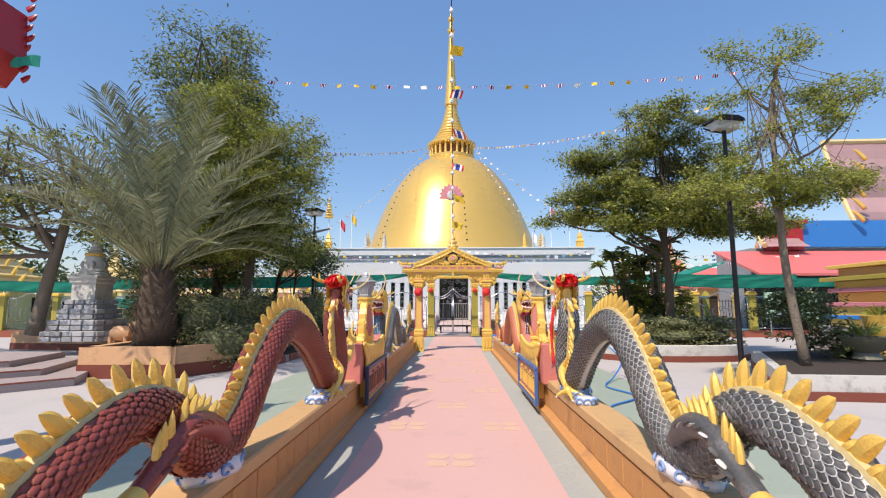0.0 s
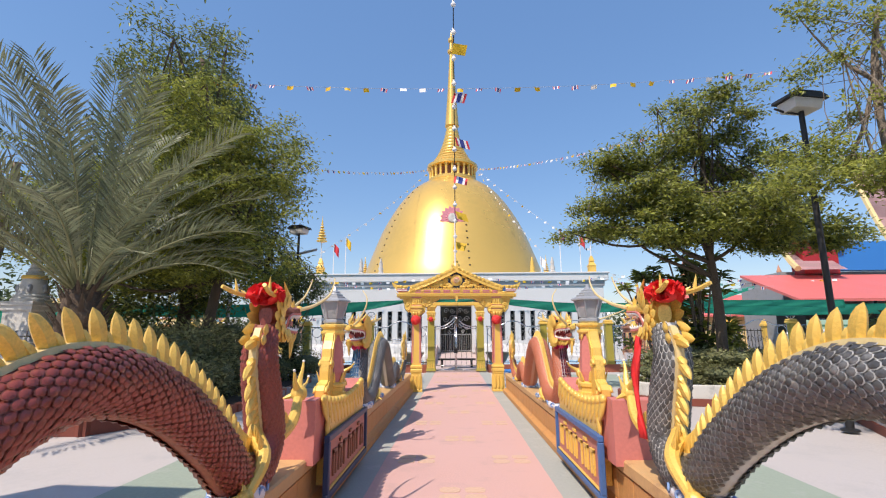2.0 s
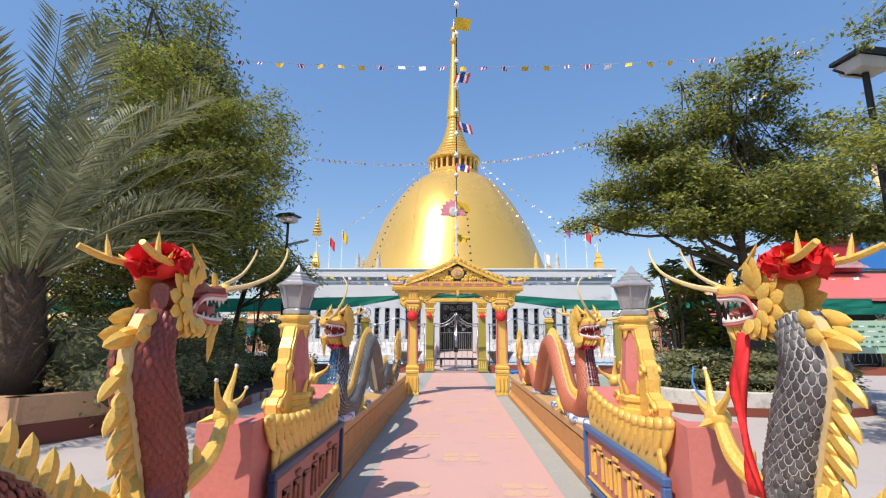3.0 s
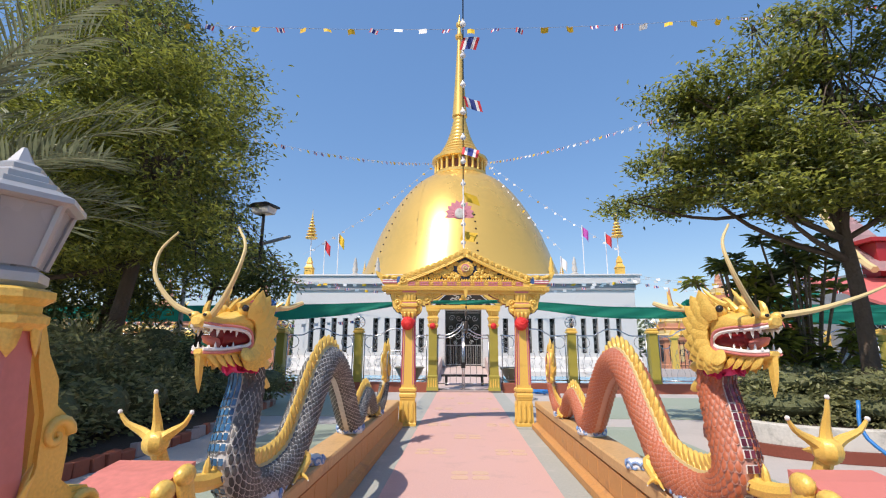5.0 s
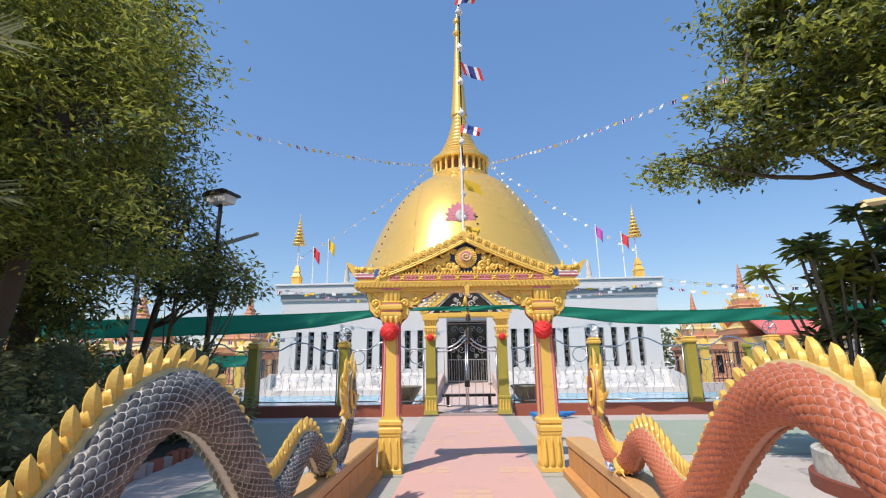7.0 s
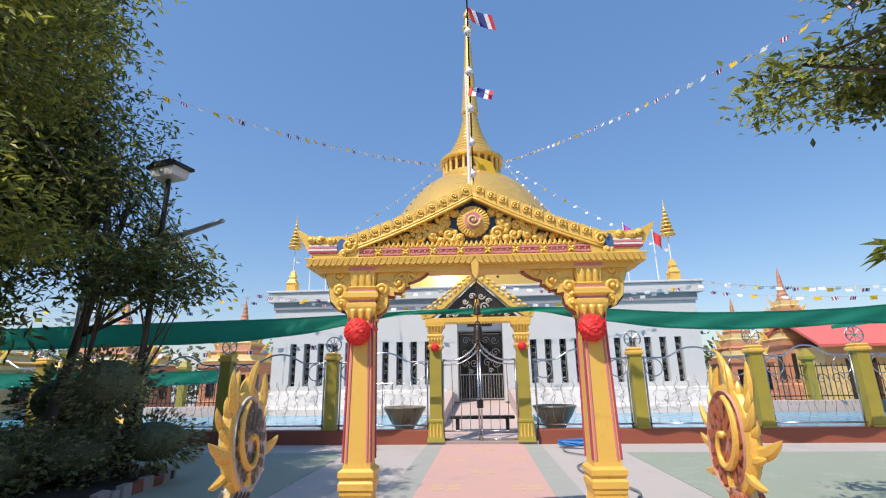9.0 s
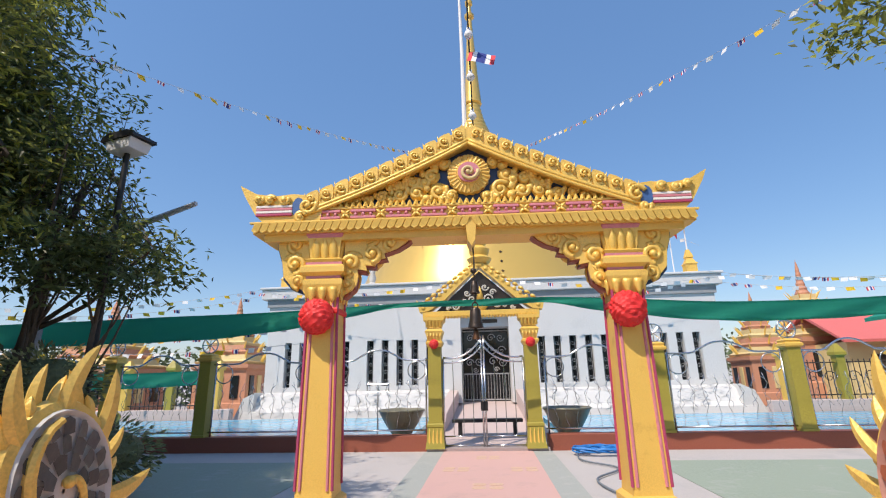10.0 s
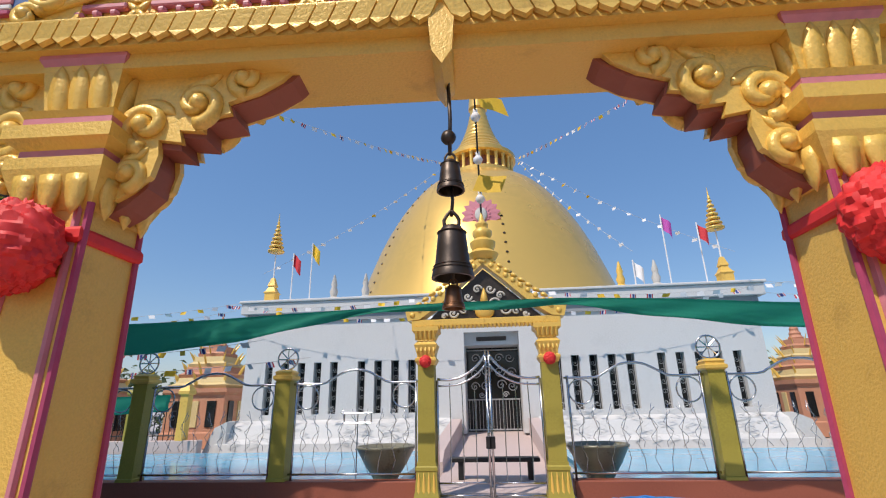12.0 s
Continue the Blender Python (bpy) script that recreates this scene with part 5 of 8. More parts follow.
arch = thing("entrance_arch", "gold gabled entrance arch over the metal gate", "arch", (-0.04, 0, 0))
for s in (-1, 1):
    cx = s * 1.09
    g = part("gate_post", B(), OLIVE, arch)
    b = B()
    square_lathe(b, [(0.15, 0.62), (0.145, 2.22), (0.15, 2.25)], (cx, 23.72, 0))
    part("shaft", b, OLIVE, g)
    b = B()
    square_lathe(b, [(0.215, 0.05), (0.19, 0.2), (0.17, 0.48), (0.185, 0.5), (0.185, 0.55), (0.165, 0.57), (0.165, 0.62)], (cx, 23.72, 0))
    part("base", b, OLIVE, g)
    for k in range(4):
        b = B()
        blade(b, (cx + (k - 1.5) * 0.085, 23.53, 0.08), (0, 0.05, 1), (0, -1, 0), (1, 0, 0), 0.40, 0.03, 0.085, 0.1, 0, 5, 0.7)
        part("leaf", b, YELLOW, g, smooth=True)
    b = B()
    square_lathe(b, [(0.15, 2.22), (0.19, 2.3), (0.19, 2.34), (0.155, 2.36), (0.17, 2.45), (0.21, 2.58), (0.17, 2.62), (0.15, 2.66), (0.2, 2.78), (0.24, 2.82), (0.24, 2.9)], (cx, 23.72, 0))
    part("capital", b, GOLD, g)
    for k in range(5):
        b = B()
        blade(b, (cx + (k - 2) * 0.075, 23.56, 2.62), (0, -0.2, -1), (0, -1, 0), (1, 0, 0), 0.2, 0.03, 0.08, 0.3, 0, 5)
        blade(b, (cx + (k - 2) * 0.08, 23.54, 2.66), (0, -0.3, 1), (0, -1, 0), (1, 0, 0), 0.18, 0.03, 0.085, 0.3, 0, 5)
        part("leaf", b, GOLD, g, smooth=True)
b = B()
box(b, -1.35, 23.56, 2.9, 1.35, 23.88, 3.03, 0.01)
beam = part("beam", b, GOLD, arch)
for k in range(36):
    b = B()
    x = -1.3 + 2.6 * (k + 0.5) / 36
    cone(b, (x, 23.56, 2.92), (0, 0, -1), 0.035, 0.08, 0, 5)
    part("drop", b, YELLOW, beam)
b = B()
prism(b, [(-1.05, 3.03), (1.05, 3.03), (0, 3.98)], "y", 23.68, 23.80)
tym = part("tympanum", b, BRONZE, arch, "dark tympanum with pale carved scrolls")
for s in (-1, 1):
    for (u, z, r, fl) in ((0.18, 3.3, 0.12, 1), (0.38, 3.2, 0.11, -1), (0.58, 3.15, 0.09, 1), (0.12, 3.58, 0.09, -1), (0.30, 3.45, 0.08, 1), (0.75, 3.1, 0.06, -1)):
        b = B()
        scroll(b, s * u, 23.66, z, r, 1.2, s * fl, 0.022)
        part("scroll", b, OLDWHITE, tym, smooth=True)
    b = B()
    ln = [(1.42, 3.02), (1.2, 3.04), (0.8, 3.32), (0.4, 3.70), (0, 4.06)]
    up = [(0, 4.24), (0.4, 3.88), (0.8, 3.5), (1.2, 3.22), (1.42, 3.22), (1.5, 3.32)]
    prism(b, [(s * x, z) for x, z in ln + up], "y", 23.55, 23.9)
    rk = part("raking_cornice", b, GOLD, arch)
    for k in range(11):
        b = B()
        f = k / 10
        blade(b, (s * (1.35 - 1.3 * f), 23.62, 3.2 + 0.98 * f), (s * 0.3, 0, 1), (s, 0, 0), (0, 1, 0), 0.075, 0.16, 0.14, 0.5, 0, 6, 1.8)
        ball(b, (s * (1.33 - 1.3 * f), 23.545, 3.12 + 0.99 * f), (0.05, 0.02, 0.05), 0, 6)
        part("crest_leaf", b, GOLD, rk, smooth=True)
b = B()
ball(b, (0, 23.62, 3.16), (0.18, 0.06, 0.14), 0, 10)
cone(b, (0, 23.62, 3.25), (0, 0, 1), 0.09, 0.35, 0, 8)
part("emblem", b, YELLOW, tym, smooth=True)
# stacked finial
b = B()
lathe(b, [(0.10, 4.10), (0.26, 4.2), (0.30, 4.28), (0.2, 4.36), (0.24, 4.44), (0.25, 4.52), (0.15, 4.60), (0.19, 4.68), (0.19, 4.75), (0.11, 4.82), (0.13, 4.90), (0.06, 4.98), (0.02, 5.15)], 16, (0.02, 23.73, 0))
part("finial", b, GOLD, arch, smooth=True, angle=50)
for s in (-1, 1):
    rosette(s * 1.09 - 0.04, 23.56, 2.28, 0.105)

# steel double gate
def gate_leaf(s):
    e = thing("gate_leaf", "closed steel gate leaf with curved top bars", "gate leaf", (s * 0.47 - 0.04, 23.74, 0.06), "gate leaves")
    h = 0.44
    for nm, pts, r in (("stile", [(-h, 0, 0), (-h, 0, 1.95 if s > 0 else 1.9)], 0.024), ("stile", [(h, 0, 0), (h, 0, 1.9)], 0.024), ("rail", [(-h, 0, 0.03), (h, 0, 0.03)], 0.02), ("rail", [(-h, 0, 0.22), (h, 0, 0.22)], 0.016),
                       ("top_rail", spline([(-s * h, 0, 2.33), (-s * h * 0.6, 0, 2.12), (0, 0, 1.95), (s * h * 0.6, 0, 1.9), (s * h, 0, 1.92)], 0.06), 0.024),
                       ("top_rail", spline([(-s * h, 0, 2.16), (-s * h * 0.6, 0, 1.98), (0, 0, 1.84), (s * h * 0.6, 0, 1.8), (s * h, 0, 1.8)], 0.06), 0.018), ("stile", [(-s * h, 0, 1.8), (-s * h, 0, 2.4)], 0.02)):
        b = B()
        tube(b, pts, r, 7)
        part(nm, b, STEEL, e, smooth=True)
    for k in range(3):
        b = B()
        x = -h + 0.22 * (k + 1)
        tube(b, [(x, 0, 0.22), (x + 0.01, 0, 1.2), (x, 0, 1.85)], 0.009, 5)
        part("bar", b, STEEL, e)
    b = B()
    box(b, -s * h - 0.05, -0.03, 0.75, -s * h + 0.05, 0.03, 0.95, 0.01)
    part("lock", b, BLACK, e, "black lock box")
for s in (-1, 1):
    gate_leaf(s)


def pot(x):
    e = thing("water_pot", "wide glazed olive water pot beside the gate", "pot", (x, 24.55, 0.16), "water pots")
    b = B()
    lathe(b, [(0.22, 0.0), (0.24, 0.10), (0.40, 0.34), (0.52, 0.56), (0.55, 0.62), (0.53, 0.65), (0.48, 0.63), (0.42, 0.45), (0.1, 0.3)], 28)
    part("bowl", b, POT, e, smooth=True, angle=50)
    b = B()
    tube(b, [(0.54 * math.cos(2 * math.pi * k / 28), 0.54 * math.sin(2 * math.pi * k / 28), 0.635) for k in range(29)], 0.03, 6, caps=False)
    part("rim", b, POT, e, smooth=True)
pot(-2.05)
pot(1.88)

# coiled blue hose and the grey hose across the slabs
b = B()
rng = random.Random(4)
pts = []
for k in range(150):
    a = k * 0.33
    r = 0.36 + 0.12 * math.sin(k * 0.71) + 0.05 * rng.random()
    pts.append((2.35 + 1.25 * r * math.cos(a), 23.2 + 0.62 * r * math.sin(a), 0.012 + 0.09 * abs(math.sin(k * 0.37)) + 0.02 * rng.random()))
tube(b, spline(pts, 0.08), 0.017, 6)
tagged(mesh_ob("garden_hose", b, HOSE, smooth=True), "coiled bright blue garden hose lying on the slabs", "hose")
b = B()
tube(b, spline([(1.8, 23.2, 0.02), (1.75, 22.3, 0.005), (2.2, 21.5, 0.005), (1.65, 20.6, 0.005), (1.75, 19.6, 0.005), (2.1, 18.7, 0.005), (1.9, 17.9, 0.005), (2.6, 16.9, 0.005)], 0.1), 0.016, 6)
tagged(mesh_ob("garden_hose", b, HOSEGREY, smooth=True), "thin grey garden hose snaking over the slabs", "hose")
# water pipe beside the parapet
b = B()
tube(b, spline([(3.4, 10.9, 1.05), (3.35, 10.8, 0.75), (3.6, 10.4, 0.35), (3.3, 10.0, 0.05), (2.9, 9.2, 0.0), (3.1, 8.2, 0.0), (2.4, 7.4, 0.0), (2.2, 6.8, 0.0)], 0.08), 0.016, 6)
tagged(mesh_ob("garden_hose", b, HOSE, smooth=True), "blue grey garden hose hanging and lying on the plaza", "hose")
# small sign frame on a stand behind the railing
e = thing("sign_stand", "thin steel sign stand behind the railing", "sign stand", (-2.75, 25.0, 0.16))
for nm, pts in (("leg", [(0, 0, 0), (0, 0, 1.25)]), ("bar", [(-0.28, 0, 1.25), (0.28, 0, 1.25)]), ("bar", [(-0.28, 0, 1.06), (0.28, 0, 1.06)]), ("bar", [(-0.28, 0, 1.06), (-0.28, 0, 1.25)]), ("bar", [(0.28, 0, 1.06), (0.28, 0, 1.25)])):
    b = B()
    tube(b, pts, 0.013, 6)
    part(nm, b, STEEL, e)

# ---- green shade net on a cord ----
def net_strip(keys, name, label):
    """keys: (x, y, top z, bottom z)"""
    b = B()
    sp = spline(keys, 0.12)
    rings = []
    for i, (x, y, zt, zb) in enumerate(sp):
        n = 7
        front = [(x, y + 0.05 * math.sin(i * 0.5 + j * 0.9) * (j / 6) + 0.03 * math.sin(i * 0.23), zt + (zb - zt) * j / (n - 1)) for j in range(n)]
        rings.append(front)
    loft(b, rings, 0, False)
    r = bmesh.ops.solidify(b, geom=list(b.faces), thickness=0.006)
    return tagged(mesh_ob(name, b, GREENNET, smooth=True), label, "net")
NY = 22.4
net_strip([(-26, NY + 1, 2.95, 2.55), (-20, NY + 0.8, 2.75, 2.2), (-14, NY, 2.9, 2.45), (-11.5, NY, 2.88, 2.35), (-8.5, NY, 2.92, 2.38), (-6.1, NY, 2.95, 2.42), (-4.0, NY, 2.98, 2.6), (-2.2, NY, 3.05, 2.92), (-1.3, NY, 3.08, 2.98), (0, NY, 3.09, 2.94), (1.3, NY, 3.10, 2.98),
           (2.6, NY, 3.03, 2.75), (4.5, NY, 2.90, 2.52), (6.5, NY, 2.86, 2.48), (8.0, NY, 2.90, 2.55), (9.6, NY, 2.98, 2.55), (12.5, NY, 2.95, 2.7), (16, NY, 2.95, 2.6)], "shade_net", "long green shade net strung on a cord")
net_strip([(10.5, 22.9, 2.9, 2.45), (13.5, 23.4, 2.8, 2.35), (17.5, 23.6, 2.85, 2.4), (22, 23.9, 2.9, 2.45)], "shade_net", "green shade net under the roof edge")
net_strip([(-22, 27, 2.0, 1.5), (-16, 26.6, 1.9, 1.4), (-11, 26.4, 1.85, 1.4), (-8, 26.5, 1.9, 1.5)], "shade_net", "green shade net behind the railing")

# ---- white shrine with the golden dome ----
SH = thing("golden_dome_shrine", "white walled shrine with a large golden dome", "shrine", (0, 0, 0))
FX, FYF, ROOF = 9.6, 32.4, 5.5
WX = sorted([s * x for s in (-1, 1) for x in (2.3, 2.93, 3.56, 4.19, 4.82, 5.87, 6.5, 7.13, 7.76, 8.39)])
WW, WZ0, WZ1 = 0.29, 1.28, 3.12
# front wall built round its slit windows and the door recess
b = B()
edges = [-9.35] + [e_ for x in WX for e_ in (x - WW / 2, x + WW / 2)] + [9.35]
cuts = []
for i in range(0, len(edges), 2):
    a, c = edges[i], edges[i + 1]
    if a < -1.45 < c:
        cuts += [(a, -1.45), (1.45, c)]
    else:
        cuts.append((a, c))
fw = part("front_wall", B(), WHITE, SH, "white rendered front wall with slit windows")
for a, c in cuts:
    part("wall_pier", box(B(), a, FYF + 0.1, WZ0, c, FYF + 0.5, WZ1), WHITE, fw)
for z0, z1 in ((0.0, WZ0), (WZ1, 4.66)):
    part("wall_course", box(B(), -9.35, FYF + 0.1, z0, -1.45, FYF + 0.5, z1), WHITE, fw)
    part("wall_course", box(B(), 1.45, FYF + 0.1, z0, 9.35, FYF + 0.5, z1), WHITE, fw)
part("wall_course", box(B(), -1.45, FYF + 0.1, 4.05, 1.45, FYF + 0.5, 4.66), WHITE, fw)
b = B()
box(b, -9.35, FYF + 0.5, 0, -9.0, 51.5, 4.66)
box(b, 9.0, FYF + 0.5, 0, 9.35, 51.5, 4.66)
box(b, -9.0, 51.2, 0, 9.0, 51.5, 4.66)
part("side_wall", b, WHITE, SH)
b = B()
prism(b, [(FYF - 0.75, 0), (FYF - 0.72, 0.35), (FYF - 0.5, 0.5), (FYF - 0.3, 0.95), (FYF + 0.0, 1.05), (FYF + 0.12, 1.1), (FYF + 0.12, 0)], "x", -9.75, -1.5)
prism(b, [(FYF - 0.75, 0), (FYF - 0.72, 0.35), (FYF - 0.5, 0.5), (FYF - 0.3, 0.95), (FYF + 0.0, 1.05), (FYF + 0.12, 1.1), (FYF + 0.12, 0)], "x", 1.5, 9.75)
part("plinth", b, WHITE, SH, "white carved plinth along the pool")
rng = random.Random(8)
for k in range(140):
    sx = -1 if k % 2 else 1
    x, z = sx * rng.uniform(1.7, 9.2), rng.uniform(0.15, 1.2)
    yy = FYF - 0.74 + max(0, z - 0.3) * 0.8
    b = B()
    pts = [(x + 0.16 * math.sin(q * 0.9 + k), yy - 0.015, z + q * 0.045) for q in range(9)]
    tube(b, pts, 0.009, 5)
    part("relief", b, WHITE, SH, smooth=True)
for x in WX:
    w = part("window", box(B(), x - WW / 2, FYF + 0.34, WZ0, x + WW / 2, FYF + 0.37, WZ1), DARKGLASS, SH, "dark slit window with an iron scroll grille")
    b = B()
    for q in (-0.09, 0.09):
        tube(b, [(x + q, FYF + 0.27, WZ0), (x + q, FYF + 0.27, WZ1)], 0.010, 4)
    for k in range(5):
        scroll(b, x, FYF + 0.27, WZ0 + 0.2 + 0.34 * k, 0.10, 1.2, 1 if k % 2 else -1, 0.009, 0, 0, 14)
    part("grille", b, LAMPGREY, w)
# cornice
b = B()
box(b, -9.42, FYF + 0.02, 4.663, 9.42, 51.6, 4.99)
part("frieze_band", b, GREYBAND, SH, "dirty grey band under the cornice")
b = B()
box(b, -9.65, FYF - 0.12, 4.993, 9.65, 51.8, 5.42, 0.02)
box(b, -9.72, FYF - 0.2, 5.425, 9.72, 51.9, 5.52, 0.02)
part("cornice", b, WHITE, SH)
# side wings seen past the corners
for s in (-1, 1):
    b = B()
    x0, x1 = sorted((s * 9.36, s * 9.9))
    prism(b, [(s * 9.36, 0), (s * 10.2, 0), (s * 9.8, 0.9), (s * 9.36, 1.1)], "y", FYF - 0.7, 50)
    part("plinth", b, WHITE, SH)
# door recess
b = B()
box(b, -1.45, FYF + 0.1, 0.55, -1.0, FYF + 1.6, 4.05)
box(b, 1.0, FYF + 0.1, 0.55, 1.45, FYF + 1.6, 4.05)
box(b, -1.0, FYF + 0.4, 3.6, 1.0, FYF + 1.6, 4.05)
part("door_recess", b, WHITE, SH)
b = B()
box(b, -1.0, FYF + 1.45, 0.55, 1.0, FYF + 1.5, 3.6)
door = part("door", b, DARKGLASS, SH, "dark double door with an iron scroll grille")
for s in (-1, 1):
    for (u, z, r, fl) in ((0.25, 3.2, 0.18, 1), (0.65, 3.2, 0.18, -1), (0.25, 2.7, 0.22, -1), (0.68, 2.65, 0.2, 1), (0.3, 2.2, 0.2, 1), (0.7, 2.15, 0.18, -1), (0.45, 1.85, 0.12, 1)):
        b = B()
        scroll(b, s * u, FYF + 1.3, z, r, 1.4, fl * s, 0.022)
        part("scroll", b, LAMPGREY, door, smooth=True)
    for k in range(8):
        b = B()
        x = s * (0.06 + 0.125 * k)
        tube(b, [(x, FYF + 1.3, 0.6), (x, FYF + 1.3, 1.65)], 0.012, 4)
        part("bar", b, LAMPGREY, door)
    for zz in (1.68, 3.5, 0.62):
        b = B()
        box(b, min(0, s * 0.98), FYF + 1.28, zz - 0.025, max(0, s * 0.98), FYF + 1.32, zz + 0.025)
        part("rail", b, LAMPGREY, door)
b = B()
box(b, -0.55, FYF + 0.36, 3.75, 0.55, FYF + 0.39, 3.9, 0.005)
part("name_board", b, BRONZE, SH, "brown name board over the door, writing unreadable")
# ramp between two low walls
b = B()
prism(b, [(24.3, 0.02), (FYF + 1.4, 0.55), (FYF + 1.4, -0.2), (24.3, -0.2)], "x", -1.15, 1.15)
part("ramp", b, PINKSTONE, SH, "pale pink stone ramp to the door")
for s in (-1, 1):
    b = B()
    x0, x1 = sorted((s * 1.15, s * 1.5))
    prism(b, [(26.2, 0.0), (26.2, 0.35), (26.6, 0.55), (FYF, 1.05), (FYF, 0)], "x", x0, x1)
    part("ramp_wall", b, PINKSTONE, SH)
b = B()
box(b, -0.9, 25.4, 0.42, 0.9, 25.7, 0.5, 0.01)
for x in (-0.7, 0.7):
    box(b, x - 0.05, 25.45, 0.05, x + 0.05, 25.65, 0.42)
tagged(mesh_ob("bench", b, BLACK), "low dark bench behind the steel gate", "bench")

# dome
DX, DY = -0.18, 42.0
prof = [(7.75, 5.4), (7.5, 6.2), (7.2, 7.0), (6.72, 8.3), (6.12, 9.8), (5.42, 11.2), (4.6, 12.5), (3.7, 13.6), (2.9, 14.25), (2.35, 14.55), (2.0, 14.7)]
sp = spline([(r, z, 0) for r, z in prof], 0.3)
b = B()
lathe(b, [(r, z) for r, z, _ in sp], 96, (DX, DY, 0))
dome = part("dome", b, GOLDDOME, SH, "smooth golden bell-shaped dome", smooth=True, angle=60)
b = B()
lathe(b, [(2.0, 14.6), (2.1, 14.7), (2.1, 14.95), (1.95, 15.0), (1.55, 15.0), (1.55, 15.85), (2.05, 15.9), (2.22, 15.98), (2.22, 16.2), (2.05, 16.3), (1.85, 16.4)], 48, (DX, DY, 0))
neck = part("colonnade_core", b, GOLDDOME, SH)
for k in range(24):
    a = 2 * math.pi * k / 24
    b = B()
    lathe(b, [(0.13, 14.98), (0.10, 15.1), (0.10, 15.75), (0.14, 15.92)], 8, (DX + 1.95 * math.cos(a), DY + 1.95 * math.sin(a), 0))
    part("colonnette", b, GOLD, neck)
b = B()
lathe(b, [(1.56, 15.02), (1.56, 15.84)], 48, (DX, DY, 0), 0, False)
part("core", b, RUST, neck)
prof = [(1.9, 16.38)]
z, r = 16.4, 1.75
for k in range(11):
    prof += [(r, z), (r * 1.02, z + 0.12), (r * 0.98, z + 0.22), (r * 0.86, z + 0.26)]
    z += 0.29 + 0.008 * k
    r *= 0.885
prof += [(0.62, z), (0.52, z + 1.2), (0.42, z + 2.6), (0.33, z + 4.2), (0.24, z + 5.8), (0.17, z + 7.2), (0.34, z + 7.3), (0.36, z + 7.5), (0.2, z + 7.65), (0.15, z + 8.3), (0.28, z + 8.45), (0.28, z + 8.7), (0.1, z + 8.9), (0.02, z + 9.6)]
b = B()
lathe(b, prof, 40, (DX, DY, 0))
part("spire", b, GOLDDOME, SH, "ringed golden spire", smooth=True, angle=35)
# row of small vents down the dome, and the sunburst plate
for side, ang in ((-1, -90 - 52), (1, -90 + 9)):
    for k in range(15 if side < 0 else 8):
        zz = 6.4 + 0.52 * k
        rr = np.interp(zz, [q[1] for q in sp], [q[0] for q in sp])
        a = radians(ang)
        b = B()
        ball(b, (DX + (rr + 0.0) * math.cos(a), DY + (rr + 0.0) * math.sin(a), zz), (0.075, 0.075, 0.06), 0, 6)
        part("vent", b, BRONZE, dome)
b = B()
c = Vector((-0.2, 35.9, 10.05))
n = 32
loft(b, [[c + Vector((r_ * (1.12 if k % 2 else 0.9) * math.cos(2 * math.pi * k / n), y_, r_ * (1.12 if k % 2 else 0.9) * math.sin(2 * math.pi * k / n))) for k in range(n)] for r_, y_ in ((0.85, 0.05), (0.85, 0.0), (0.45, -0.02), (0.4, -0.06))])
sb = part("sunburst", b, ROSEPINK, dome, "pink sunburst plate with a pale figure disc")
b = B()
ball(b, c + Vector((0, -0.1, 0)), (0.3, 0.06, 0.36), 0, 10)
part("centre", b, OLDWHITE, sb, smooth=True)
b = B()
tube(b, [c + Vector((0, 0.1, -0.8)), c + Vector((0, -0.6, -2.2)), c + Vector((0, -1.4, -4.3))], 0.05, 6)
part("stem", b, GOLD, sb)

# ---- roof ornaments ----
def umbrella_spire(x, y):
    e = thing("tiered_umbrella", "golden nine-tiered ceremonial umbrella on a roof pedestal", "roof ornament", (x, y, 5.52), "roof umbrellas")
    b = B()
    square_lathe(b, [(0.22, 0), (0.22, 0.5), (0.26, 0.55), (0.2, 0.62), (0.12, 0.8), (0.16, 0.85), (0.06, 1.2)])
    part("pedestal", b, YELLOW, e)
    b = B()
    tube(b, [(0, 0, 1.1), (0, 0, 3.6)], 0.03, 6)
    part("pole", b, FLAGWHITE, e)
    for k in range(7):
        b = B()
        r, z = 0.34 * (1 - 0.125 * k), 2.35 + 0.19 * k
        lathe(b, [(r, z), (r * 1.02, z + 0.06), (r * 0.35, z + 0.15)], 16)
        part("tier", b, GOLD, e, smooth=True)
    b = B()
    lathe(b, [(0.06, 3.65), (0.03, 3.8), (0.008, 4.15)], 8)
    part("tip", b, GOLD, e)
umbrella_spire(-9.0, 33.4)
umbrella_spire(8.95, 33.4)
umbrella_spire(-9.2, 50)
umbrella_spire(9.2, 50)


def flag_sheet(b, p, w, h, m=0, wave=0.05, droop=0.3, dirx=1):
    n = 6
    top, bot = [], []
    for k in range(n):
        f = k / (n - 1)
        top.append((p[0] + dirx * w * f, p[1] + wave * math.sin(f * 6), p[2] - droop * h * f))
        bot.append((p[0] + dirx * w * f * 0.95, p[1] + wave * math.sin(f * 6 + 0.7), p[2] - h - droop * h * f * 1.2))
    loft(b, [top, bot], m, False)


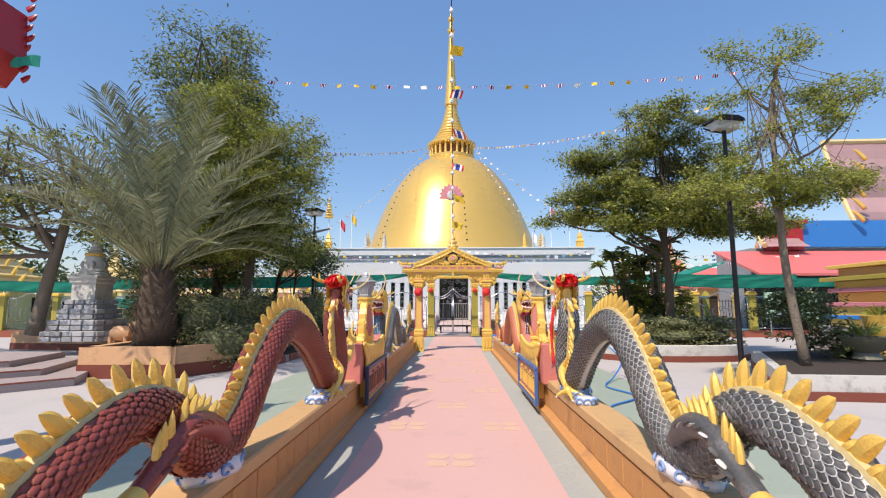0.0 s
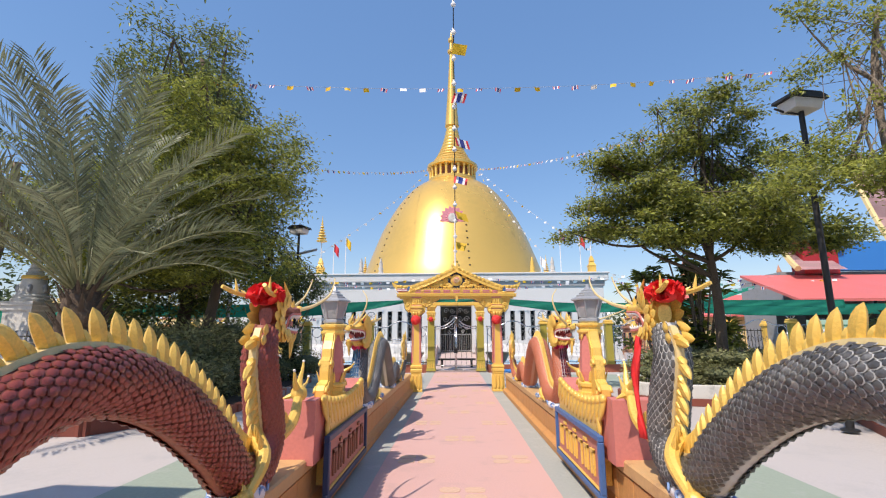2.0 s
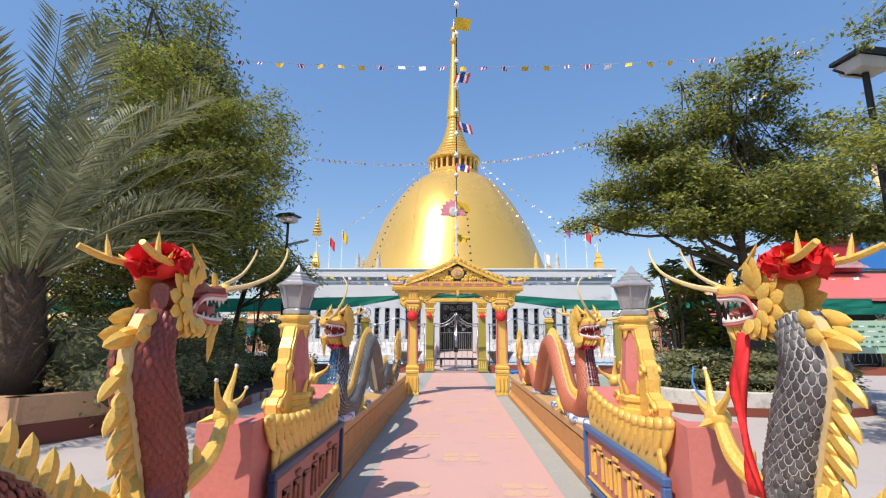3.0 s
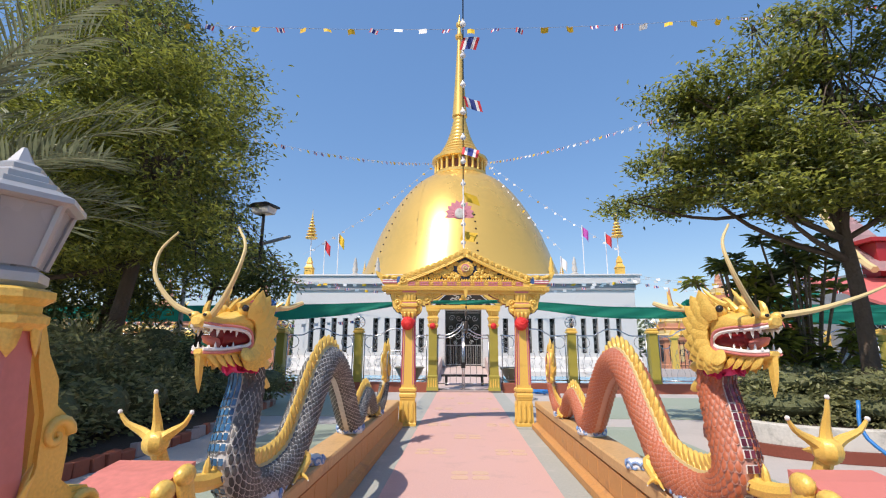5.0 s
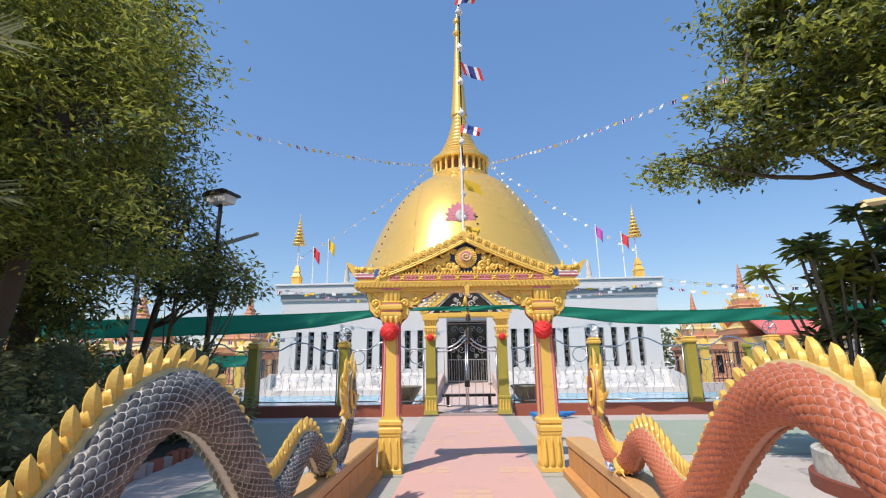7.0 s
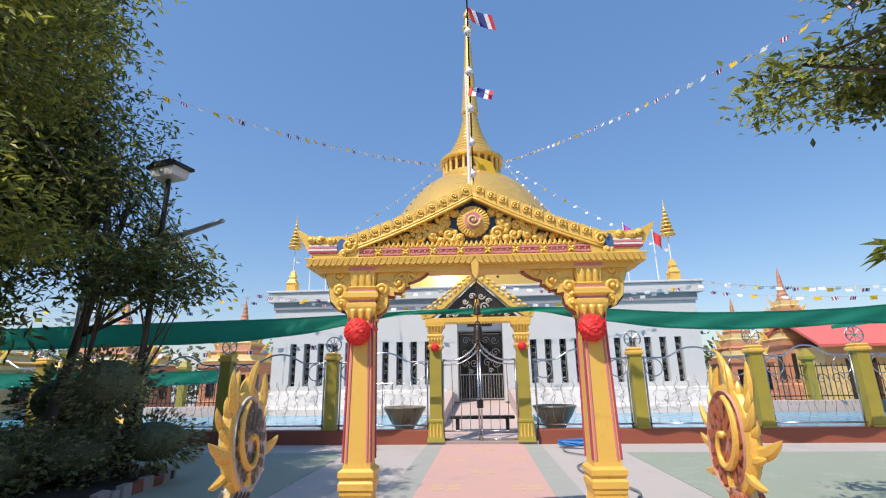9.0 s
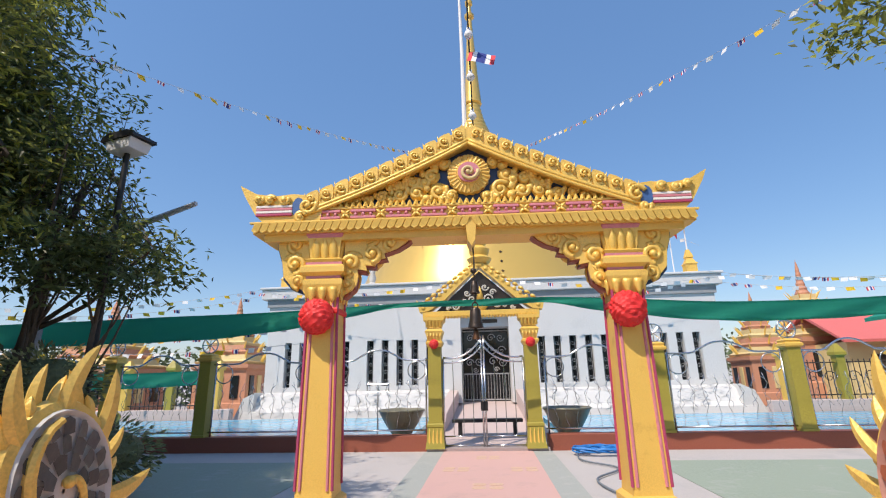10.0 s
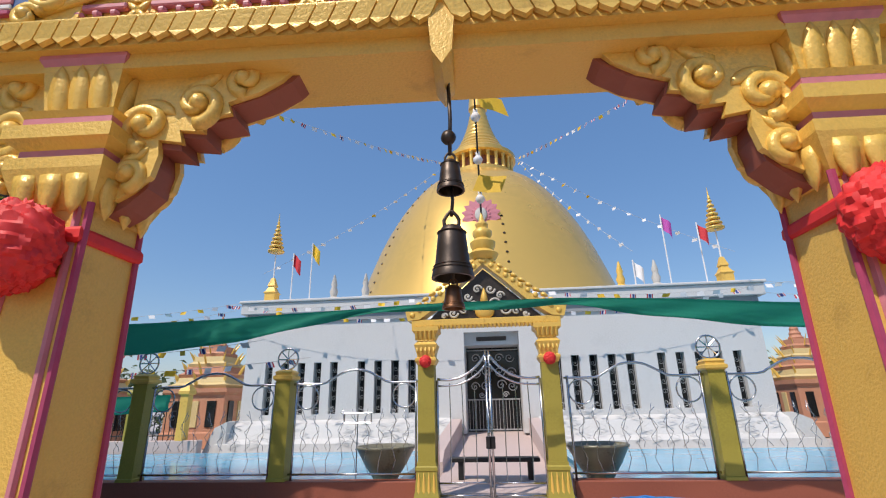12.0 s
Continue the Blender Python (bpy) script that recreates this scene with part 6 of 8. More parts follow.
def flagpole(x, y, h, m, lab):
    e = thing("flagpole", lab, "flag", (x, y, 5.52), "roof flags")
    b = B()
    tube(b, [(0, 0, 0), (0, 0, h)], 0.025, 5)
    part("pole", b, FLAGWHITE, e)
    b = B()
    flag_sheet(b, (0, 0, h), 0.35, 0.55, 0, 0.08, 0.7)
    part("flag", b, m, e, smooth=True)
flagpole(-8.1, 33.2, 2.2, FLAGRED, "small red flag on a thin white pole")
flagpole(-7.3, 33.2, 2.6, FLAGYEL, "small yellow flag on a thin white pole")
flagpole(6.9, 33.2, 3.0, FLAGPINK, "small magenta flag on a thin white pole")
flagpole(8.2, 33.2, 2.6, FLAGRED, "small red and white flag on a thin pole")
flagpole(5.6, 33.2, 1.2, FLAGWHITE, "small white flag on a thin pole")
for x in (-6.2, -4.9, 5.0, 6.3):
    e = thing("roof_lantern", "small pale stone finial on the roof edge", "finial", (x, 33.0, 5.52), "roof finials")
    b = B()
    lathe(b, [(0.2, 0), (0.2, 0.15), (0.12, 0.2), (0.17, 0.4), (0.1, 0.6), (0.13, 0.7), (0.03, 1.1)], 10)
    part("body", b, OLDWHITE if x != 5.0 else YELLOW, e, smooth=True, angle=40)

# ---- pole, lamp string and buntings ----
e = thing("mast", "thin white mast fixed behind the gate top", "mast", (-0.03, 16.51, 2.75))
b = B()
tube(b, [(0, 0, 0.0), (-0.01, 0.04, 1.0), (-0.01, 0.03, 1.8), (-0.02, 0.04, 2.45)], [0.022, 0.022, 0.018, 0.012], 8)
part("pole", b, FLAGWHITE, e)


def bunting(name, label, a, c, sag, step, kinds, size, seed, bulbs=False):
    """Cord with flags from a to c; one object a string, since the flags are many and tiny."""
    a, c = Vector(a), Vector(c)
    n = max(4, int((c - a).length / step))
    pts = [a.lerp(c, k / n) - Vector((0, 0, 4 * sag * (k / n) * (1 - k / n))) for k in range(n + 1)]
    e = thing(name, label, "bunting")
    b = B()
    tube(b, pts, 0.006 if not bulbs else 0.018, 4)
    part("cord", b, LIGHTCORD if not bulbs else BLACK, e)
    rng = random.Random(seed)
    d = (c - a).normalized()
    for k in range(1, n):
        p = pts[k]
        b = B()
        if bulbs and k % 2:
            ball(b, p - Vector((0, 0, 0.1)), 0.09, 0, 8)
            tube(b, [p - Vector((0, 0, 0.05)), p + Vector((0, 0, 0.06))], 0.04, 6)
            part("bulb", b, FLAGWHITE, e, smooth=True)
            continue
        if bulbs and k % 4:
            continue
        kind = kinds[(k + rng.randrange(2)) % len(kinds)]
        w, h = size * (1 + 0.2 * rng.random()), size * 0.72
        tilt = rng.uniform(-0.5, 0.5)
        side = Vector((d.x, d.y + tilt, 0)).normalized() if not bulbs else Vector((1, tilt, -0.25)).normalized()
        drop = Vector((rng.uniform(-0.4, 0.4), rng.uniform(-0.5, 0.9), -1)).normalized()
        def quad(f0, f1, mi):
            vs = []
            for f, g in ((f0, 0), (f1, 0), (f1, 1), (f0, 1)):
                vs.append(b.verts.new(p + side * w * (f - (0.5 if not bulbs else 0.0)) + drop * h * g + Vector((0, 0.03 * math.sin(5 * f + k), 0))))
            face(b, vs, mi)
        if kind == "thai":
            for i, mi in enumerate((2, 1, 3, 3, 1, 2)):
                quad(i / 6, (i + 1) / 6, mi)
        elif kind == "white":
            quad(0, 1, 1)
        else:
            quad(0, 0.5, 0)
            quad(0.5, 1, 0)
        part("flag", b, [FLAGYEL, FLAGWHITE, FLAGRED, FLAGBLUE], e)


Y, T_, W_ = "yellow", "thai", "white"
bunting("bunting", "string of small yellow and striped flags across the sky", (-9.5, 18.3, 10.9), (12, 18.3, 10.9), 0.5, 0.68, (Y, T_, W_, Y, T_), 0.20, 1)
bunting("lamp_string", "string of white bulbs and flags from mast to arch", (-0.02, 16.6, 13.2), (-0.02, 23.7, 5.15), 0.25, 0.40, (Y, T_, Y, W_), 0.5, 2, True)
bunting("bunting", "string of tiny flags from the dome to a tree", (-2.2, 40.8, 15.6), (-9.5, 20, 8.7), 0.5, 0.55, (W_, Y, W_, T_), 0.20, 3)
bunting("bunting", "string of tiny flags from the dome to a tree", (2.0, 40.8, 15.6), (10.5, 18, 9.4), 0.5, 0.55, (W_, Y, W_, T_), 0.20, 4)
bunting("bunting", "string of tiny flags from dome to roof corner", (-1.9, 40.2, 15.4), (-9.3, 33, 6.8), 0.4, 0.8, (W_, W_, Y), 0.18, 5)
bunting("bunting", "string of tiny flags from dome to roof corner", (1.8, 40.2, 15.4), (9.3, 33, 6.8), 0.4, 0.8, (W_, W_, Y), 0.18, 6)
bunting("bunting", "string of tiny flags from dome to roof edge", (1.8, 40.2, 15.4), (5.6, 33, 7.0), 0.3, 0.8, (W_, W_, Y), 0.18, 7)
for k, (x0, x1, y0, y1, z0, z1) in enumerate(((-9.4, -1.6, 31.8, 31.6, 5.3, 4.6), (1.4, 9.4, 31.6, 31.8, 4.6, 5.3), (9.4, 17, 32, 28, 5.4, 4.6), (-9.4, -18, 32, 27, 5.4, 4.2), (9.4, 15, 32, 25, 5.0, 3.8), (-9.4, -15, 31.5, 25, 5.0, 3.6), (-15, -5, 25.5, 25.2, 3.2, 3.0), (-9, 0, 30, 30, 4.9, 5.2), (0, 9, 30, 30, 5.2, 4.9), (9, 20, 30, 27, 4.9, 4.4), (-4, -18, 25.4, 26.5, 2.6, 2.9))):
    bunting("bunting", "string of yellow and striped temple flags by the shrine", (x0, y0, z0), (x1, y1, z1), 0.35, 0.5, (Y, W_, T_, W_), 0.18, 20 + k)

# ---- plants ----
def leaf_mesh(name, centres, sizes, mat, parent, seed, up=0.5, slim=0.45, droop=0.0, label=""):
    """One crown: a bent four-cornered leaf at every centre."""
    rng = np.random.default_rng(seed)
    C = np.array(centres, float)
    n = len(C)
    d = rng.normal(size=(n, 3))
    d[:, 2] = d[:, 2] * 0.5 - droop
    d /= np.linalg.norm(d, axis=1)[:, None]
    nn = rng.normal(size=(n, 3))
    nn += np.array((-0.42, -0.58, 1.0)) * up * 3          # leaves turn to the light
    s = np.cross(d, nn)
    s /= np.linalg.norm(s, axis=1)[:, None] + 1e-9
    up_ = np.cross(s, d)
    L = (np.array(sizes) * rng.uniform(0.7, 1.25, n))[:, None]
    w = L * slim * 0.5
    v0 = C
    v1 = C + d * L * 0.5 + s * w + up_ * L * 0.06
    v2 = C + d * L - up_ * L * 0.08
    v3 = C + d * L * 0.5 - s * w + up_ * L * 0.06
    V = np.stack([v0, v1, v2, v3], 1).reshape(-1, 3)
    me = bpy.data.meshes.new(name)
    F = np.arange(n * 4).reshape(n, 4)
    me.from_pydata(V.tolist(), [], F.tolist())
    me.materials.append(mat)
    ob = new(name, me)
    ob.parent = parent
    return tagged(ob, label)


def sprays(rng, clumps, per, spread, flat=0.45):
    out = []
    for c, r in clumps:
        k = int(per * (r / spread) ** 2)
        g = rng.normal(size=(k, 3)) * r * 0.5
        g[:, 2] *= flat
        out.append(np.array(c) + g)
    return np.concatenate(out)


def tree(name, label, base, trunk, crowns, seed, leaf, size, per, bark, trunk_r, slim=0.45, flat=0.45, clump_r=0.55, n_clumps=70, limbs=9, up=0.5, droop=0.0, group="", second=None):
    """trunk: points from the ground up. crowns: ellipsoids (centre, radii, share) whose outer shell is filled with sprays of leaves."""
    e = thing(name, label, "tree", base, group)
    rng = np.random.default_rng(seed)
    o = np.array(base)
    clumps = []
    for c, r, share in crowns:
        for _ in range(int(n_clumps * share)):
            v = rng.normal(size=3)
            v /= np.linalg.norm(v)
            f = rng.uniform(0.35, 1.0) ** 0.6
            k = 1 + 0.22 * math.sin(3 * v[0] + 5 * v[1] + seed) + rng.uniform(-0.12, 0.12)
            clumps.append((np.array(c) + v * np.array(r) * f * k - o, clump_r * rng.uniform(0.6, 1.3)))
    b = B()
    tp = spline([np.array(p) - o for p in trunk], 0.4)
    tube(b, tp, [trunk_r * (1.25 if i == 0 else 1 - 0.6 * i / len(tp)) for i in range(len(tp))], 9)
    part("trunk", b, bark, e, smooth=True)
    order = rng.permutation(len(clumps))
    for i in order[:limbs]:
        c = np.array(clumps[i][0])
        s = tp[int(len(tp) * rng.uniform(0.45, 0.95)) - 1]
        mid = (np.array(s) * 0.45 + c * 0.55) + np.array((0, 0, -0.12 * np.linalg.norm(c - s)))
        b = B()
        tube(b, spline([s, mid, c], 0.35), [trunk_r * 0.42 * (1 - 0.75 * q) for q in np.linspace(0, 1, len(spline([s, mid, c], 0.35)))], 6)
        part("limb", b, bark, e, smooth=True)
    b = B()
    for i in order[limbs:limbs + 60]:
        c = np.array(clumps[i][0])
        j = order[int(rng.integers(0, max(1, limbs)))]
        a = np.array(clumps[j][0]) if rng.random() < 0.5 else np.array(tp[-1 - int(rng.integers(0, len(tp) // 3 + 1))])
        tube(b, [a, (a + c) / 2 + rng.normal(size=3) * 0.1, c], [trunk_r * 0.12, trunk_r * 0.09, trunk_r * 0.04], 4, caps=False)
    part("twig_work", b, bark, e)
    pts = sprays(rng, clumps, per, clump_r, flat)
    if second:
        pick = rng.random(len(pts)) < second[1]
        leaf_mesh("crown", pts[pick], [size] * int(pick.sum()), second[0], e, seed + 1, up, slim, droop)
        pts = pts[~pick]
    leaf_mesh("crown", pts, [size] * len(pts), leaf, e, seed, up, slim, droop)
    return e


# layered trees on the plaza
def tiers(cx, cy, spec, seed):
    """Flat tiers of foliage, wide and thin: (dx, dy, z, rx, rz)."""
    return [((cx + dx, cy + dy, z), (rx, rx * 0.9, rz), 1.0 * rx * rx / 6) for dx, dy, z, rx, rz in spec]

tree("broadleaf_tree", "tiered tropical almond tree with dark flat layers of leaves", (6.55, 14.6, 0.3), [(6.55, 14.6, 0.3), (6.6, 14.6, 2.2), (6.5, 14.6, 4.2), (6.6, 14.5, 6.8)],
     tiers(6.5, 14.4, ((-2.3, -0.2, 4.3, 1.2, 0.25), (-2.7, 0.2, 4.9, 0.9, 0.28), (-2.6, 1.5, 4.4, 1.1, 0.25), (-0.9, -0.5, 3.8, 0.9, 0.2), (1.0, -0.4, 3.8, 1.0, 0.2), (2.7, 0.2, 4.2, 1.3, 0.28), (2.5, 0.4, 3.8, 1.0, 0.22), (-1.1, -0.7, 4.0, 1.3, 0.25), (1.2, -0.5, 4.1, 1.4, 0.25), (-1.6, 0, 5.1, 1.7, 0.35), (1.5, 0.3, 4.9, 1.7, 0.35), (0, -0.8, 4.5, 1.8, 0.3), (-1.3, 0.2, 6.1, 1.6, 0.45), (1.3, 0, 6.0, 1.7, 0.45), (0.2, -0.5, 6.9, 1.5, 0.45), (-0.3, 0.4, 7.4, 0.9, 0.35), (-2.1, 0.2, 5.7, 1.0, 0.35), (0.2, 1.2, 5.5, 1.8, 0.4)), 3),
     11, LEAF, 0.118, 205, BARK, 0.14, flat=0.4, clump_r=0.42, n_clumps=66, limbs=15, up=1.0, second=(LEAFLIGHT, 0.7))
tree("broadleaf_tree", "slender plaza tree with loose light green layers", (6.7, 9.35, 0.3), [(6.75, 9.35, 0.3), (6.6, 9.35, 1.4), (6.5, 9.35, 2.6), (6.5, 9.35, 4.2), (6.5, 9.35, 5.4), (6.75, 9.35, 6.6)],
     tiers(6.35, 9.35, ((-1.15, -0.2, 3.75, 0.75, 0.2), (-0.4, -0.5, 3.65, 0.8, 0.2), (0.5, -0.3, 3.6, 0.85, 0.2), (1.15, 0, 3.85, 0.8, 0.22), (-0.7, 0.3, 4.15, 0.9, 0.22), (0.5, 0.4, 4.15, 0.95, 0.22), (0.1, -0.7, 3.85, 0.9, 0.2),
                       (0.1, 0, 4.9, 0.5, 0.25), (-0.2, 0.2, 5.8, 0.6, 0.3), (0.1, 0.1, 6.4, 0.6, 0.3), (0.8, 0.1, 6.9, 0.55, 0.3), (1.2, 0, 5.7, 0.8, 0.3), (1.8, 0.1, 5.9, 0.7, 0.25), (0.9, -0.2, 5.1, 0.7, 0.25), (-0.5, 0.2, 6.9, 0.45, 0.25)), 4),
     12, LEAFLIGHT, 0.085, 95, LIGHTBARK, 0.085, flat=0.4, clump_r=0.28, n_clumps=150, limbs=12, up=0.8, second=(LEAF, 0.12))
# tall dark tree and feathery light tree
tree("broadleaf_tree", "tall dark leafy mango tree", (-9.6, 18.6, 0), [(-9.6, 18.6, 0), (-9.4, 18.6, 2.0), (-9.2, 18.6, 5), (-9.4, 18.6, 9), (-9.6, 18.6, 12)],
     [((-9.9, 18.6, 10.4), (2.3, 2.4, 2.5), 1.5), ((-9.2, 18.8, 7.2), (2.4, 2.6, 2.6), 1.2), ((-9.6, 18.6, 5.0), (3.0, 2.4, 1.8), 0.8), ((-11.2, 18.6, 8), (2.2, 2.2, 3.0), 0.7), ((-8.2, 19, 5.0), (1.2, 1.4, 1.9), 0.6), ((-10.6, 18.4, 3.8), (2.8, 2.0, 0.9), 0.6), ((-13.2, 18.8, 5.0), (2.0, 2.0, 2.2), 0.7), ((-10.4, 18.4, 2.7), (2.4, 1.6, 0.7), 0.5)],
     13, LEAF, 0.21, 66, BARK, 0.24, slim=0.3, flat=0.7, clump_r=0.65, n_clumps=120, limbs=16, droop=0.35, second=(LEAFLIGHT, 0.2))
tree("feathery_tree", "feathery light green tamarind tree", (-7.2, 15.6, 0), [(-7.2, 15.6, 0), (-7.0, 15.6, 1.6), (-6.7, 15.6, 3.6), (-6.5, 15.6, 6.5)],
     [((-6.5, 15.4, 5.6), (2.1, 2.0, 2.0), 1.0), ((-7.4, 15.2, 7.4), (1.7, 1.7, 1.5), 0.7), ((-8.4, 15.2, 5.0), (1.8, 1.8, 2.0), 0.7), ((-6.2, 15.6, 3.6), (1.6, 1.6, 1.0), 0.4), ((-5.6, 15.4, 6.6), (1.3, 1.3, 1.1), 0.4), ((-8.0, 15.0, 3.5), (2.2, 1.8, 0.8), 0.7), ((-9.6, 14.6, 4.6), (1.6, 1.8, 1.8), 0.6)],
     14, LEAFLIGHT, 0.13, 150, BARK, 0.18, slim=0.32, flat=0.45, clump_r=0.5, n_clumps=105, limbs=14, droop=0.2, second=(LEAF, 0.18))
tree("broadleaf_tree", "small dark leaning tree beside the street lamp", (-7.6, 19.8, 0), [(-7.9, 19.8, 0), (-7.6, 19.8, 1.6), (-7.3, 19.8, 3.2), (-6.9, 19.8, 5.0)],
     [((-7.5, 19.6, 4.9), (1.3, 1.2, 1.4), 0.7), ((-5.6, 19.6, 3.45), (0.7, 0.7, 0.45), 0.35), ((-6.4, 19.7, 3.9), (0.7, 0.7, 0.5), 0.35), ((-7.9, 19.8, 6.6), (1.1, 1.1, 1.3), 0.6)], 15, LEAF, 0.16, 55, BARK, 0.11, slim=0.35, flat=0.7, clump_r=0.45, n_clumps=58, limbs=10, droop=0.3, second=(LEAFLIGHT, 0.3))
for k, (x, y) in enumerate(((-6.45, 18.9), (-5.62, 19.0))):
    tree("young_tree", "thin stemmed young tree in the planting bed", (x, y, 0), [(x - 0.1, y, 0), (x, y, 1.5), (x + 0.1, y, 3.2)], [((x + 0.1, y, 3.3), (0.7, 0.6, 0.6), 1.0)], 16 + k, LEAF, 0.16, 50, BARK, 0.055, slim=0.35, clump_r=0.4, n_clumps=16, limbs=5, droop=0.3, group="young trees")
# trees by the far left walk
tree("broadleaf_tree", "grey trunked tree with thin yellowing crown", (-13.6, 15.2, 0.6), [(-13.6, 15.2, 0.6), (-13.3, 15.2, 2.4), (-12.9, 15.2, 4.4), (-12.6, 15, 6.5)],
     [((-13.2, 15, 6.2), (2.6, 2.2, 1.4), 1.0), ((-15.5, 15, 4.8), (2.2, 2, 1.4), 0.8), ((-11.6, 15.5, 4.6), (1.3, 1.3, 1.0), 0.4)], 17, LEAFLIGHT, 0.17, 42, LIGHTBARK, 0.22, clump_r=0.5, n_clumps=60, limbs=12, second=(LEAF, 0.45))
tree("broadleaf_tree", "dark trunked tree beside the plaza steps", (-16.5, 13.6, 0), [(-16.8, 13.6, 0), (-16.3, 13.6, 2.4), (-15.6, 13.6, 4.4)],
     [((-15.4, 13.4, 5.0), (2.4, 2, 1.4), 1.0), ((-17.6, 13.4, 4.6), (1.8, 1.8, 1.4), 0.8)], 18, LEAF, 0.17, 42, BARK, 0.2, clump_r=0.5, n_clumps=55, limbs=10, second=(LEAFLIGHT, 0.4))


# date palm
def palm(x, y, z):
    e = thing("date_palm", "large date palm with arching grey-green fronds", "palm", (x, y, z))
    b = B()
    sp = [(0, 0, 0), (0.05, 0, 0.6), (0, 0, 1.2), (0.0, 0, 1.9)]
    tube(b, sp, [0.47, 0.43, 0.37, 0.26], 14)
    part("trunk", b, PALMBARK, e, smooth=True)
    rng = np.random.default_rng(21)
    for k in range(70):
        a, zz = k * 2.399, 0.1 + 1.7 * k / 70
        r = np.interp(zz, [0, 0.6, 1.2, 1.9], [0.47, 0.43, 0.37, 0.26])
        b = B()
        o = Vector((math.cos(a), math.sin(a), 0))
        blade(b, o * (r - 0.04) + Vector((0, 0, zz)), o * 0.5 + Vector((0, 0, 1)), o, o.cross(Vector((0, 0, 1))), 0.34 + 0.15 * rng.random(), 0.05, 0.13, 0.3, 0, 4, 0.4)
        part("frond_stub", b, PALMBARK, e)
    for k in range(56):
        a = k * 2.399 + rng.uniform(-0.2, 0.2)
        f = k / 55
        el = radians(30 + 57 * f + rng.uniform(-7, 7))
        L = rng.uniform(3.5, 4.3)
        o = Vector((math.cos(a), math.sin(a), 0))
        if o.x > 0.2 and f < 0.5:
            L *= 0.76
        pts = []
        p = Vector((0, 0, 1.75)) + o * 0.16
        ang = el
        n = 22
        for i in range(n + 1):
            pts.append(p.copy())
            ang -= radians(1.9 + 0.9 * (1 - f)) * (0.15 + i / n * 1.45)
            p += (o * math.cos(ang) + Vector((0, 0, math.sin(ang)))) * (L / n)
        b = B()
        tube(b, pts, [0.028 * (1 - 0.85 * i / n) for i in range(n + 1)], 5)
        fr = part("frond", b, PALMRIB, e)
        V, F = [], []
        side = o.cross(Vector((0, 0, 1)))
        for i in range(4, n + 1):
            for h in range(3):
                j = i + h / 3
                if j > n - 0.01:
                    continue
                i0 = int(j)
                q = pts[i0].lerp(pts[min(i0 + 1, n)], j - i0)
                t = (pts[min(i0 + 1, n)] - pts[max(i0 - 1, 0)]).normalized()
                u = side.cross(t).normalized()
                ll = 0.60 * math.sin(math.pi * min(1, 0.12 + 0.88 * (1 - (j - 4) / (n - 4)) ** 0.7)) ** 0.6 * rng.uniform(0.85, 1.1)
                for s in (-1, 1):
                    d = (side * s * rng.uniform(0.65, 0.85) + t * 0.8 + u * rng.uniform(0.0, 0.45)).normalized()
                    w = d.cross(u).normalized() * 0.017
                    k0 = len(V)
                    tip = q + d * ll - Vector((0, 0, 0.08 * ll))
                    V += [tuple(q - w * 0.5), tuple(q + d * ll * 0.45 + w), tuple(tip), tuple(q + d * ll * 0.45 - w)]
                    F.append((k0, k0 + 1, k0 + 2, k0 + 3))
        me = bpy.data.meshes.new("frond_blade")
        me.from_pydata(V, [], F)
        me.materials.append(PALMLEAF)
        ob = tagged(new("frond_blade", me), kind="stuff")
        ob.parent = fr
palm(-7.05, 11.15, 0.6)


# clipped hedges and round bushes: leafy shells over a core coloured dark for inner shade
def bush(name, label, blobs, seed, per=900, size=0.075, mat=None, group="", square=1.0):
    """blobs: (centre, radii)."""
    c0 = blobs[0][0]
    e = thing(name, label, "bush" if name != "hedge" else "hedge", (c0[0], c0[1], 0), group)
    rng = np.random.default_rng(seed)
    pts = []
    b = B()
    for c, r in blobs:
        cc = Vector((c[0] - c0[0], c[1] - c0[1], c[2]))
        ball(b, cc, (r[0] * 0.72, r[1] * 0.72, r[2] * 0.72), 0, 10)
        n = int(per * (r[0] * r[1] + r[1] * r[2] + r[0] * r[2]))
        v = rng.normal(size=(n, 3))
        v /= np.linalg.norm(v, axis=1)[:, None]
        v = np.sign(v) * np.abs(v) ** square
        k = rng.uniform(0.70, 1.07, n) * (1 + 0.05 * np.sin(9 * v[:, 0] + 7 * v[:, 1] + seed))
        pts.append(np.array(cc) + v * np.array(r) * k[:, None])
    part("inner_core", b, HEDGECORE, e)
    pts = np.concatenate(pts)
    pts = pts[pts[:, 2] > 0.05]
    leaf_mesh("leaves", pts, [size * 1.35] * len(pts), mat or HEDGE, e, seed, 0.4, 0.5)
    return e


bed_blobs = []
rg = random.Random(3)
for k in range(5):
    y = 11.6 + 1.15 * k
    bush("hedge", "dense dark green clipped hedge beside the walkway", [((-5.75 - 0.1 * k, y, 0.60), (0.85, 0.72, 0.55)), ((-6.35 - 0.1 * k, y + 0.2, 1.15), (0.75, 0.7, 0.62))], 30 + k, 620, 0.085, HEDGE, "hedges of the left bed", 0.75)
bush("round_bush", "dark green ball-clipped bush", [((-5.75, 18.6, 1.52), (0.62, 0.6, 0.52)), ((-5.75, 18.6, 0.9), (0.2, 0.2, 0.5))], 41, 900, 0.07, HEDGE, "ball bushes")
bush("round_bush", "dark green ball-clipped bush", [((-6.9, 16.9, 1.55), (0.6, 0.6, 0.5)), ((-6.9, 16.9, 0.9), (0.2, 0.2, 0.5))], 42, 900, 0.07, HEDGE, "ball bushes")
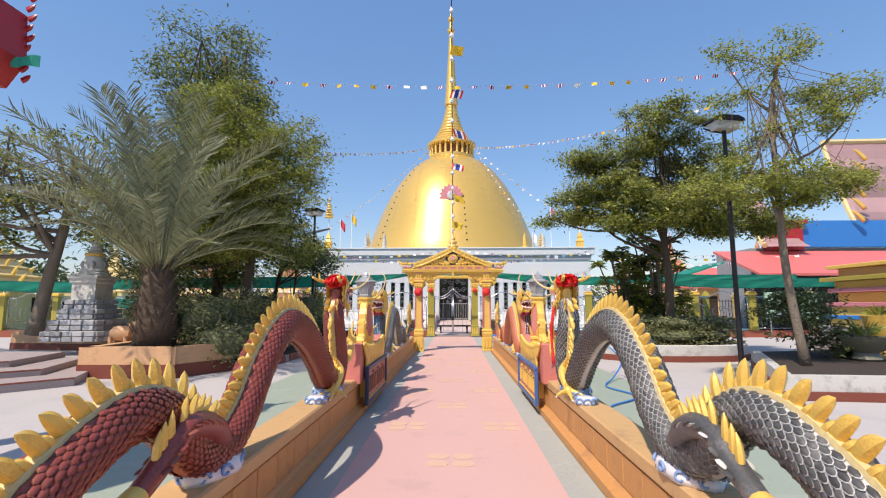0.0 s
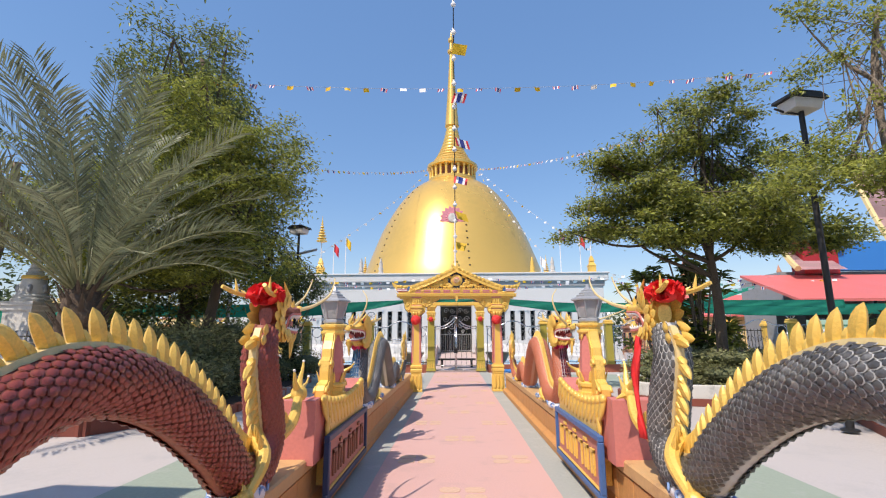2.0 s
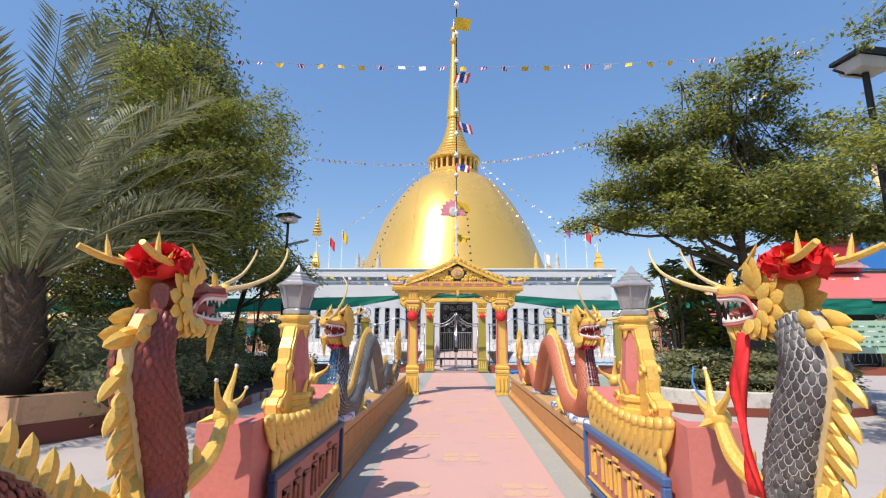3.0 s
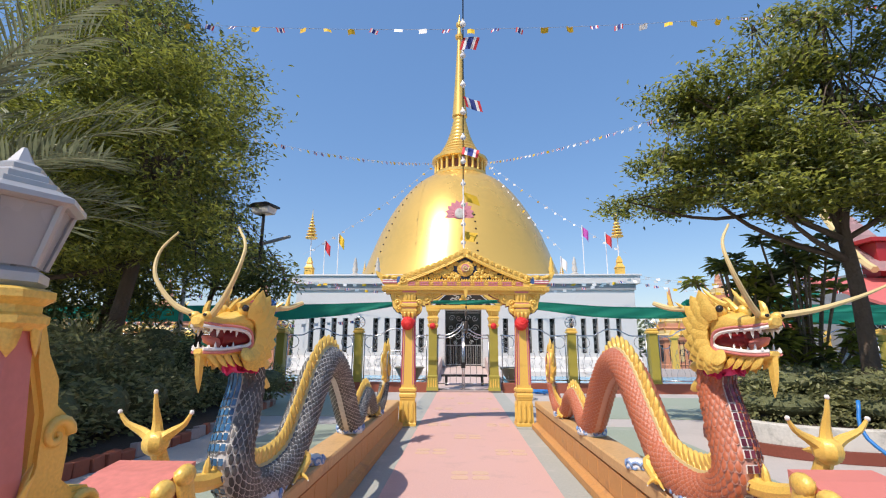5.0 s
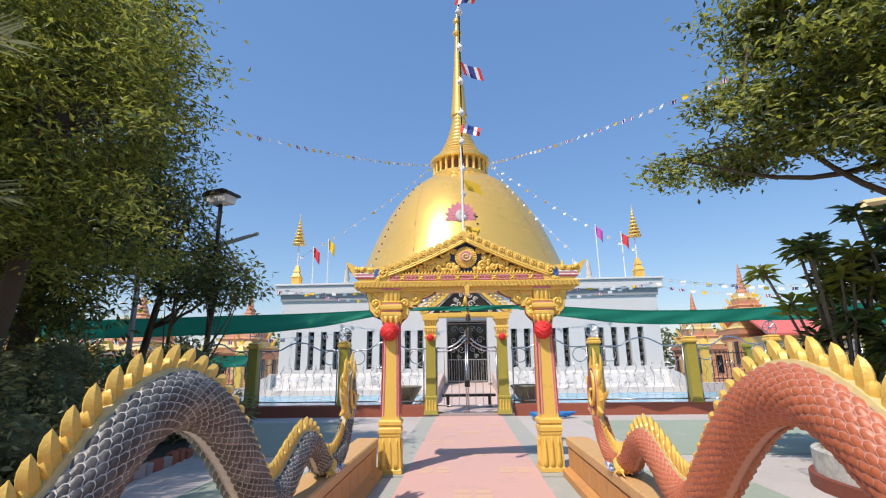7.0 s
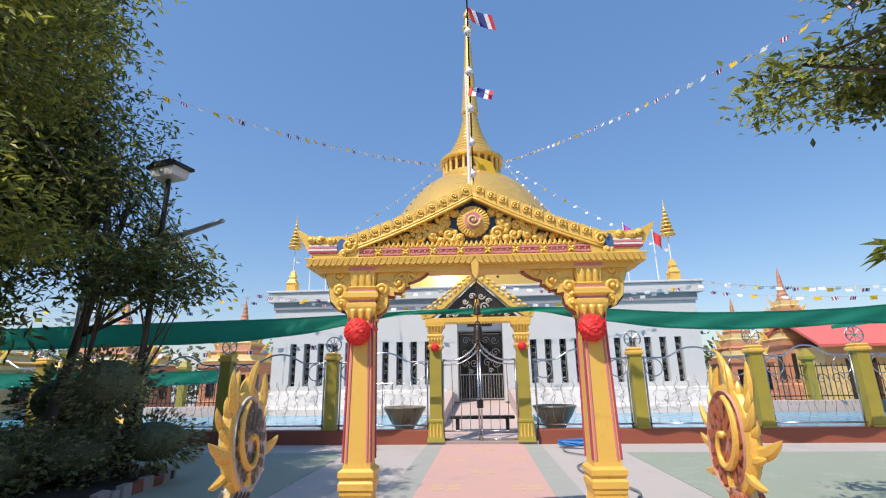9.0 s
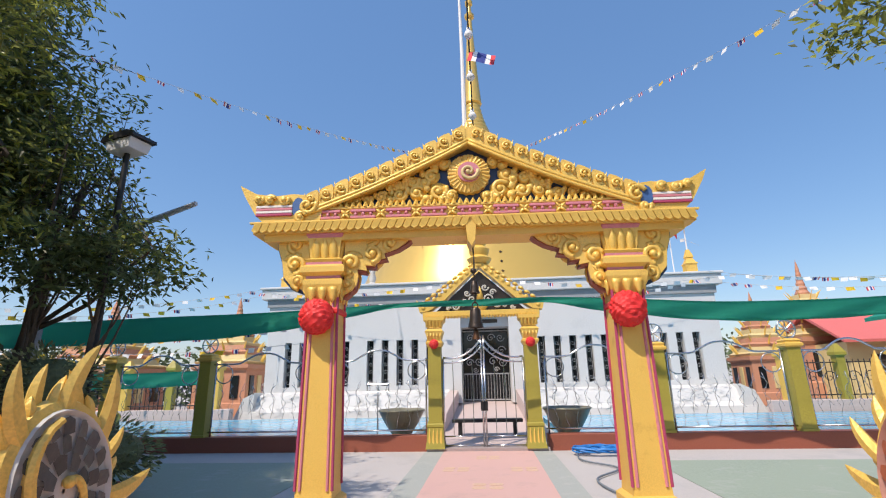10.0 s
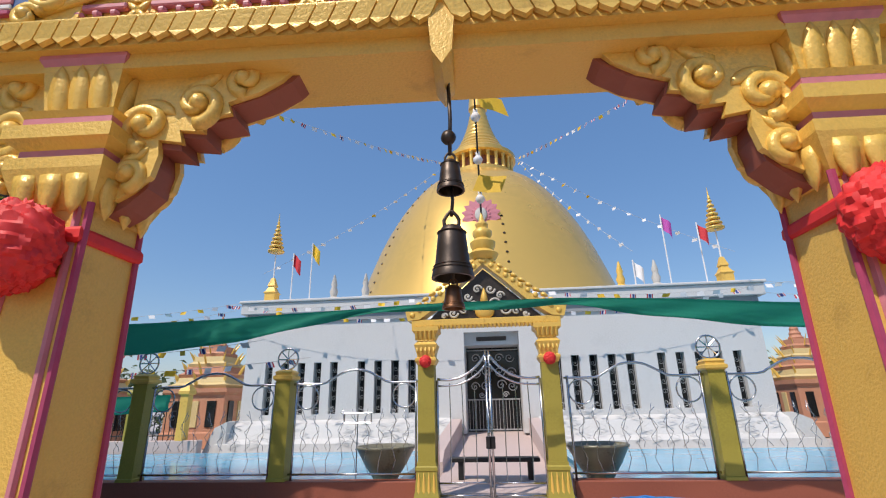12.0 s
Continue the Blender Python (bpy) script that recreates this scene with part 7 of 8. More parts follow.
bush("hedge", "low dark green hedge in the planting bed", [((-5.3, 19.2, 0.62), (0.75, 0.6, 0.42)), ((-6.2, 18.6, 0.5), (0.9, 0.8, 0.5)), ((-7.3, 18.6, 0.5), (0.9, 0.8, 0.5)), ((-8.4, 18.6, 0.5), (0.9, 0.8, 0.5)), ((-6.6, 17.4, 0.5), (0.9, 0.8, 0.5))], 43, 800, 0.075, HEDGE)
bush("hedge", "rounded hedge under the dark trees", [((-6.6, 14.5, 1.2), (0.9, 0.9, 0.75)), ((-7.8, 13.5, 1.0), (0.9, 0.9, 0.7))], 44, 600, 0.085, HEDGE)
for k, (x, y, rx, ry) in enumerate(((5.2, 14.9, 0.85, 0.9), (6.5, 14.2, 0.95, 0.75), (7.7, 14.7, 0.8, 0.9), (6.4, 15.6, 1.2, 0.7))):
    bush("hedge", "two-tiered clipped green hedge in a white planter", [((x, y, 0.62), (rx, ry, 0.30)), ((x + 0.1, y + 0.1, 0.98), (rx * 0.85, ry * 0.85, 0.22))], 50 + k, 800, 0.075, HEDGE, "hedges of the round planter", 0.7)


for k, (x, y, z, r) in enumerate(((-9.4, 16.9, 1.15, 0.95), (-11.0, 19.6, 1.3, 1.0), (-8.7, 21.2, 1.2, 0.9), (-13.2, 20.4, 1.4, 1.1))):
    bush("round_bush", "loose dark green bush in the shade of the trees", [((x, y, z), (r, r * 0.9, r * 0.75)), ((x + 0.4, y, 0.5), (r * 0.8, r * 0.7, 0.5))], 80 + k, 520, 0.095, LEAF, "shaded bushes")


# long-leaved frangipani behind the planter
def frangipani(x, y, seed, n=26):
    e = thing("frangipani", "frangipani shrub with rosettes of long green leaves", "shrub", (x, y, 0.2), "frangipani shrubs")
    rng = np.random.default_rng(seed)
    for k in range(n):
        a, r = rng.uniform(0, 6.28), rng.uniform(0.1, 1.0)
        tip = np.array((r * math.cos(a), r * math.sin(a), rng.uniform(1.0, 3.7)))
        b = B()
        tube(b, spline([(0.1 * math.cos(a), 0.1 * math.sin(a), 0), tip * (0.5, 0.5, 0.5), tip], 0.25), 0.025, 5)
        st = part("stem", b, LIGHTBARK, e)
        b = B()
        for j in range(26):
            q = j * 2.4
            el = rng.uniform(-0.3, 0.9)
            d = Vector((math.cos(q), math.sin(q), el)).normalized()
            s_ = d.cross(Vector((0, 0, 1))).normalized()
            L, w = rng.uniform(0.28, 0.45), 0.06
            p = Vector(tip) - Vector((0, 0, rng.uniform(0, 0.25)))
            vs = [b.verts.new(v) for v in (p, p + d * L * 0.5 + s_ * w, p + d * L - Vector((0, 0, 0.1)), p + d * L * 0.5 - s_ * w)]
            face(b, vs)
        part("leaves", b, LEAFLIGHT if k % 3 else LEAF, st)
frangipani(7.2, 16.9, 61, 46)
frangipani(6.2, 17.2, 62, 30)
tree("spreading_shrub", "loose dark green shrub leaning over the low wall", (8.1, 11.2, 0.25), [(8.3, 11.4, 0.25), (8.0, 11.2, 0.9), (7.6, 11.0, 1.6)], [((7.7, 11.0, 1.35), (0.8, 0.7, 0.55), 1.0), ((8.5, 10.8, 0.7), (0.7, 0.6, 0.35), 0.6)], 63, LEAF, 0.13, 60, BARK, 0.04, slim=0.35, clump_r=0.3, n_clumps=34, limbs=8)

# ---- street lamps ----
def street_lamp(x, y, h, turn, two):
    e = thing("street_lamp", "dark metal street lamp with a flat hooded LED head", "street lamp", (x, y, 0), "street lamps", turn)
    b = B()
    lathe(b, [(0.13, 0), (0.13, 0.03), (0.06, 0.05), (0.055, 1.0), (0.045, h - 0.25)], 10)
    part("pole", b, BLACK, e, smooth=True, angle=40)
    b = B()
    prof = [(-0.38, h - 0.06), (-0.36, h), (-0.22, h + 0.06), (0.22, h + 0.06), (0.36, h), (0.38, h - 0.06)]
    prism(b, prof, "x", -0.22, 0.22)
    hd = part("head", b, BLACK, e)
    b = B()
    box(b, -0.17, -0.26, h - 0.24, 0.17, 0.26, h - 0.06, 0.01, 0, -0.15)
    part("diffuser", b, FROST, hd, "pale lamp diffuser")
    b = B()
    tube(b, [(0, 0, h - 0.3), (0.1, 0.25, h - 0.22), (0.12, 0.42, h - 0.16)], 0.02, 5)
    part("arm", b, BLACK, e)
street_lamp(-5.78, 19.3, 5.5, 75, False)
street_lamp(6.2, 10.5, 5.7, 100, True)
# long pale boom behind the left lamp
b = B()
tube(b, [(-9.5, 22.0, 4.3), (-5.6, 21.0, 5.0)], [0.09, 0.05], 6)
tube(b, [(-9.5, 22.0, 0.0), (-9.5, 22.0, 4.35)], 0.08, 6)
tagged(mesh_ob("lifting_boom", b, LIGHTCORD), "pale metal boom on a post behind the trees", "boom")

# ---- left side: planter, steps, small stupa ----
pl = tagged(new("palm_planter"), "peach painted planter wall with a maroon base round the palm", "planter")
def wall_run(pts, z0, z1, w, m, parent, nm):
    for (xa, ya), (xb, yb) in zip(pts, pts[1:]):
        d = Vector((xb - xa, yb - ya, 0)).normalized()
        n = Vector((-d.y, d.x, 0)) * w / 2
        b = B()
        a, c = Vector((xa, ya, 0)) - d * w / 2, Vector((xb, yb, 0)) + d * w / 2
        prism(b, [((a + n).x, (a + n).y), ((c + n).x, (c + n).y), ((c - n).x, (c - n).y), ((a - n).x, (a - n).y)], "z", z0, z1)
        part(nm, b, m, parent)
run = [(-7.95, 10.3), (-6.1, 10.35), (-5.5, 11.5), (-8.2, 12.7), (-7.95, 10.3)]
wall_run(run, 0.26, 0.63, 0.24, PALECLAY, pl, "wall")
wall_run(run, -0.03, 0.257, 0.27, MAROON, pl, "base")
b = B()
prism(b, [(x, y) for x, y in run[:-1]], "z", -0.02, 0.58)
part("soil", b, SOIL_AND_SHADE, pl)
run2 = [(-16, 17.2), (-11.8, 16.6), (-8.2, 14.6)]
pl2 = tagged(new("long_planter"), "peach painted low planter wall behind the palm", "planter")
wall_run(run2, 0.2, 0.6, 0.25, PALECLAY, pl2, "wall")
wall_run(run2, -0.03, 0.197, 0.28, MAROON, pl2, "base")
b = B()
prism(b, [(-16, 17.2), (-11.8, 16.6), (-8.2, 14.6), (-8.2, 22.5), (-16, 22.5)], "z", -0.02, 0.5)
tagged(mesh_ob("planting_bed", b, SOIL_AND_SHADE), "dark soil bed under the trees", "bed", kind="structure")
b = B()
prism(b, [(-4.75, 11.7), (-4.65, 14.6), (-5.2, 19.7), (-8.2, 20.3), (-8.2, 12.75), (-5.3, 11.7)], "z", -0.03, 0.10)
tagged(mesh_ob("planting_bed", b, SOIL_AND_SHADE), "dark soil bed with clipped hedges", "bed", kind="structure")
rg = random.Random(5)
bk = tagged(new("bed_edging"), "rough brick edging of the planting bed", "edging", kind="structure")
edge_pts = [(-4.75, 11.7), (-4.65, 14.6), (-5.2, 19.7), (-7.5, 20.3)]
for (xa, ya), (xb, yb) in zip(edge_pts, edge_pts[1:]):
    L = math.hypot(xb - xa, yb - ya)
    for k in range(int(L / 0.26)):
        f = (k + 0.5) * 0.26 / L
        b = B()
        box(b, -0.12, -0.06, -0.04, 0.12, 0.06, 0.10 + rg.uniform(0, 0.06), 0.012)
        o = part("brick", b, KERBRED if rg.random() < 0.6 else STEPSTONE, bk)
        o.matrix_local = pose(xa + (xb - xa) * f, ya + (yb - ya) * f, 0, rg.uniform(-6, 6), rg.uniform(-6, 6), math.degrees(math.atan2(yb - ya, xb - xa)) + rg.uniform(-12, 12))
st = tagged(new("plaza_steps"), "low pinkish stone steps up to a terrace", "steps", kind="structure")
for k in range(3):
    b = B()
    d = 0.55 * k
    prism(b, [(-30, 7.7 + d), (-8.7 - d * 1.4, 7.7 + d), (-7.4 - d * 1.6, 9.3 + d * 0.4), (-8.6 - d, 11.8), (-30, 11.8)], "z", 0.13 * k - 0.03, 0.13 * (k + 1))
    part("step", b, STEPSTONE, st)
    b = B()
    tube(b, [(-30, 7.7 + d, 0.13 * (k + 1) - 0.01), (-8.7 - d * 1.4, 7.7 + d, 0.13 * (k + 1) - 0.01), (-7.4 - d * 1.6, 9.3 + d * 0.4, 0.13 * (k + 1) - 0.01)], 0.016, 5)
    part("nosing", b, MAROON, st)

CH = thing("small_stupa", "weathered white stupa on a stepped rock base", "stupa", (-12.1, 15.6, 0.4))
rg = random.Random(9)
for k, (hw, z) in enumerate(((0.88, 0), (0.76, 0.35), (0.62, 0.7), (0.5, 1.0))):
    b = B()
    square_lathe(b, [(hw - 0.06, z), (hw - 0.06, z + 0.34)])
    part("core", b, OLDWHITE, CH)
    for side in range(4):
        n = int(hw * 2 / 0.32)
        for j in range(n):
            for row in range(2):
                b = B()
                u = -hw + (j + 0.5) * 2 * hw / n
                w = hw / n * 0.9
                box(b, u - w, -hw - 0.02 - rg.uniform(0, 0.05), z + 0.17 * row + 0.01, u + w, -hw + 0.06, z + 0.17 * row + 0.155, 0.015)
                o = part("stone", b, ROCKGREY, CH)
                o.matrix_local = pose(0, 0, 0, 0, 0, 90 * side + rg.uniform(-1, 1))
b = B()
square_lathe(b, [(0.40, 1.3), (0.40, 1.85), (0.45, 1.9), (0.45, 2.0), (0.50, 2.03), (0.50, 2.12), (0.42, 2.14)])
part("pedestal", b, OLDWHITE, CH)
b = B()
lathe(b, [(0.46, 2.12), (0.48, 2.2), (0.4, 2.25), (0.42, 2.3), (0.36, 2.36), (0.34, 2.6), (0.26, 2.8)], 20)
part("bell", b, OLDWHITE, CH, smooth=True, angle=35)
for k in range(6):
    a = math.pi / 3 * k
    b = B()
    ball(b, (0.34 * math.cos(a), 0.34 * math.sin(a), 2.5), (0.07, 0.07, 0.12), 0, 8)
    part("niche", b, GREYBAND, CH)
b = B()
lathe(b, [(0.29, 2.78), (0.31, 2.83), (0.29, 2.88)], 20)
part("band", b, YELLOW, CH)
b = B()
lathe(b, [(0.2, 2.88), (0.22, 2.95), (0.17, 3.0), (0.18, 3.06), (0.13, 3.12), (0.14, 3.18), (0.1, 3.25), (0.1, 3.32), (0.06, 3.4), (0.015, 4.1)], 16)
part("spire", b, OLDWHITE, CH)
# clay animal figure on the planter
b = B()
ball(b, (-8.6, 12.2, 0.82), (0.32, 0.16, 0.2), 0, 10)
ball(b, (-8.25, 12.15, 1.0), (0.14, 0.11, 0.12), 0, 8)
for dx in (-0.2, 0.2):
    for dy in (-0.1, 0.1):
        tube(b, [(-8.6 + dx, 12.2 + dy, 0.75), (-8.6 + dx, 12.2 + dy, 0.5)], 0.06, 6)
box(b, -9.1, 11.9, 0.0, -8.1, 12.5, 0.5)
tagged(mesh_ob("clay_figure", b, PALECLAY, smooth=True, angle=30), "plain brown clay animal figure on a block", "figure")

# red eave with carved edge, close by on the left
rv = thing("carved_eave", "red painted carved roof eave on a post", "eave", (-4.85, 4.6, 0))
b = B()
prism(b, [(-1.6, 5.0), (0.1, 4.75), (0.15, 4.2), (-0.05, 3.9), (-1.6, 4.05)], "y", -3.0, 0.25)
part("fascia", b, REDPAINT, rv)
for k in range(9):
    b = B()
    blade(b, (0.12 - 0.03 * (k % 2), 0.25, 4.95 - 0.12 * k), (1, 0, 0.4), (0, 0, 1), (0, 1, 0), 0.10, 0.10, 0.06, 0.6, 0, 5)
    part("carving", b, REDPAINT, rv)
b = B()
box(b, -1.1, -0.2, 0.0, -0.85, 0.05, 4.1, 0.01)
part("post", b, CREAM, rv)
b = B()
flag_sheet(b, (0.1, 0.1, 4.2), 0.35, 0.12, 0, 0.03, 0.1)
part("green_trim", b, GREENNET, rv)

# background fence and shrines on the left
def far_shrine(x, y, h, w, m, lab, tiers_=4):
    e = thing("far_shrine", lab, "shrine", (x, y, 0))
    rng = random.Random(int(x * 7 + y))
    b = B()
    square_lathe(b, [(w, 0), (w, h * 0.10), (w * 0.94, h * 0.11), (w * 0.92, h * 0.36), (w * 1.02, h * 0.38), (w * 1.02, h * 0.41)])
    part("body", b, m, e)
    for s in range(4):
        for k in (-1, 0, 1):
            b = B()
            box(b, k * w * 0.55 - w * 0.14, -w * 0.97, h * 0.14, k * w * 0.55 + w * 0.14, -w * 0.9, h * 0.32, 0.01)
            o = part("niche", b, DARKGLASS if k else CREAM, e)
            o.matrix_local = pose(0, 0, 0, 0, 0, 90 * s)
    z = h * 0.41
    for k in range(tiers_):
        f = 1 - k / tiers_
        b = B()
        ww, hh = w * (0.25 + 0.65 * f), h * 0.32 / tiers_
        square_lathe(b, [(ww, z), (ww * 1.06, z + hh * 0.3), (ww * 0.9, z + hh * 0.5), (ww * 0.85, z + hh)])
        part("tier", b, m if k % 2 else CREAM, e)
        for q in range(8):
            a = math.pi / 4 * q + math.pi / 4
            b = B()
            blade(b, (ww * 1.1 * math.cos(a), ww * 1.1 * math.sin(a), z + hh * 0.3), (math.cos(a) * 0.4, math.sin(a) * 0.4, 1), (math.cos(a), math.sin(a), 0), (-math.sin(a), math.cos(a), 0), hh * 1.3, ww * 0.2, ww * 0.12, 0.4, 0, 4)
            part("antefix", b, GOLD, e)
        z += hh
    b = B()
    prof = []
    r = w * 0.26
    for k in range(6):
        prof += [(r, z), (r * 1.05, z + h * 0.012), (r * 0.8, z + h * 0.03)]
        z += h * 0.036
        r *= 0.78
    prof.append((0.01, h))
    lathe(b, prof, 12)
    part("spire", b, m, e)
far_shrine(13.6, 38, 5.5, 1.1, ORANGEWALL, "orange and gold tiered shrine beyond the pool")
far_shrine(20.3, 44.5, 8.5, 1.5, ORANGEWALL, "tall orange and gold tiered shrine beyond the pool", 5)
far_shrine(-12.6, 36, 5.8, 1.4, ORANGEWALL, "orange tiered shrine beyond the pool")
far_shrine(-17.0, 33, 5.4, 1.8, ORANGEWALL, "orange shrine with gold ornaments beyond the pool")
far_shrine(-22.0, 30, 5.6, 2.2, CREAM, "cream and gold shrine behind the trees")
far_shrine(-27.0, 26, 6.4, 2.6, CREAM, "cream and gold shrine behind the trees")
far_shrine(25.5, 40, 7.0, 2.2, ORANGEWALL, "orange and gold tiered shrine beyond the roofs")
b = B()
tube(b, [(-11.4, 26.6, 0.1), (-11.1, 26.6, 0.6), (-11.5, 26.6, 1.0), (-11.2, 26.6, 1.5)], [0.2, 0.16, 0.13, 0.05], 8)
tube(b, [(-12.6, 26.6, 0.1), (-12.9, 26.6, 0.7), (-12.4, 26.6, 1.2), (-12.7, 26.6, 1.6)], [0.2, 0.16, 0.13, 0.05], 8)
ball(b, (-12.0, 26.6, 0.25), (0.9, 0.3, 0.25), 0, 10)
tagged(mesh_ob("naga_figure", b, YELLOW, smooth=True), "plain yellow serpent figure by the pool", "figure")
# far pool wall
b = B()
box(b, -34, 30.95, -0.1, -9.9, 31.25, 0.55, 0.02)
box(b, 9.9, 30.95, -0.1, 34, 31.25, 0.55, 0.02)
setting("pool_wall", b, PINKSTONE, "pale stone wall behind the pool", "wall")
# rear fence with dark railings
rf = tagged(new("rear_fence"), "dark iron fence with gold posts beyond the pool", "fence", kind="structure")
for s in (-1, 1):
    for k in range(12):
        x = s * (10.6 + 1.9 * k)
        b = B()
        square_lathe(b, [(0.14, 0.5), (0.14, 2.0), (0.2, 2.05), (0.2, 2.15), (0.05, 2.45)], (x, 31.1, 0))
        part("post", b, OLIVE if k % 2 else YELLOW, rf)
        b = B()
        for j in range(9):
            u = x + s * 0.19 * (j + 0.5)
            tube(b, [(u, 31.1, 0.5), (u, 31.1, 1.9)], 0.018, 4)
        for zz in (0.7, 1.8):
            tube(b, [(x, 31.1, zz), (x + s * 1.9, 31.1, zz)], 0.02, 4)
        for j in range(3):
            scroll(b, x + s * (0.4 + 0.55 * j), 31.1, 1.3, 0.24, 1.2, 1, 0.016, 0, 0, 14)
        part("railing", b, BLACK, rf)

# ---- right side ----
rp = tagged(new("round_planter"), "white oval planter with a maroon foot under the tree", "planter")
def oval(r, z):
    return [(6.45 + 2.25 * r * math.copysign(abs(math.cos(a)) ** 0.8, math.cos(a)), 14.9 + 1.55 * r * math.copysign(abs(math.sin(a)) ** 0.8, math.sin(a)), z) for a in [2 * math.pi * k / 40 for k in range(40)]]
b = B()
loft(b, [oval(1.0, 0.13), oval(1.0, 0.40), oval(0.98, 0.42), oval(0.93, 0.42), oval(0.92, 0.34)])
part("wall", b, OLDWHITE, rp)
b = B()
loft(b, [oval(1.03, -0.03), oval(1.03, 0.127), oval(0.9, 0.128)])
part("foot", b, MAROON, rp)
b = B()
loft(b, [oval(0.915, 0.2), oval(0.915, 0.35)])
part("soil", b, SOIL_AND_SHADE, rp)
lw = tagged(new("terrace_wall"), "low white terrace wall with a maroon foot", "wall", kind="structure")
run = [(5.45, 8.1), (7.6, 12.4), (12, 13.2), (22, 13.2)]
b = B()
prism(b, [(5.45, 8.1), (22, 6.5), (22, 13.2), (12, 13.2), (7.6, 12.4)], "z", 0.11, 0.36)
part("wall", b, OLDWHITE, lw)
b = B()
prism(b, [(5.40, 8.05), (22, 6.45), (22, 13.25), (12, 13.25), (7.57, 12.45)], "z", -0.03, 0.107)
part("foot", b, MAROON, lw)
b = B()
prism(b, [(5.7, 8.25), (22, 6.7), (22, 13.0), (12, 13.0), (7.7, 12.2)], "z", 0.3, 0.365)
part("soil", b, SOIL_AND_SHADE, lw)
for k, (x, y, r, h) in enumerate(((8.6, 10.2, 0.42, 0.5), (10.0, 11.4, 0.34, 0.9), (11.0, 11.8, 0.4, 0.8), (12.6, 11.6, 0.3, 0.6))):
    e = thing("plant_pot", "carved gold and brown plant pot on the terrace", "pot", (x, y, 0.36), "terrace pots")
    b = B()
    lathe(b, [(r * 0.5, 0), (r * 0.62, h * 0.1), (r * 0.5, h * 0.35), (r * 0.8, h * 0.5), (r, h * 0.9), (r * 1.08, h), (r * 0.95, h), (r * 0.8, h * 0.8)], 20)
    part("body", b, GOLD if k else POT, e, smooth=True, angle=40)
    b = B()
    rng_ = random.Random(k)
    for j in range(60):
        d = Vector((rng_.uniform(-1, 1), rng_.uniform(-1, 1), rng_.uniform(0.2, 1.4))).normalized()
        s_ = d.orthogonal().normalized()
        p = Vector((0, 0, h)) + d * rng_.uniform(0, 0.15)
        L = rng_.uniform(0.18, 0.4)
        face(b, [b.verts.new(v) for v in (p, p + d * L * 0.5 + s_ * 0.035, p + d * L, p + d * L * 0.5 - s_ * 0.035)])
    part("plant", b, LEAFLIGHT, e)
# signboard on the fence
sg = thing("notice_board", "pale green printed notice board with unreadable text", "notice board", (16.4, 23.5, 0.0))
b = B()
box(b, -1.25, -0.03, 0.85, 1.25, 0.03, 2.15, 0.01)
bd = part("board", b, SIGNGREEN, sg)
rg = random.Random(2)
for row in range(5):
    x = -1.1
    while x < 1.0:
        w = rg.uniform(0.08, 0.3)
        b = B()
        zz = 1.95 - 0.2 * row
        box(b, x, -0.038, zz - rg.uniform(0.04, 0.1), x + w, -0.031, zz)
        part("print", b, SIGNDARK if rg.random() < 0.7 else FLAGWHITE, bd)
        x += w + rg.uniform(0.05, 0.15)
for x in (-1.0, 1.0):
    b = B()
    tube(b, [(x, 0.06, -0.03), (x, 0.06, 2.1)], 0.035, 6)
    part("leg", b, STEEL, sg)
# hall with tiled roof, blue gable and a coral sheet awning
hl = thing("temple_hall", "temple hall with mauve tiled roof, blue gable and coral awning", "building", (0, 0, 0))
b = B()
box(b, 18.2, 29.2, -0.03, 45, 33, 5.0)
part("wall", b, GREYBAND, hl)
b = B()
prism(b, [(24.4, 3.15), (28.6, 4.75), (28.6, 4.62), (24.4, 3.02)], "x", 15.6, 45)
part("awning", b, ROOFRED, hl, "coral red sheet awning")
for x in (16.5, 19.5, 22.5, 25.5, 29):
    b = B()
    tube(b, [(x, 25.0, -0.03), (x, 25.0, 3.28)], 0.06, 6)
    part("awning_post", b, BLACK, hl)
# solid dark block painted in place of the shade under the awning
b = B()
box(b, 17.4, 26.6, -0.03, 45, 28.8, 2.6)
part("dark_interior", b, SOIL_AND_SHADE, hl)
# stacked roofs: each is a slope of tile courses with a pale ridge
def tile_roof(y0, x0, x1, z0, z1, depth, nm):
    r = part(nm, B(), ROOFTILE, hl, "mauve tiled roof slope")
    n = 12
    for k in range(n):
        f0, f1 = k / n, (k + 1) / n
        b = B()
        a0, a1 = y0 + depth * f0, y0 + depth * f1
        q0, q1 = z0 + (z1 - z0) * f0 ** 1.25, z0 + (z1 - z0) * f1 ** 1.25
        xa0, xa1 = x0 + (z1 - z0) * 0.32 * f0, x0 + (z1 - z0) * 0.32 * f1
        v = [b.verts.new(p) for p in ((xa0, a0, q0), (x1, a0, q0), (x1, a1, q1 + 0.03), (xa1, a1, q1 + 0.03))]
        face(b, v)
        bmesh.ops.solidify(b, geom=list(b.faces), thickness=0.06)
        part("tile_course", b, ROOFTILE, r)
    b = B()
    tube(b, [(x0 + (z1 - z0) * 0.32 * (k / 8), y0 + depth * k / 8, z0 + (z1 - z0) * (k / 8) ** 1.25 + 0.05) for k in range(9)], 0.16, 6)
    tube(b, [(x0 + (z1 - z0) * 0.32, y0 + depth, z1 + 0.1), (x1, y0 + depth, z1 + 0.3)], 0.2, 6)
    part("ridge", b, CREAM, r)
tile_roof(27.5, 18.0, 20.6, 4.9, 8.6, 4.0, "roof")
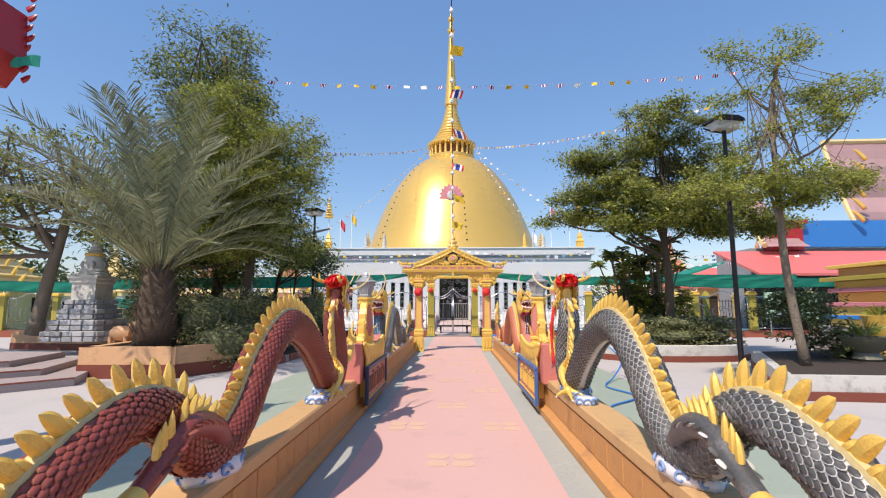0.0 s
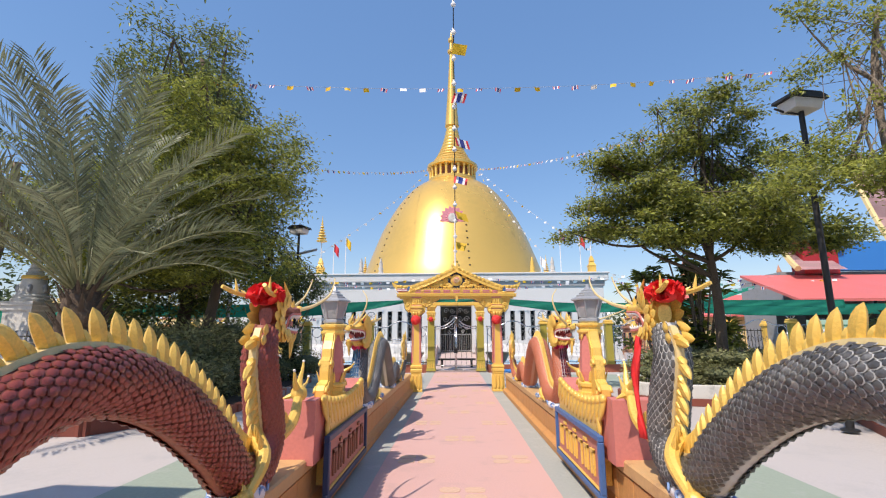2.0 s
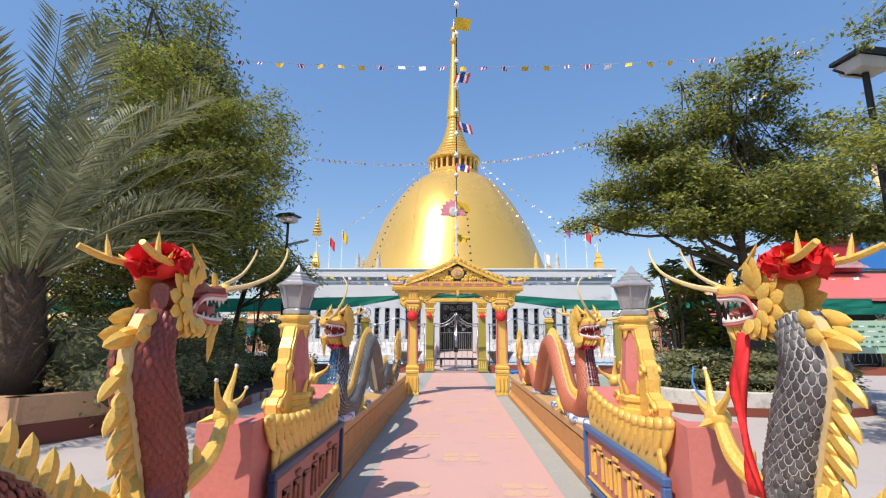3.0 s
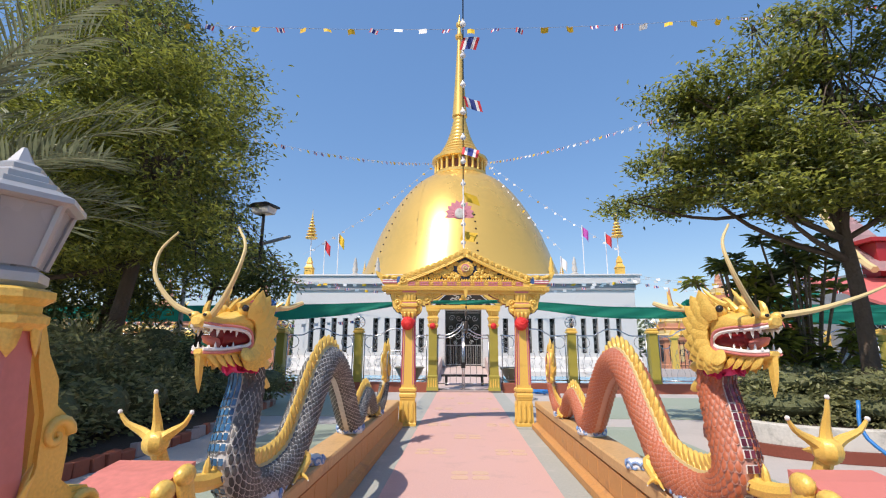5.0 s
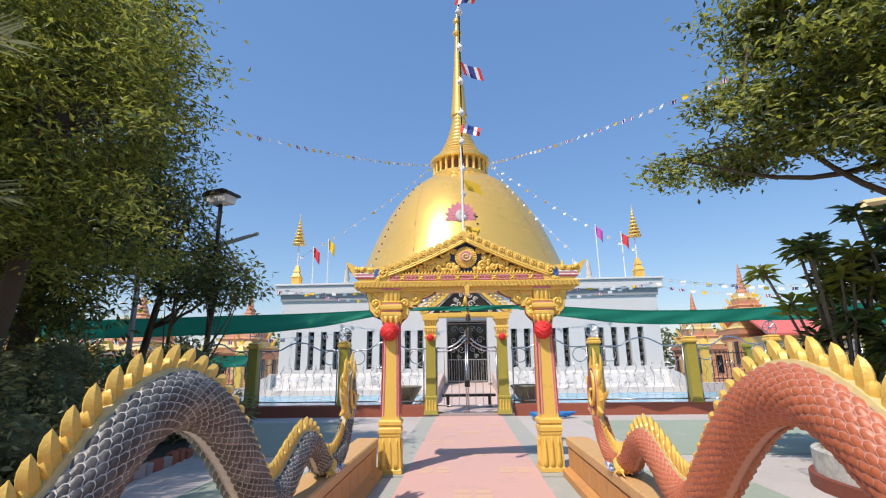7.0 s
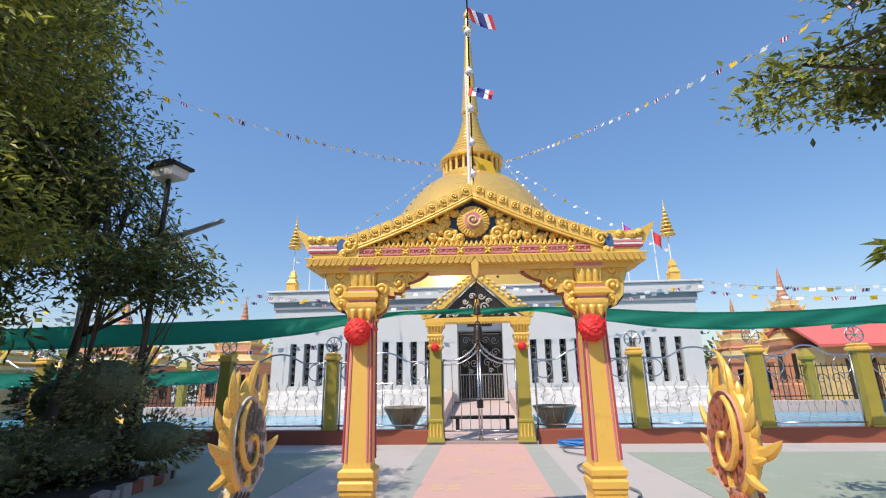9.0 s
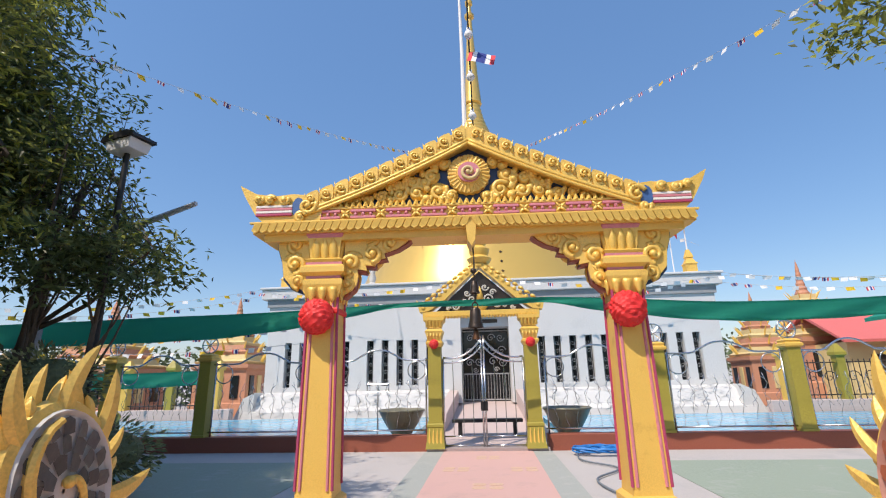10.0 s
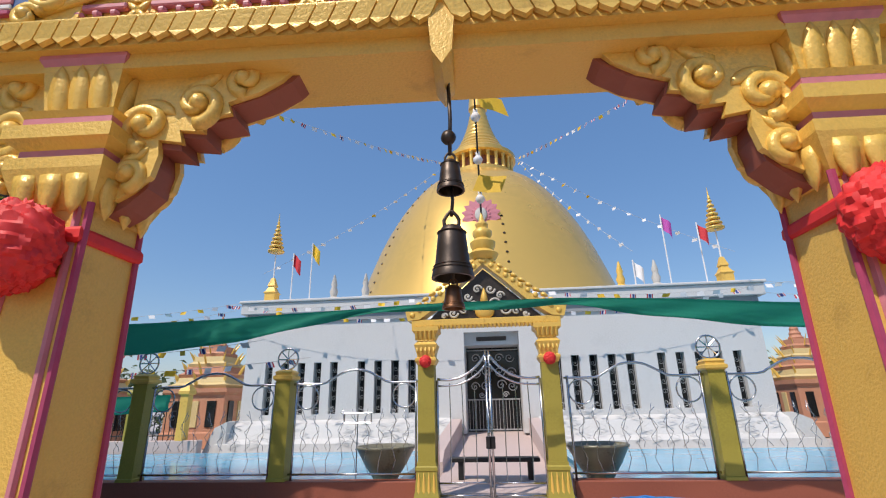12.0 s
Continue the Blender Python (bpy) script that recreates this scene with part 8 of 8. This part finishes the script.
tile_roof(29.0, 24.69, 45, 6.15, 13.25, 5.0, "roof")
b = B()
box(b, 19.0, 28.4, 4.8, 20.9, 29.4, 6.4, 0.02)
box(b, 18.7, 28.2, 6.4, 21.1, 29.6, 6.6, 0.02)
part("red_gable_end", b, REDPAINT, hl, "red painted gable end")
b = B()
box(b, 20.9, 28.6, 5.0, 45, 29.1, 6.6)
part("blue_gable", b, BLUEWALL, hl)
for k in range(6):
    b = B()
    blade(b, (24.39 + 0.1 * k, 28.2, 6.45 + 0.75 * k), (-0.6, 0, 1), (-1, 0, 0), (0, 1, 0), 0.9, 0.4, 0.2, 0.7, 0, 6)
    part("roof_finial", b, YELLOW, hl, smooth=True)
b = B()
prism(b, [(12.9, 3.2), (15.3, 4.0), (15.3, 3.88), (12.9, 3.08)], "y", 27.0, 30.0)
part("green_awning", b, GREENNET, hl)
fh = thing("far_hall", "long low hall with a coral sheet roof beyond the pool", "building", (0, 0, 0))
b = B()
box(b, 19.5, 40.6, -0.03, 40, 46, 3.0)
part("wall", b, CREAM, fh)
b = B()
prism(b, [(40.0, 3.1), (43.2, 4.9), (46.5, 3.1), (46.5, 2.95), (43.2, 4.72), (40.0, 2.95)], "x", 19.0, 40.5)
part("roof", b, ROOFRED, fh, "coral red sheet roof")
# wall is uncut: dark panels paint the shade of its openings
for k in range(7):
    b = B()
    box(b, 20.6 + 2.8 * k, 40.52, 0.0, 22.2 + 2.8 * k, 40.62, 2.3, 0.01)
    part("doorway", b, SOIL_AND_SHADE, fh, "dark panel for the shade in an open doorway")
# tiered yellow spirit shrine with an altar
ys = thing("tiered_altar", "yellow and pink tiered altar shrine with offerings", "altar", (15.2, 15.6, 0))
zz = 0.0
for k, (hw, h, m) in enumerate(((2.3, 0.45, STEPSTONE), (2.0, 0.35, GREYBAND), (1.75, 0.25, YELLOW), (1.85, 0.12, BLUEWALL), (1.7, 0.3, YELLOW), (1.8, 0.14, ROSEPINK), (1.55, 0.35, YELLOW), (1.75, 0.14, ROSEPINK), (1.6, 0.25, YELLOW), (1.9, 0.14, OLIVE), (1.5, 0.3, PALECLAY), (1.75, 0.12, YELLOW))):
    b = B()
    square_lathe(b, [(hw, zz), (hw, zz + h - 0.02), (hw - 0.03, zz + h)])
    part("tier", b, m, ys)
    zz += h
for k in range(4):
    b = B()
    u = -1.2 + 0.8 * k
    prism(b, [(u + 0.2 * math.cos(q), 2.45 + 0.2 * math.sin(q)) for q in [2 * math.pi * j / 16 for j in range(16)]], "y", -1.98, -1.84)
    part("disc", b, FRAMEBLUE, ys, "blue round disc")
for k, (u, z, m) in enumerate(((-1.4, 0.45, ORANGEWALL), (-0.8, 0.45, GOLD), (-0.3, 0.45, ORANGEWALL), (0.3, 0.45, SALMON), (-1.1, 0.45, FLAGPINK))):
    e = thing("offering_vase", "small painted offering vase on the altar", "vase", (15.2 + u, 13.45, z), "altar offerings")
    b = B()
    lathe(b, [(0.12, 0), (0.2, 0.12), (0.12, 0.3), (0.2, 0.42), (0.18, 0.42)], 12)
    part("body", b, m, e, smooth=True)

# far woods that close the horizon
def woods(name, x0, x1, y0, y1, h, seed, n):
    rng = np.random.default_rng(seed)
    pts = []
    for k in range(n):
        f = rng.random()
        c = np.array((x0 + (x1 - x0) * f, y0 + (y1 - y0) * f + rng.uniform(-3, 3), h * rng.uniform(0.2, 0.9)))
        g = rng.normal(size=(70, 3)) * np.array((1.4, 1.4, 0.9))
        pts.append(c + g)
    pts = np.concatenate(pts)
    pts = pts[pts[:, 2] > 0]
    e = leaf_mesh(name, pts, [0.55] * len(pts), GROVE, None, seed, 0.5, 0.5)
    return tagged(e, "distant green woods round the temple grounds", "woods", kind="stuff")
woods("far_woods", -46, -14, 34, 56, 4.0, 71, 110)
woods("far_woods", 14, 60, 60, 50, 4.0, 72, 110)
woods("far_woods", -48, -28, 6, 40, 5.5, 73, 110)
woods("far_woods", 26, 50, 4, 26, 5.0, 74, 70)
woods("far_woods", -50, 50, -22, -24, 6.0, 75, 120)
